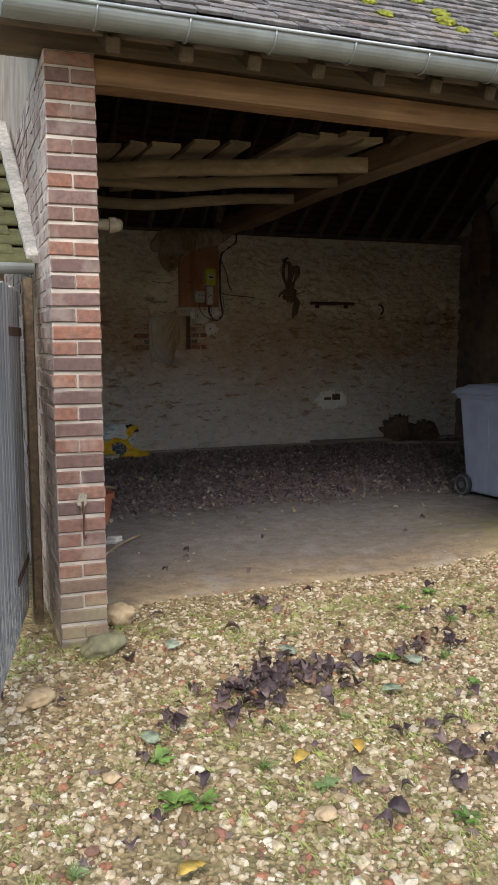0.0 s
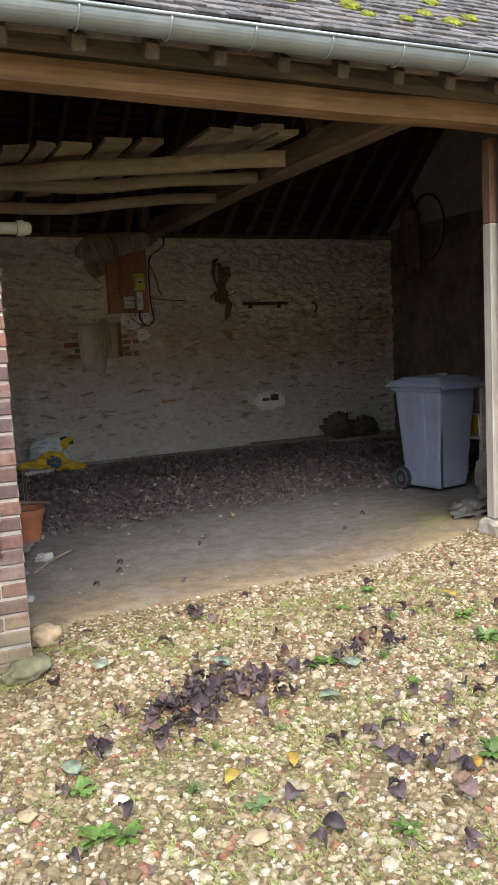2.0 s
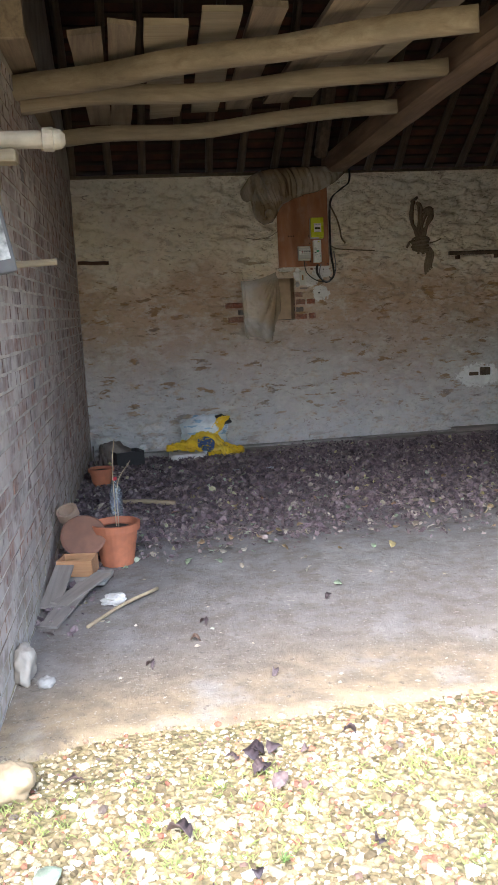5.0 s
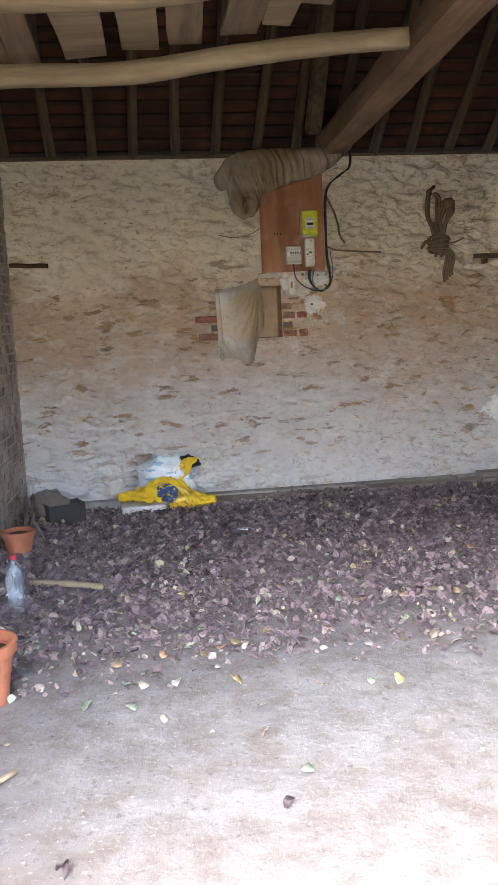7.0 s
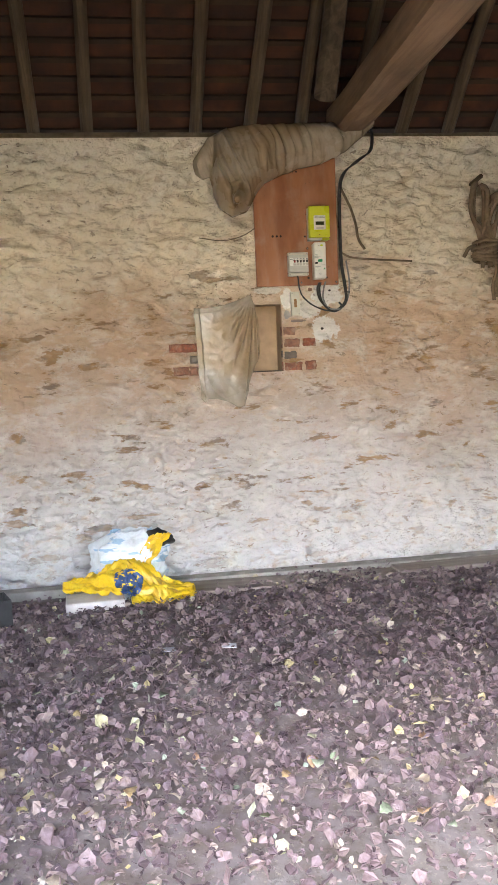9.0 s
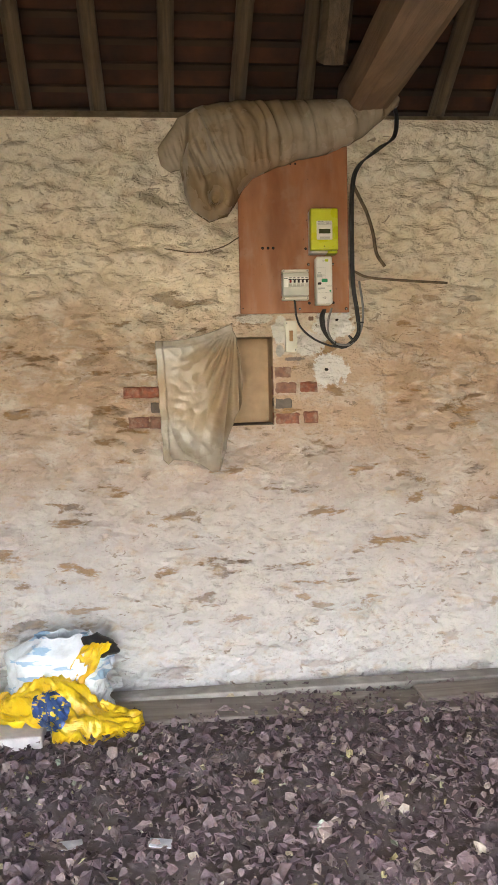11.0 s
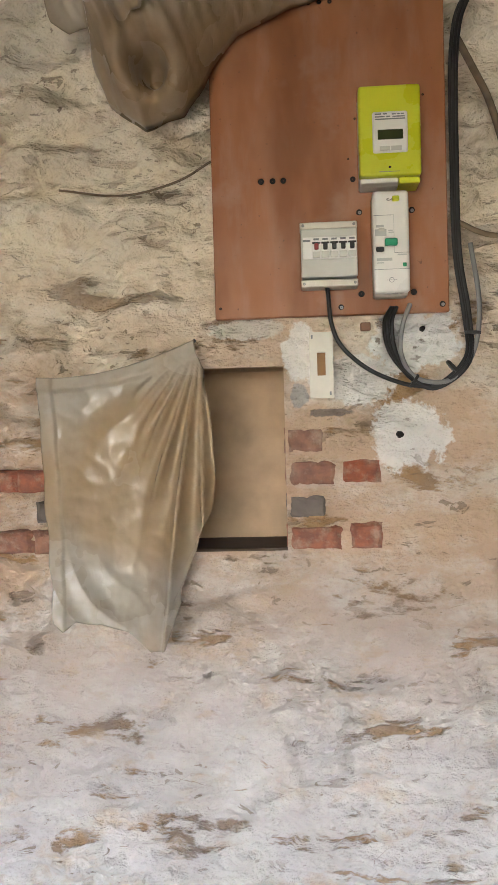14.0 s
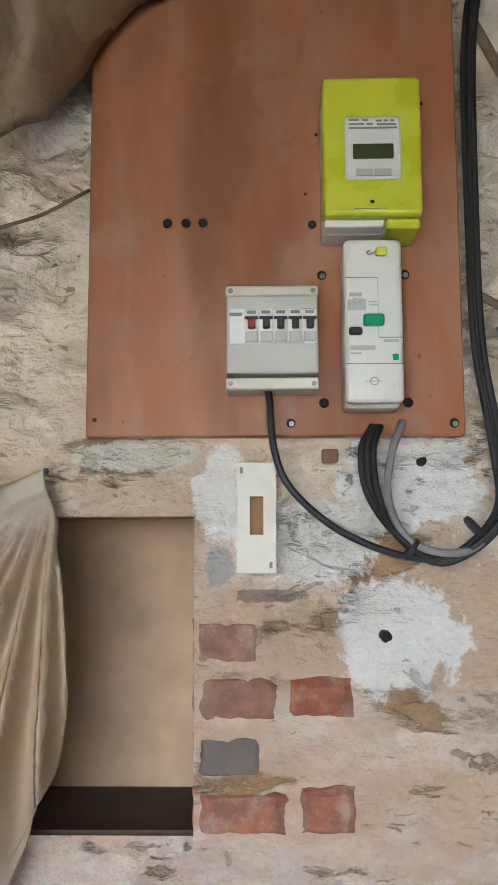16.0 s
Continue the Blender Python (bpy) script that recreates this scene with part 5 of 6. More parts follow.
# cables
def cable(pts, r, label, mat=m_black, name="cable", n=8):
    ob = tagged(part(name, tube(spline(pts, n), r, 8), mat, smooth=True), label, "cable")
    return ob


for i, dx in enumerate((0.0, 0.011, 0.005)):
    cable([(0.73 + dx, 8.04, 2.78), (0.735 + dx, 7.98, 2.7), (0.715 + dx, 7.96, 2.6), (0.64, 7.955 - 0.006 * i, 2.535 + dx), (0.55 + dx, 7.97, 2.47), (0.521 + dx, 7.98 - 0.008 * i, 2.36), (0.518 + dx, 7.98, 2.1), (0.52 + dx, 7.975, 1.93), (0.535 + dx, 7.965, 1.8),
           (0.535 + dx * 0.5, 7.955 - 0.01 * i, 1.71 - dx), (0.47, 7.95, 1.652 - 0.6 * dx), (0.415 - dx * 0.3, 7.955 - 0.005 * i, 1.675), (0.375 + dx * 1.2, 7.965, 1.73), (0.368 + dx * 1.4, 7.975, 1.79), (0.385 + dx, 7.99, 1.825)],
          0.0046 if i < 2 else 0.0038, "thick black supply cable looping below the board")
cable([(0.425, 7.99, 1.83), (0.405, 7.968, 1.78), (0.4, 7.955, 1.72), (0.43, 7.946, 1.668), (0.5, 7.945, 1.662), (0.55, 7.95, 1.72), (0.565, 7.955, 1.82), (0.55, 7.96, 1.95)], 0.0052, "grey cable looping below the board", simple("grey_sheath", (0.24, 0.24, 0.24), 0.5))
cable([(0.247, 7.975, 1.872), (0.2485, 7.96, 1.85), (0.254, 7.958, 1.79), (0.275, 7.957, 1.74), (0.33, 7.953, 1.69), (0.4, 7.95, 1.658), (0.46, 7.948, 1.648)], 0.0048, "single black cable hanging from the small breakers")
for x, z, rz in ((0.505, 1.69, 40), (0.425, 1.662, -35), (0.55, 1.76, 85)):
    ob = tagged(part("cable_tie", lathe([(0.016, -0.003), (0.0165, 0.0), (0.016, 0.003), (0.001, 0.0031)], 14), m_black), "black plastic tie round the cables", "cable tie")
    ob.matrix_basis = pose(x, 7.95, z, 0, 90 - rz, 0)
m_web = simple("dusty_old_cable", (0.2, 0.15, 0.1), 0.95, 0, 0.3, 40, 0.6)
cable([(0.53, 7.985, 2.4), (0.57, 7.985, 2.32), (0.6, 7.99, 2.26), (0.625, 7.985, 2.17), (0.64, 7.985, 2.08), (0.68, 7.99, 2.02)], 0.008, "cobwebbed old cable clipped to the wall", m_web, "old_cable")
cable([(0.53, 7.985, 2.0), (0.6, 7.985, 1.97), (0.75, 7.985, 1.955), (0.98, 7.99, 1.94)], 0.006, "dusty cable running along the wall", m_web, "old_cable")
cable([(0.0, 8.0, 2.16), (-0.08, 7.99, 2.115), (-0.2, 7.985, 2.09), (-0.34, 7.99, 2.11)], 0.0026, "dusty wire sagging across the wall", m_web, "old_cable")

# ---- plastic sheets ----
def film_mat(name, c, grey, alpha=0.35, crease=0.4):
    k = Mat(name, 0.35)
    base = k.ramp(k.noise(2.6, 3, 0.5), [(0.4, c), (0.55, grey)])
    base = k.mix(k.ramp(k.noise(12, 5, 0.6), [(0.5, 0.0), (0.75, 0.5)]), base, tuple(v * 0.6 for v in c))
    k.color(base)
    k.rough(k.ramp(k.noise(5, 4), [(0.35, 0.16), (0.65, 0.32)]))
    k.b.inputs["Transmission Weight"].default_value = 0.0
    k.b.inputs["Alpha"].default_value = alpha
    k.b.inputs["Specular IOR Level"].default_value = 0.5
    c1 = k.math("ABSOLUTE", k.math("SUBTRACT", k.noise(11, 2, 0.4, k.scaled(1.6, 1.0, 0.7), 0.6), 0.5))
    c2 = k.math("ABSOLUTE", k.math("SUBTRACT", k.noise(30, 2, 0.4, None, 0.4), 0.5))
    return k.bump(k.math("ADD", c1, k.math("MULTIPLY", c2, 0.3)), crease, 0.035).m


m_film = film_mat("dusty_clear_film", (0.41, 0.3, 0.18), (0.42, 0.37, 0.3), 0.72, 0.14)
m_film_dark = film_mat("dusty_brown_film", (0.36, 0.27, 0.17), (0.44, 0.37, 0.28), 0.88, 0.2)


def lerp_table(tab, v):
    for (a, p), (b, q) in zip(tab, tab[1:]):
        if v <= b:
            t = max(0, (v - a) / (b - a))
            return p + (q - p) * t
    return tab[-1][1]


# sheet pinned over the niche: folds gather towards its upper right corner
nu, nv = 110, 120
bot = [(-0.40, 1.155), (-0.37, 1.13), (-0.34, 1.15), (-0.27, 1.145), (-0.2, 1.125), (-0.14, 1.09), (-0.1, 1.1), (-0.06, 1.2), (-0.03, 1.33), (-0.01, 1.42)]
v, fc = [], []
for j in range(nv + 1):
    t = j / nv
    for i in range(nu + 1):
        s = i / nu
        left = -0.395 + 0.02 * t + 0.012 * noise.noise((t * 5, 0, 1))
        right = -0.045 + 0.04 * math.sin(min(1, t * 2.2) * 1.57) - 0.08 * smoothstep(0.55, 1.0, t) + 0.006 * noise.noise((t * 13, 4, 1))
        x = left + (right - left) * s
        ztop = 1.695 + 0.072 * s ** 1.5 - 0.012 * math.sin(s * math.pi)
        zbot = lerp_table(bot, -0.395 + 0.335 * s)
        z = ztop + (zbot - ztop) * t
        an = math.atan2(z - 1.78, x + 0.03)
        dist = math.hypot(x + 0.03, z - 1.78)
        tight = smoothstep(0.55, 0.75, s)
        an += 0.03 * noise.noise((x * 4, z * 2, 0))
        wave = abs(math.sin(an * 9 + 0.7)) ** 1.6
        pleat = 1 - abs(math.sin(an * 22 + 1.2 * noise.noise((an * 4, dist * 1.5, 3)))) ** 0.8
        fold = (0.03 * wave * smoothstep(0.1, 0.6, s) * (1 - tight) + 0.13 * pleat * tight) * min(dist, 0.36) * smoothstep(0.0, 0.12, t)
        sag = 0.01 * abs(math.sin((z * 0.9 + x * 1.6) * 24 + 2 * noise.noise((x * 5, z * 5, 2)))) * smoothstep(0.6, 0.95, t) * (1 - tight)
        dimple = 0.0025 * (1 - 2 * abs(noise.noise((x * 17, z * 21, 6)))) + 0.0006 * noise.noise((x * 60, z * 60, 1))
        hem = 0.007 * smoothstep(0.1, 0.08, s) + 0.007 * smoothstep(0.06, 0.045, t)
        wr = dimple + sag + hem
        belly = 0.02 * math.sin(math.pi * min(1, t * 1.05)) * math.sin(math.pi * s) + 0.022 * tight * smoothstep(0.02, 0.3, t)
        v.append((x, 7.978 - belly - fold - wr - 0.008, z))
for j in range(nv):
    for i in range(nu):
        a = j * (nu + 1) + i
        fc.append((a, a + 1, a + nu + 2, a + nu + 1))
ob = tagged(raw("plastic_sheet", v, fc, m_film, smooth=True), "dusty translucent plastic sheet pinned over the niche", "plastic sheet")
ob.modifiers.new("thick", "SOLIDIFY").thickness = 0.0012
tagged(part("nail", disc(-0.045, 7.972, 1.765, 0.004, 0.004, 10), m_black), "nail holding the plastic sheet", "nail")

# bundled sheet over the head of the board
low = [(-0.355, 2.53), (-0.34, 2.475), (-0.3, 2.445), (-0.258, 2.455), (-0.245, 2.35), (-0.215, 2.28), (-0.137, 2.225), (-0.06, 2.25), (0.0, 2.33), (0.07, 2.42), (0.16, 2.46), (0.28, 2.5), (0.4, 2.525), (0.52, 2.57), (0.62, 2.64), (0.74, 2.74)]
top = [(-0.355, 2.55), (-0.31, 2.62), (-0.26, 2.68), (-0.15, 2.73), (0.0, 2.75), (0.5, 2.76), (0.74, 2.78)]
nu, nv = 260, 110
v, fc = [], []
for j in range(nv + 1):
    t = j / nv
    for i in range(nu + 1):
        s = i / nu
        x = -0.355 + 1.095 * s
        a, b = lerp_table(low, x), lerp_table(top, x)
        z = b + (a - b) * t + 0.006 * noise.noise((x * 20, 0, t * 3))
        rim = math.sin(math.pi * min(1, max(0, 0.05 + 0.95 * t))) ** 0.55 * min(1, s * 9) * min(1, (1 - s) * 7 + 0.25)
        front = smoothstep(-0.25, -0.225, x - 0.1 * (z - 2.45) + 0.02 * noise.noise((z * 9, 1, 4)))
        swell = (0.03 + 0.055 * front + 0.05 * front * smoothstep(0.12, -0.08, x) * smoothstep(0.1, 0.7, t)) * rim
        lean = x + 0.28 * (z - 2.5) + 0.03 * noise.noise((x * 4, z * 4, 5))
        r1 = 1 - 2.6 * abs(noise.noise((lean * 7.5, z * 0.7, 1)))
        r2 = 1 - 2.6 * abs(noise.noise((lean * 17, z * 1.6, 7)))
        r3 = 1 - 2.4 * abs(noise.noise((lean * 34, z * 5, 4)))
        crink = 1 - 2.4 * abs(noise.noise((x * 16, z * 14, 2)))
        fold = (0.046 * max(-0.5, r1) * (0.3 + 0.7 * front) + 0.026 * r2 * front + 0.006 * r3 + 0.006 * crink) * math.sin(math.pi * t) ** 0.4
        er = math.hypot(x + 0.105, (z - 2.325) * 0.9)
        eye = 0.075 * smoothstep(0.04, 0.012, er) - 0.03 * math.exp(-((er - 0.06) / 0.018) ** 2)
        v.append((x + 0.012 * noise.noise((x * 7, z * 9, 3)), min(7.992, 7.978 - swell - fold + eye), z))
for j in range(nv):
    for i in range(nu):
        a = j * (nu + 1) + i
        fc.append((a, a + 1, a + nu + 2, a + nu + 1))
ob = tagged(raw("draped_plastic", v, fc, m_film_dark, smooth=True), "bunched brown dusty plastic film hung over the board", "plastic sheet")
ob.modifiers.new("thick", "SOLIDIFY").thickness = 0.0015


# ---- things along the rear wall ----
rope_m = simple("dusty_rope", (0.2, 0.145, 0.095), 0.95, 0, 0.25, 60, 0.7)
rope = empty("rope_hank", 1.4, 7.99, 2.4, "dusty coiled rope hank hanging from a wall peg", "rope")
rr = random.Random(2)
for i in range(14):
    side = -1 if i % 2 else 1
    cx = 0.0 if i < 8 else 0.12
    top = 0.0 - 0.025 * rr.random() if i < 8 else -0.09 - 0.03 * rr.random()
    w = rr.uniform(0.02, 0.055)
    bx = 0.05 + rr.uniform(-0.05, 0.05)
    pts = [(cx + 0.3 * side * w, -0.05, top), (cx + side * w, -0.05 - rr.uniform(0, 0.03), top - 0.04), (cx * 0.8 + side * w, -0.045 - rr.uniform(0, 0.02), -0.2), (bx, -0.045 - rr.uniform(0, 0.03), -0.36), (bx + rr.uniform(-0.04, 0.04), -0.05, rr.uniform(-0.52, -0.44))]
    part("strand", tube(spline(pts, 6), rr.uniform(0.009, 0.015), 7), rope_m, rope, smooth=True)
part("knot", lumpy(0.055, 0.03, 0.045, 3.0, 0.35, 3, 3), rope_m, rope, smooth=True).location = (0.13, -0.06, -0.1)
for k in range(6):
    pts = [(0.05 + (0.085 + 0.008 * math.sin(k * 2)) * math.cos(a), -0.04 - 0.05 * math.sin(a), -0.37 - 0.022 * k + 0.016 * math.sin(a + k)) for a in [j * math.tau / 12 for j in range(13)]]
    part("wrap", tube(pts, 0.011, 7), rope_m, rope, smooth=True)
for k in range(4):
    dx = 0.022 * k
    part("tail", tube(spline([(0.07 + dx, -0.05, -0.45), (0.11 + dx, -0.055, -0.52), (0.09 + dx, -0.045, -0.63), (0.1 + dx, -0.04, -0.72 + 0.02 * k)], 6), 0.011, 7), rope_m, rope, smooth=True)
part("stub", tube(spline([(-0.02, -0.05, -0.38), (-0.07, -0.055, -0.4), (-0.1, -0.05, -0.45)], 5), 0.012, 7), rope_m, rope, smooth=True)
part("peg", tube([(0.0, 0.06, 0.01), (0.0, -0.09, 0.03)], 0.014, 8), m_rafter, rope)
cable([(1.46, 7.96, 1.98), (1.6, 7.985, 2.0), (1.68, 7.99, 2.03)], 0.006, "rope end trailing along the wall", rope_m, "rope_end")

m_rust = simple("rusty_iron", (0.13, 0.07, 0.045), 0.85, 0.3, 0.35, 30, 0.5)
rail = empty("tool_rail", 2.06, 7.98, 1.86, "dark wooden tool rail on iron brackets", "rail")
part("bar", wavy_beam((-0.31, -0.03, 0.02), (0.32, -0.03, 0.015), 0.035, 0.04, 0.008, 1.0, 14), m_rafter, rail)
for x in (-0.2, 0.22):
    part("bracket", box(x - 0.012, x + 0.012, -0.03, 0.05, -0.04, 0.0, 0.003), m_rust, rail)
bar2 = tagged(part("iron_bar", wavy_beam((-1.95, 7.975, 1.93), (-1.66, 7.975, 1.92), 0.03, 0.035, 0.004, 3.0, 10), m_rust), "short rusty iron bar set in the wall", "bar")
tagged(part("wall_hook", tube(spline([(2.8, 8.03, 1.87), (2.8, 7.96, 1.86), (2.81, 7.93, 1.8), (2.79, 7.95, 1.74)], 6), 0.012, 7), m_rust, smooth=True), "rusty iron hook in the wall", "hook")
sock = empty("wall_socket", 2.15, 8.0, 0.62, "dark old socket on a white plaster patch", "socket")
part("box", box(-0.05, 0.05, -0.04, 0.03, 0.0, 0.08, 0.008, seg=2), m_rafter, sock)
part("plate", box(-0.17, -0.07, -0.012, 0.03, 0.0, 0.035, 0.004), m_rafter, sock)

# skirting boards lying along the foot of the wall
m_oldboard = timber("grey_old_board", (0.2, 0.17, 0.145), (0.36, 0.32, 0.285), 0)
for x0, x1, y0, y1, z0, z1, rz, lb in ((-1.93, 4.0, 7.9, 8.0, -0.02, 0.066, 0.0, "grey concrete kerb at the foot of the wall"), (-0.75, 0.95, 7.64, 7.87, 0.028, 0.052, -3.0, "grey weathered board lying by the wall"), (0.75, 2.0, 7.7, 7.87, 0.04, 0.068, 2.0, "grey weathered board lying by the wall"),
                                       (1.75, 3.1, 7.78, 7.93, 0.06, 0.1, -2.0, "old plank leaning along the wall foot"), (2.6, 4.0, 7.3, 7.42, 0.05, 0.09, -14.0, "old plank lying on the litter")):
    bm = box(-(x1 - x0) / 2, (x1 - x0) / 2, -(y1 - y0) / 2, (y1 - y0) / 2, 0, z1 - z0, 0.004)
    ob = tagged(part("kerb" if "kerb" in lb else "board", bm, m_concrete if "kerb" in lb else m_oldboard), lb, "kerb" if "kerb" in lb else "board")
    ob.matrix_basis = pose((x0 + x1) / 2, (y0 + y1) / 2, z0, 0, 0, rz)
# Heaps borrow the dark rafter colour to hold the corner's shadow.
for i, (x, z, r) in enumerate(((3.0, 0.16, 0.2), (3.4, 0.12, 0.18))):
    big = r > 0.1
    ob = tagged(part("rubbish_sack" if big else "mud_clod", lumpy(r, r * 0.7, r, i * 2.2, 0.6, 4, 3.0), m_litter if not big else m_rafter, smooth=True), "dark heap of rubbish in the far corner" if big else "dark clod on the kerb by the wall", "heap" if big else "clod")
    ob.matrix_basis = pose(x, 7.8 if big else 7.86, z)

# sacks on a white block
blk = tagged(part("concrete_block", box(-0.16, 0.16, -0.1, 0.1, 0, 0.105, 0.008, seg=2), simple("whitewashed_block", (0.62, 0.59, 0.57), 0.9, 0, 0.15, 18, 0.4)), "whitewashed block lying under the sacks", "block")
blk.matrix_basis = pose(-1.06, 7.55, 0.0, 0, 0, 3)


def crumpled(name, shape, n_u, n_v, mat, label, category="", parent=None, thick=0.0015):
    v = [shape(i / n_u, j / n_v) for j in range(n_v + 1) for i in range(n_u + 1)]
    f = [(j * (n_u + 1) + i, j * (n_u + 1) + i + 1, (j + 1) * (n_u + 1) + i + 1, (j + 1) * (n_u + 1) + i) for j in range(n_v) for i in range(n_u)]
    ob = raw(name, v, f, mat, parent, label, smooth=True)
    if not parent:
        tagged(ob, label, category)
    ob.modifiers.new("thick", "SOLIDIFY").thickness = thick
    return ob


def sack_mat(name, c, d, centre=None, ink=(0.03, 0.07, 0.2), scale=(1, 1, 1)):
    """Glossy crumpled polythene; a printed panel, broken by bars of the ground colour, where a centre is given."""
    k = Mat(name, 0.3)
    base = k.ramp(k.noise(7, 4), [(0.3, tuple(v * 0.75 for v in c)), (0.55, c)])
    base = k.mix(k.ramp(k.noise(1.0, 3, 0.5, k.scaled(*scale)), [(0.57, 0.0), (0.6, 0.75)]), base, d)
    if centre:
        n = k.t.nodes.new("ShaderNodeVectorMath")
        n.operation = "DISTANCE"
        mp = k.t.nodes.new("ShaderNodeMapping")
        mp.inputs["Scale"].default_value = (1 / 0.085, 0.0, 1 / 0.07)
        k.link(k.co, mp.inputs["Vector"])
        k.link(mp.outputs[0], n.inputs[0])
        n.inputs[1].default_value = (centre[0] / 0.085, 0.0, centre[1] / 0.07)
        inside = k.math("LESS_THAN", k.math("ADD", n.outputs["Value"], k.math("MULTIPLY", k.noise(14, 2), 0.5)), 1.2)
        bars = k.ramp(k.noise(1.0, 2, 0.5, k.scaled(30, 30, 60)), [(0.57, 1.0), (0.6, 0.1)])
        base = k.mix(k.math("MULTIPLY", inside, bars), base, ink)
    k.color(base)
    crease = k.math("ABSOLUTE", k.math("SUBTRACT", k.noise(13, 3, 0.5, None, 0.5), 0.5))
    return k.bump(k.math("ADD", crease, k.math("MULTIPLY", k.noise(30, 4), 0.25)), 0.7, 0.03).m


m_yel = sack_mat("yellow_plastic_sack", (0.74, 0.5, 0.012), (0.6, 0.38, 0.012), (-0.87, 0.175), (0.03, 0.07, 0.2), (9, 9, 9))
m_wht = sack_mat("white_plastic_sack", (0.72, 0.77, 0.82), (0.22, 0.42, 0.62), None, (0, 0, 0), (7, 7, 26))


def sack_shape(u, w):
    a = u * math.tau
    taper = 1 - 0.12 * w
    rx, ry = 0.22 * taper, 0.12 * taper
    k = 1 + 0.16 * noise.noise((math.cos(a) * 1.8, math.sin(a) * 1.8, w * 3)) + 0.1 * (1 - 2.2 * abs(noise.noise((math.cos(a) * 3, math.sin(a) * 3, w * 5 + 2)))) + 0.05 * (1 - 2 * abs(noise.noise((math.cos(a) * 7, math.sin(a) * 7, w * 11))))
    close = 1 - 0.45 * smoothstep(0.8, 1.0, w)
    return (-0.87 + 0.03 * w ** 1.5 + rx * k * close * math.cos(a), 7.78 + ry * k * close * math.sin(a), 0.005 + 0.42 * w + 0.03 * noise.noise((math.cos(a) * 2, math.sin(a) * 2, 4)) * w)


white_sack = crumpled("white_sack", sack_shape, 80, 50, m_wht, "half-empty white plastic sack slumped against the wall", "sack")
ob = part("lining", lumpy(0.085, 0.05, 0.045, 3.0, 0.3), m_black, white_sack, "black lining at the mouth", True)
ob.matrix_basis = pose(-0.68, 7.735, 0.375, 0, 15, 0)


def yel_shape(u, w):
    x = -1.24 + 0.74 * u
    ridge = 0.1 + 0.13 * math.exp(-((u - 0.48) / 0.2) ** 2) - 0.07 * smoothstep(0.62, 1.0, u) - 0.02 * smoothstep(0.1, 0.0, u)
    drop = smoothstep(0.25, 1.0, w)
    wid = 0.26 * (0.25 + 0.75 * math.sin(math.pi * min(1, max(0.04, u * 0.93 + 0.05))) ** 0.7)
    y = 7.72 - wid * w * (0.72 + 0.4 * smoothstep(0.4, 0.6, u)) - 0.05 * smoothstep(0.45, 0.8, u)
    under = 0.11 if u < 0.5 else 0.03
    z = max(0.02 + 0.01 * noise.noise((u * 9, w * 9, 1)), ridge + 0.02 - drop * (ridge - (under if w < 0.75 else 0.02 if u > 0.5 else 0.075)))
    z += 0.03 * noise.noise((u * 7, w * 5, 2)) + 0.03 * (1 - 2.2 * abs(noise.noise((u * 9, w * 6, 6)))) + 0.012 * (1 - 2 * abs(noise.noise((u * 22, w * 14, 1)))) + 0.012
    return (x + 0.02 * noise.noise((u * 5, w * 6, 9)), y + 0.03 * noise.noise((u * 6, w * 4, 3)), max(z, 0.025))


yellow_sack = crumpled("yellow_sack", yel_shape, 110, 56, m_yel, "crumpled empty yellow plastic sack draped over a block", "sack")


def flap_shape(u, w):
    return (-0.88 + 0.2 * w - 0.035 + (0.14 - 0.04 * w) * u + 0.02 * noise.noise((u * 4, w * 5, 2)), 7.62 - 0.02 * w + 0.05 * math.sin(w * 3) + 0.05 * abs(noise.noise((u * 5, w * 3, 1))) + 0.02 * abs(noise.noise((u * 12, w * 9, 1))), 0.18 + 0.24 * w + 0.02 * noise.noise((u * 7, w * 5, 8)))


crumpled("neck", flap_shape, 36, 50, m_yel, "twisted open neck", "", yellow_sack)


# ---- clutter by the left wall ----
m_terra = simple("terracotta", (0.42, 0.15, 0.075), 0.75, 0, 0.18, 20, 0.25)
m_potsoil = simple("dry_compost", (0.07, 0.05, 0.04), 0.95, 0, 0.4, 60, 0.8)


def flower_pot(x, y, r, h, label, plant=False):
    ob = empty("flower_pot", x, y, ground_z(x, y) + litter_z(x, y) + 0.004, label, "flower pot")
    part("pot", lathe([(r * 0.7, 0), (r * 0.93, h * 0.8), (r * 0.94, h * 0.81), (r * 1.04, h * 0.82), (r * 1.06, h * 0.99), (r * 1.03, h), (r * 0.95, h), (r * 0.9, h * 0.86), (r * 0.88, h * 0.85)], 32), m_terra, ob, smooth=False)
    part("compost", lathe([(r * 0.89, h * 0.8), (r * 0.6, h * 0.87), (0.001, h * 0.88)], 20), m_potsoil, ob)
    if plant:
        for i in range(2):
            a = i * 1.3
            part("twig", tube(spline([(0.02 * math.cos(a), 0.02 * math.sin(a), h * 0.85), (0.03 * math.cos(a), 0.05 * math.sin(a), h + 0.22 + 0.1 * i), (0.11 * math.cos(a), 0.09 * math.sin(a), h + 0.35 + 0.12 * i)], 6), 0.0025, 5), m_joist, ob)
    return ob


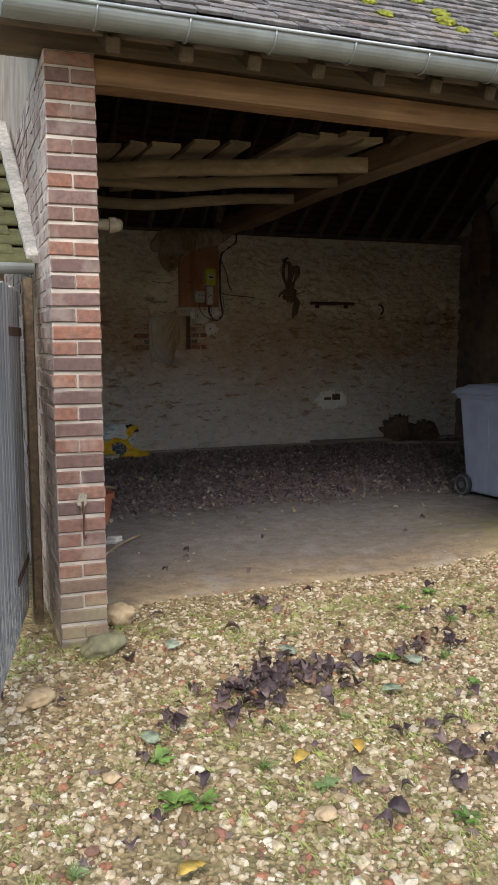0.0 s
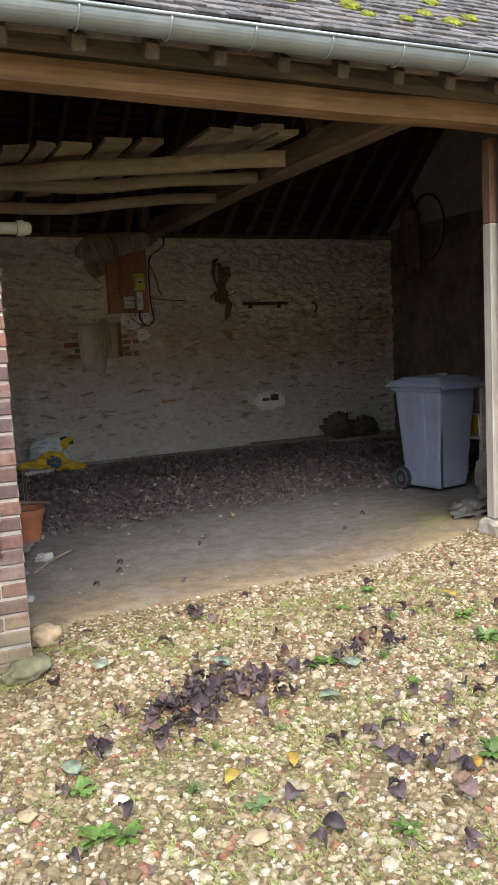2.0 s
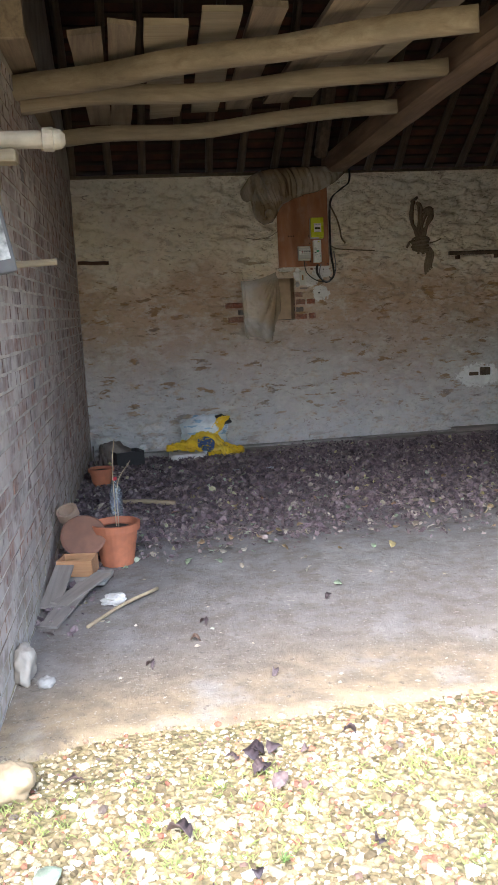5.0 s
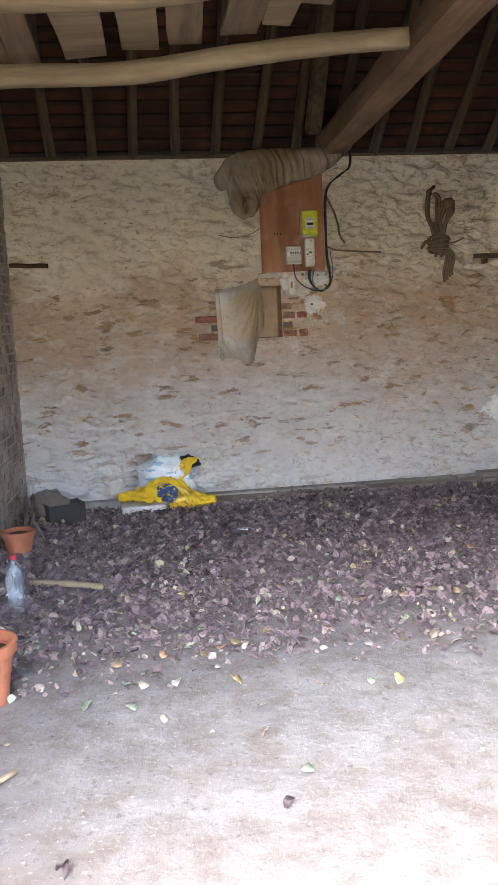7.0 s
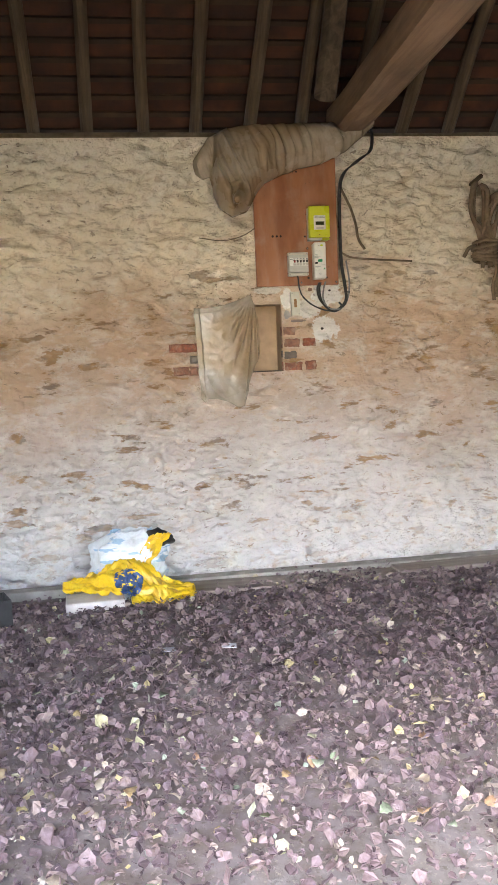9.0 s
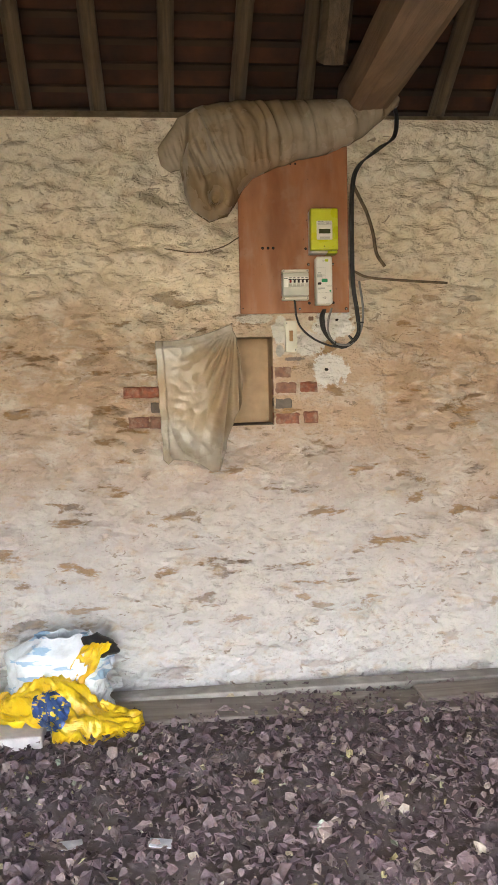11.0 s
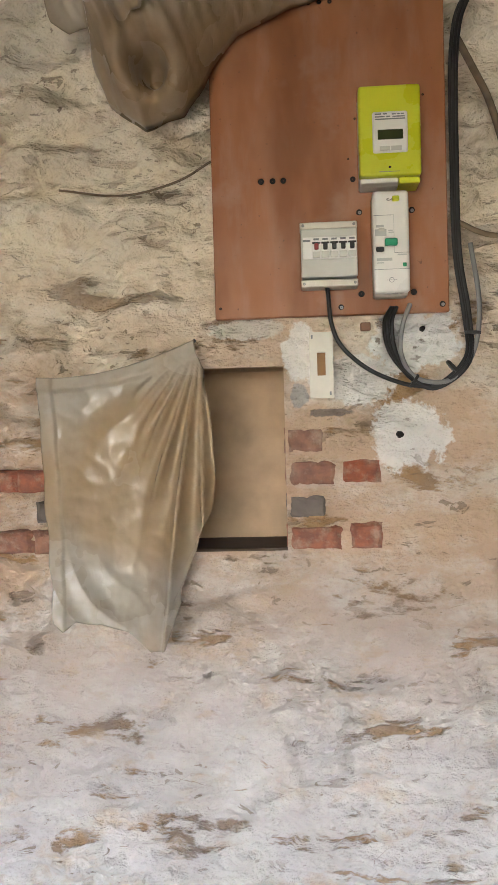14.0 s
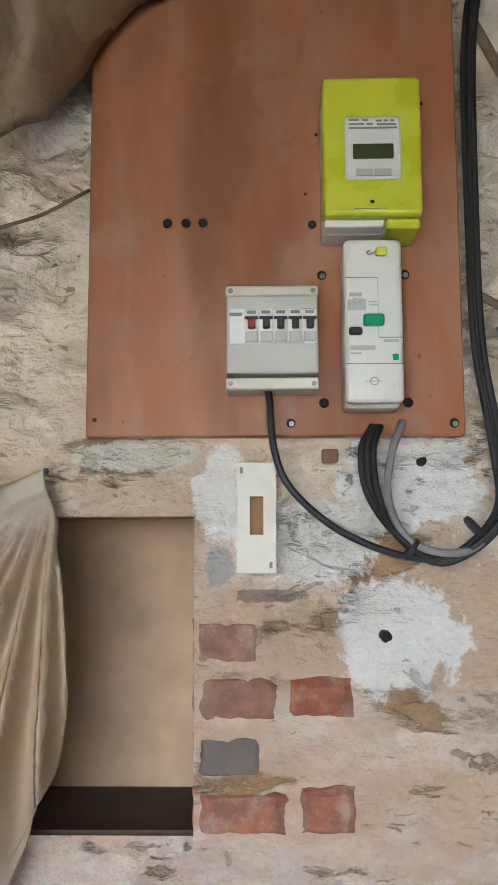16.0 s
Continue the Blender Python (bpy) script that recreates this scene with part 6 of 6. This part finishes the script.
flower_pot(-1.72, 4.52, 0.135, 0.245, "terracotta flower pot with dry compost and dead twigs", True)
flower_pot(-1.84, 6.55, 0.1, 0.15, "small terracotta pot half hidden among sticks")
m_orange = timber("orange_crate_wood", (0.4, 0.2, 0.09), (0.55, 0.32, 0.16), 0)
crate = empty("wooden_crate", -1.93, 4.24, 0.05, "small orange wooden crate lying on its side", "crate", rz=-12)
crate.scale = (0.68, 0.7, 0.75)
for nm, bm in (("panel", box(-0.13, 0.13, -0.1, -0.088, 0.0, 0.12, 0.002)), ("panel", box(-0.13, 0.13, 0.088, 0.1, 0.0, 0.12, 0.002)), ("end", box(-0.142, -0.131, -0.1, 0.1, 0, 0.12, 0.002)), ("end", box(0.131, 0.142, -0.1, 0.1, 0, 0.12, 0.002)), ("slat", box(-0.14, 0.14, -0.11, -0.1005, 0.075, 0.115, 0.002)), ("bottom", box(-0.13, 0.13, -0.087, 0.087, 0.0, 0.01))):
    part(nm, bm, m_orange, crate)
ob = tagged(part("slab", box(-0.16, 0.14, -0.1, 0.1, 0, 0.028, 0.006), m_concrete), "grey slab lying under the crate", "slab")
ob.matrix_basis = pose(-1.9, 4.2, 0.018, 0, 0, -14)
ob = tagged(part("clay_disc", lathe([(0.13, -0.012), (0.16, -0.008), (0.165, 0.01), (0.15, 0.02), (0.001, 0.016)], 28), simple("brown_clay", (0.2, 0.1, 0.065), 0.85)), "brown clay saucer leaning on the crate", "saucer")
ob.matrix_basis = pose(-1.9, 4.44, 0.2, 50, -8, 10) @ Matrix.Scale(0.78, 4)
ob = tagged(part("clay_pipe", lathe([(0.05, 0), (0.052, 0.25), (0.064, 0.25), (0.064, 0.3), (0.05, 0.3), (0.045, 0.02)], 20), simple("buff_clay", (0.42, 0.29, 0.2), 0.8)), "short buff clay pipe leaning against the wall", "pipe")
ob.matrix_basis = pose(-1.93, 4.75, 0.05, 24, -14, 0)
bot = empty("plastic_bottle", -1.72, 5.5, ground_z(-1.72, 5.5) + litter_z(-1.72, 5.5) + 0.004, "clear plastic bottle with a red cap", "bottle")
m_pet = Mat("clear_plastic", 0.08).color((0.7, 0.78, 0.85))
m_pet.b.inputs["Transmission Weight"].default_value = 0.85
part("body", lathe([(0.03, 0), (0.042, 0.01), (0.04, 0.09), (0.043, 0.1), (0.042, 0.19), (0.03, 0.23), (0.014, 0.255), (0.014, 0.27)], 20), m_pet.m, bot, smooth=True)
part("cap", lathe([(0.016, 0.266), (0.016, 0.288), (0.001, 0.289)], 14), simple("red_cap", (0.5, 0.03, 0.05), 0.4), bot)
bowl = tagged(part("bowl", lathe([(0.05, 0), (0.12, 0.05), (0.125, 0.055), (0.115, 0.055), (0.05, 0.012)], 24), m_white), "shallow white bowl on the littered floor", "bowl")
bowl.matrix_basis = pose(-1.82, 5.0, ground_z(-1.82, 5.0) + litter_z(-1.82, 5.0) + 0.03, 8, 6, 0)
for i, (x, y, L, rz, tilt) in enumerate(((-1.96, 3.8, 0.5, 70, 6), (-1.9, 3.95, 0.4, 58, 4), (-2.02, 4.0, 0.45, 82, 12))):
    ob = tagged(part("slate_strip", box(-L / 2, L / 2, -0.05, 0.05, 0, 0.014, 0.003), m_oldboard), "grey broken board lying by the wall", "board", "broken boards")
    ob.matrix_basis = pose(x, y, 0.03 + 0.02 * i, 0, -tilt, rz)
ob = tagged(part("paper_wad", lumpy(0.06, 0.045, 0.03, 8.0, 0.7, 3, 4), simple("grey_white_paper", (0.52, 0.5, 0.47), 0.9)), "crumpled whitish paper on the floor", "paper")
ob.matrix_basis = pose(-1.74, 3.8, 0.035)
tagged(part("stick", tube(spline([(-1.86, 3.5, 0.02), (-1.7, 3.72, 0.03), (-1.52, 3.93, 0.025)], 6), 0.009, 7), m_joist, smooth=True), "thin bare stick lying on the earth floor", "stick")
tagged(part("stick", tube(spline([(-1.7, 5.9, 0.05), (-1.5, 5.8, 0.06), (-1.3, 5.72, 0.05)], 6), 0.018, 7), m_joist, smooth=True), "short pale branch lying on the litter", "stick")
box2 = empty("black_crate", -1.62, 7.3, ground_z(-1.62, 7.3) + litter_z(-1.62, 7.3) + 0.004, "dark open crate in the corner", "crate", rz=20)
for bm in (box(-0.13, 0.13, -0.09, -0.08, 0, 0.14), box(-0.13, 0.13, 0.08, 0.09, 0, 0.14), box(-0.13, -0.12, -0.079, 0.079, 0, 0.14), box(0.12, 0.13, -0.079, 0.079, 0, 0.14), box(-0.119, 0.119, -0.079, 0.079, 0, 0.01)):
    part("side", bm, m_black, box2)
ob = tagged(part("cloth_roll", lumpy(0.12, 0.2, 0.13, 5.0, 0.35, 3, 2), m_oldboard, smooth=True), "dusty grey roll of old cloth in the corner", "cloth roll")
ob.matrix_basis = pose(-1.74, 7.45, 0.15, 0, 35, 30)
rs = random.Random(9)
for i in range(6):
    x, y = rs.uniform(-1.92, -1.78), rs.uniform(6.8, 7.5)
    tagged(part("stick", tube(spline([(x + 0.1, y - 0.25, 0.05), (x, y, 0.1 + 0.015 * i), (x - 0.02, y + 0.3, 0.12 + 0.03 * i)], 5), rs.uniform(0.006, 0.014), 6), m_oldboard, smooth=True), "grey stick piled in the corner by the wall", "stick", "pile of sticks")

# fittings on the left wall
pipe = empty("wall_pipe", XL + 0.035, 3.2, 2.095, "pale socketed pipe stub poking out of the wall", "pipe")
m_pipe = simple("pale_drain_pipe", (0.42, 0.36, 0.27), 0.6, 0, 0.2, 14, 0.2)
bm = lathe([(0.032, -0.05), (0.034, 0.0), (0.034, 0.26), (0.044, 0.262), (0.046, 0.3), (0.04, 0.305), (0.036, 0.33), (0.02, 0.345), (0.001, 0.346)], 20)
bmesh.ops.transform(bm, matrix=pose(0, 0, 0, 0, 90, 0), verts=bm.verts)
part("stub", bm, m_pipe, pipe)
part("bracket", box(0.0, 0.16, -0.04, 0.06, -0.085, -0.036, 0.01, seg=2), m_joist, pipe)
jb = empty("junction_box", XL + 0.055, 3.25, 1.6, "tilted grey electrical box with peeling label on the brick wall", "junction box")
for nm, bm, mt in (("case", box(-0.05, 0.05, -0.08, 0.08, 0.0, 0.26, 0.008, seg=2), simple("dark_grey_case", (0.13, 0.125, 0.12), 0.7)), ("label", box(0.0505, 0.052, -0.05, 0.05, 0.05, 0.21), simple("peeling_label", (0.5, 0.49, 0.46), 0.8, 0, 0.5, 30)), ("front_label", box(-0.035, 0.035, -0.082, -0.0805, 0.05, 0.21), simple("peeling_label_front", (0.5, 0.49, 0.46), 0.8, 0, 0.5, 30))):
    part(nm, bm, mt, jb)
jb.matrix_basis = pose(XL + 0.095, 3.25, 1.6, 0, -10, 15)
for i in range(3):
    cable([(XL + 0.055, 3.1 + 0.05 * i, 2.5), (XL + 0.06, 3.15 + 0.04 * i, 2.1), (XL + 0.07, 3.2 + 0.03 * i, 1.84)], 0.005, "thin old wire hanging down the brick wall", m_web, "wire")
tagged(part("wall_peg", wavy_beam((XL + 0.03, 3.7, 1.66), (XL + 0.28, 3.7, 1.67), 0.035, 0.03, 0.004, 1.0, 6), m_joist), "wooden peg standing out from the wall", "peg")
tagged(part("wall_lath", wavy_beam((XL + 0.065, 3.5, 1.75), (XL + 0.07, 3.5, 2.5), 0.035, 0.05, 0.01, 4.0, 10), m_joist), "upright wooden lath fixed to the wall", "lath")
tagged(part("upright_plank", box(XL + 0.06, XL + 0.22, 3.72, 3.75, 2.62, 3.05, 0.005), m_plank), "short plank standing on end on the loft", "plank")
hk = empty("latch_hook", -2.26, YF - 0.012, 0.55, "iron latch hook hanging on the pier from a mortar patch", "hook")
part("patch", lumpy(0.022, 0.007, 0.032, 2.0, 0.5), m_plinth, hk, "white mortar dab").location = (0, 0, 0.14)
part("hook", tube(spline([(0.0, -0.012, 0.135), (0.004, -0.016, 0.06), (0.003, -0.014, -0.02), (0.012, -0.02, -0.035)], 6), 0.0055, 7), m_rust, hk)

# ---- things by the post: bin, chair, leaning board ----
m_bin = simple("blue_grey_polythene", (0.29, 0.345, 0.47), 0.42, 0, 0.12, 7, 0.05)
m_bin_dark = simple("dark_polythene", (0.035, 0.04, 0.05), 0.5, 0, 0.15)
binn = empty("wheelie_bin", 1.89, 4.3, ground_z(1.9, 4.33) + 0.005, "blue-grey plastic wheelie bin with its lid shut", "wheelie bin", rz=9)
binn.scale = (0.92, 0.95, 1.05)


def tapered(w0, d0, w1, d1, z0, z1, bevel, y_shift=0.0):
    bm = box(-0.5, 0.5, -0.5, 0.5, 0, 1)
    for v in bm.verts:
        t = v.co.z
        w, d = (w0 + (w1 - w0) * t), (d0 + (d1 - d0) * t)
        v.co = Vector((v.co.x * w, v.co.y * d + y_shift * t, z0 + (z1 - z0) * t))
    bmesh.ops.bevel(bm, geom=bm.edges[:], offset=bevel, segments=3, affect="EDGES", profile=0.5)
    return bm


part("body", tapered(0.39, 0.42, 0.5, 0.58, 0.03, 0.87, 0.025), m_bin, binn)
part("rim", tapered(0.53, 0.61, 0.55, 0.63, 0.845, 0.885, 0.012), m_bin, binn)
lid = part("lid", tapered(0.61, 0.74, 0.54, 0.62, 0.887, 0.94, 0.018), m_bin, binn)
part("lid_dome", tapered(0.5, 0.56, 0.42, 0.46, 0.932, 0.968, 0.016), m_bin, lid)
part("lid_lip", box(-0.3, 0.3, -0.395, -0.36, 0.87, 0.915, 0.01, seg=2), m_bin, lid)
part("lid_clip", box(-0.05, 0.05, -0.12, -0.06, 0.966, 0.992, 0.006), simple("grey_clip", (0.3, 0.3, 0.3), 0.5), lid)
for x in (-0.243, 0.243):
    bm = tapered(0.02, 0.09, 0.02, 0.12, 0.05, 0.84, 0.006)
    for v in bm.verts:
        v.co.x += x * (0.8 + 0.24 * v.co.z)
        v.co.y += -0.03
    part("side_rib", bm, m_bin, binn)
part("front_seam", box(-0.2, -0.19, -0.262, -0.235, 0.05, 0.84, 0.003), m_bin_dark, binn)
part("handle", tube([(-0.2, 0.32, 0.86), (-0.2, 0.39, 0.9), (0.2, 0.39, 0.9), (0.2, 0.32, 0.86)], 0.016, 8), m_bin, binn)
part("axle", tube([(-0.26, 0.2, 0.1), (0.26, 0.2, 0.1)], 0.012, 8), m_screw, binn)
for x in (-0.275, 0.235):
    bm = lathe([(0.06, 0), (0.095, 0.0), (0.1, 0.01), (0.1, 0.034), (0.095, 0.044), (0.06, 0.044)], 28)
    bmesh.ops.transform(bm, matrix=pose(x, 0.2, 0.1, 0, 90, 0), verts=bm.verts)
    wheel = part("wheel", bm, m_bin_dark, binn)
    hub = lathe([(0.03, 0), (0.03, 0.01), (0.001, 0.012)], 16)
    bmesh.ops.transform(hub, matrix=pose(x, 0.2, 0.1, 0, -90, 0), verts=hub.verts)
    part("hub", hub, m_screw, wheel)
    part("rim", tube([(x - 0.002, 0.2 + 0.078 * math.cos(a * 0.2618), 0.1 + 0.078 * math.sin(a * 0.2618)) for a in range(25)], 0.008, 6), m_screw, wheel, smooth=True)
    for k in range(8):
        a = k * math.tau / 8
        part("spoke", tube([(x + 0.012, 0.2 + 0.02 * math.cos(a), 0.1 + 0.02 * math.sin(a)), (x + 0.012, 0.2 + 0.075 * math.cos(a), 0.1 + 0.075 * math.sin(a))], 0.007, 6), simple("grey_rim", (0.26, 0.27, 0.28), 0.5) if k == 0 else bpy.data.materials["grey_rim"], wheel)

chair = empty("garden_chair", 2.45, 4.45, ground_z(2.45, 4.45), "white plastic garden chair behind the bin", "chair", rz=20)
m_chair = simple("white_resin", (0.62, 0.62, 0.6), 0.5, 0, 0.1)
part("seat", box(-0.22, 0.22, -0.22, 0.22, 0.4, 0.43, 0.012, seg=2), m_chair, chair)
for x in (-0.2, 0.2):
    for y in (-0.2, 0.2):
        part("leg", box(x - 0.02, x + 0.02, y - 0.02, y + 0.02, 0, 0.4 if y < 0 else 0.82, 0.006), m_chair, chair)
    part("armrest", box(x - 0.025, x + 0.025, -0.2, 0.2, 0.62, 0.645, 0.008), m_chair, chair)
    part("arm_post", box(x - 0.018, x + 0.018, -0.21, -0.17, 0.43, 0.62, 0.005), m_chair, chair)
part("backrest", box(-0.2, 0.2, 0.19, 0.215, 0.5, 0.82, 0.01), m_chair, chair)
ob = tagged(part("yellow_tub", tapered(0.2, 0.2, 0.25, 0.25, 0, 0.2, 0.02), simple("yellow_bucket", (0.62, 0.36, 0.02), 0.45, 0, 0.1)), "yellow plastic tub standing on the chair", "tub")
ob.matrix_basis = pose(2.45, 4.42, ground_z(2.45, 4.45) + 0.434, 0, 0, 10)
ob = tagged(part("leaning_board", box(-0.03, 0.03, -0.008, 0.008, 0, 0.95, 0.003), m_oldboard), "narrow wooden board leaning by the post", "board")
ob.matrix_basis = pose(1.36, 3.05, 0.03, -8, 7, 0)
ob = tagged(part("grey_sack", lumpy(0.2, 0.13, 0.05, 6.0, 0.75, 4, 2.6), simple("grey_woven_sack", (0.12, 0.115, 0.105), 0.95, 0, 0.2, 40, 0.5), smooth=True), "empty grey woven sack lying by the post", "sack")
ob.matrix_basis = pose(1.1, 2.85, ground_z(1.1, 2.85) + 0.035, 0, 0, 25)
ob = tagged(part("grey_sack", lumpy(0.08, 0.07, 0.24, 7.0, 0.6, 4, 2.4), bpy.data.materials["grey_woven_sack"], smooth=True), "grey woven sack propped upright by the post", "sack")
ob.matrix_basis = pose(1.33, 2.98, ground_z(1.33, 2.98) + 0.19)
hoop = empty("hanging_hoop", XR - 0.03, 7.2, 2.75, "large dark hoop hanging on the end wall", "hoop")
part("hoop", tube([(0, 0.36 * math.cos(a * 0.2618), 0.42 * math.sin(a * 0.2618)) for a in range(25)], 0.014, 7), m_rust, hoop, smooth=True)
part("cloth", lumpy(0.04, 0.2, 0.5, 4.0, 0.6, 4, 2.6), m_tie, hoop, smooth=True).location = (-0.05, 0.3, -0.1)

# ---- neighbour's lean-to and gate beside the pier ----
gate = empty("yard_gate", -2.47, 2.5, 0.06, "silver-grey boarded gate, open, its foot splashed pale", "gate", rz=-102)
k = Mat("splashed_boards", 0.8)
g = k.noise(1.0, 7, 0.6, k.scaled(40, 40, 1.2), 0.4)
base = k.ramp(g, [(0.3, (0.13, 0.13, 0.135)), (0.65, (0.4, 0.4, 0.41))])
spl = k.math("MULTIPLY", k.ramp(k.noise(22, 6, 0.65), [(0.48, 0.0), (0.55, 1.0)]), k.ramp(k.axis(2), [(0.1, 1.0), (0.55, 0.0)]))
k.color(k.mix(spl, base, (0.55, 0.54, 0.5)))
k.bump(g, 0.5, 0.006)
for i in range(16):
    part("board", box(i * 0.1 + 0.002, i * 0.1 + 0.098, -0.012, 0.012, 0, 1.6 + 0.004 * (i % 3), 0.004), k.m, gate)
for z in (0.2, 1.35):
    part("ledge", box(0.0, 1.6, -0.042, -0.013, z, z + 0.1, 0.004), k.m, gate)
    part("strap_hinge", box(-0.03, 0.45, 0.0125, 0.018, z + 0.03, z + 0.07, 0.002), m_rust, gate)
part("latch", box(1.2, 1.26, 0.0125, 0.03, 0.75, 0.86, 0.004), m_white, gate, "white latch")
gp = tagged(part("gate_post", box(-2.44, -2.395, 2.42, 2.5, -0.1, 1.72, 0.006), m_rafter), "dark upright timber the gate hangs on", "post")
lean = empty("lean_to", -2.9, 2.7, 0.0, "neighbouring lean-to with a mossy tiled roof and small gutter", "lean-to")
LI = Matrix.Translation((2.9, -2.7, 0.0))
m_mosstile = simple("mossy_tile", (0.13, 0.13, 0.05), 0.9, 0, 0.45, 14, 0.6)
th2 = math.radians(33)
rt = random.Random(13)
for r in range(16):
    for c in range(9):
        bm_y, bm_z = 2.52 + r * 0.11 * math.cos(th2), 1.78 + r * 0.11 * math.sin(th2)
        if r == 0 and c == 0:
            tb = box(-0.083, 0.083, 0, 0.2, 0, 0.016, 0.004)
            lt = bpy.data.meshes.new("tile")
            tb.to_mesh(lt)
            tb.free()
            lt.materials.append(m_mosstile)
        ob = new("tile", lt)
        ob.parent = lean
        ob.matrix_parent_inverse = LI
        ob.matrix_basis = pose(-2.46 - 0.17 * c - 0.085 * (r % 2) + rt.uniform(-0.005, 0.005), bm_y, bm_z + rt.uniform(-0.004, 0.006), 33 - 5, 0, rt.uniform(-1.5, 1.5))
part("roof_deck", box(-4.0, -2.375, 0.0, 1.9, -0.03, -0.012), m_rafter, lean).matrix_basis = Matrix.Translation((2.9, 0, 0)) @ pose(0, 2.53 - 2.7, 1.77, 33, 0, 0)
part("flashing", box(-2.405, -2.33, 0.05, 1.9, 0.0, 0.06, 0.01), simple("lime_flashing", (0.5, 0.48, 0.43), 0.95, 0, 0.3, 40, 0.8), lean, "rough lime fillet").matrix_basis = Matrix.Translation((2.9, 0, 0)) @ pose(0, 2.53 - 2.7, 1.77, 33, 0, 0)
part("wall", box(-4.0, -2.5, 2.75, 2.95, -0.1, 1.76), m_mortar, lean).matrix_parent_inverse = LI
bm = bmesh.new()
ends = []
for x in (-4.0, -2.385):
    ends.append([bm.verts.new((x, 2.47 + 0.05 * math.cos(math.pi + math.pi * q / 10), 1.79 + 0.05 * math.sin(math.pi + math.pi * q / 10))) for q in range(11)])
for q in range(10):
    bm.faces.new((ends[0][q], ends[0][q + 1], ends[1][q + 1], ends[1][q]))
bm.faces.new(ends[1])
ob = part("gutter", bm, m_zinc, lean)
ob.matrix_parent_inverse = LI
ob.modifiers.new("thick", "SOLIDIFY").thickness = 0.003
part("downpipe", tube([(-2.42, 2.5, 1.75), (-2.41, 2.56, 1.6), (-2.41, 2.56, 0.05)], 0.02, 10), m_zinc, lean, smooth=True).matrix_parent_inverse = LI
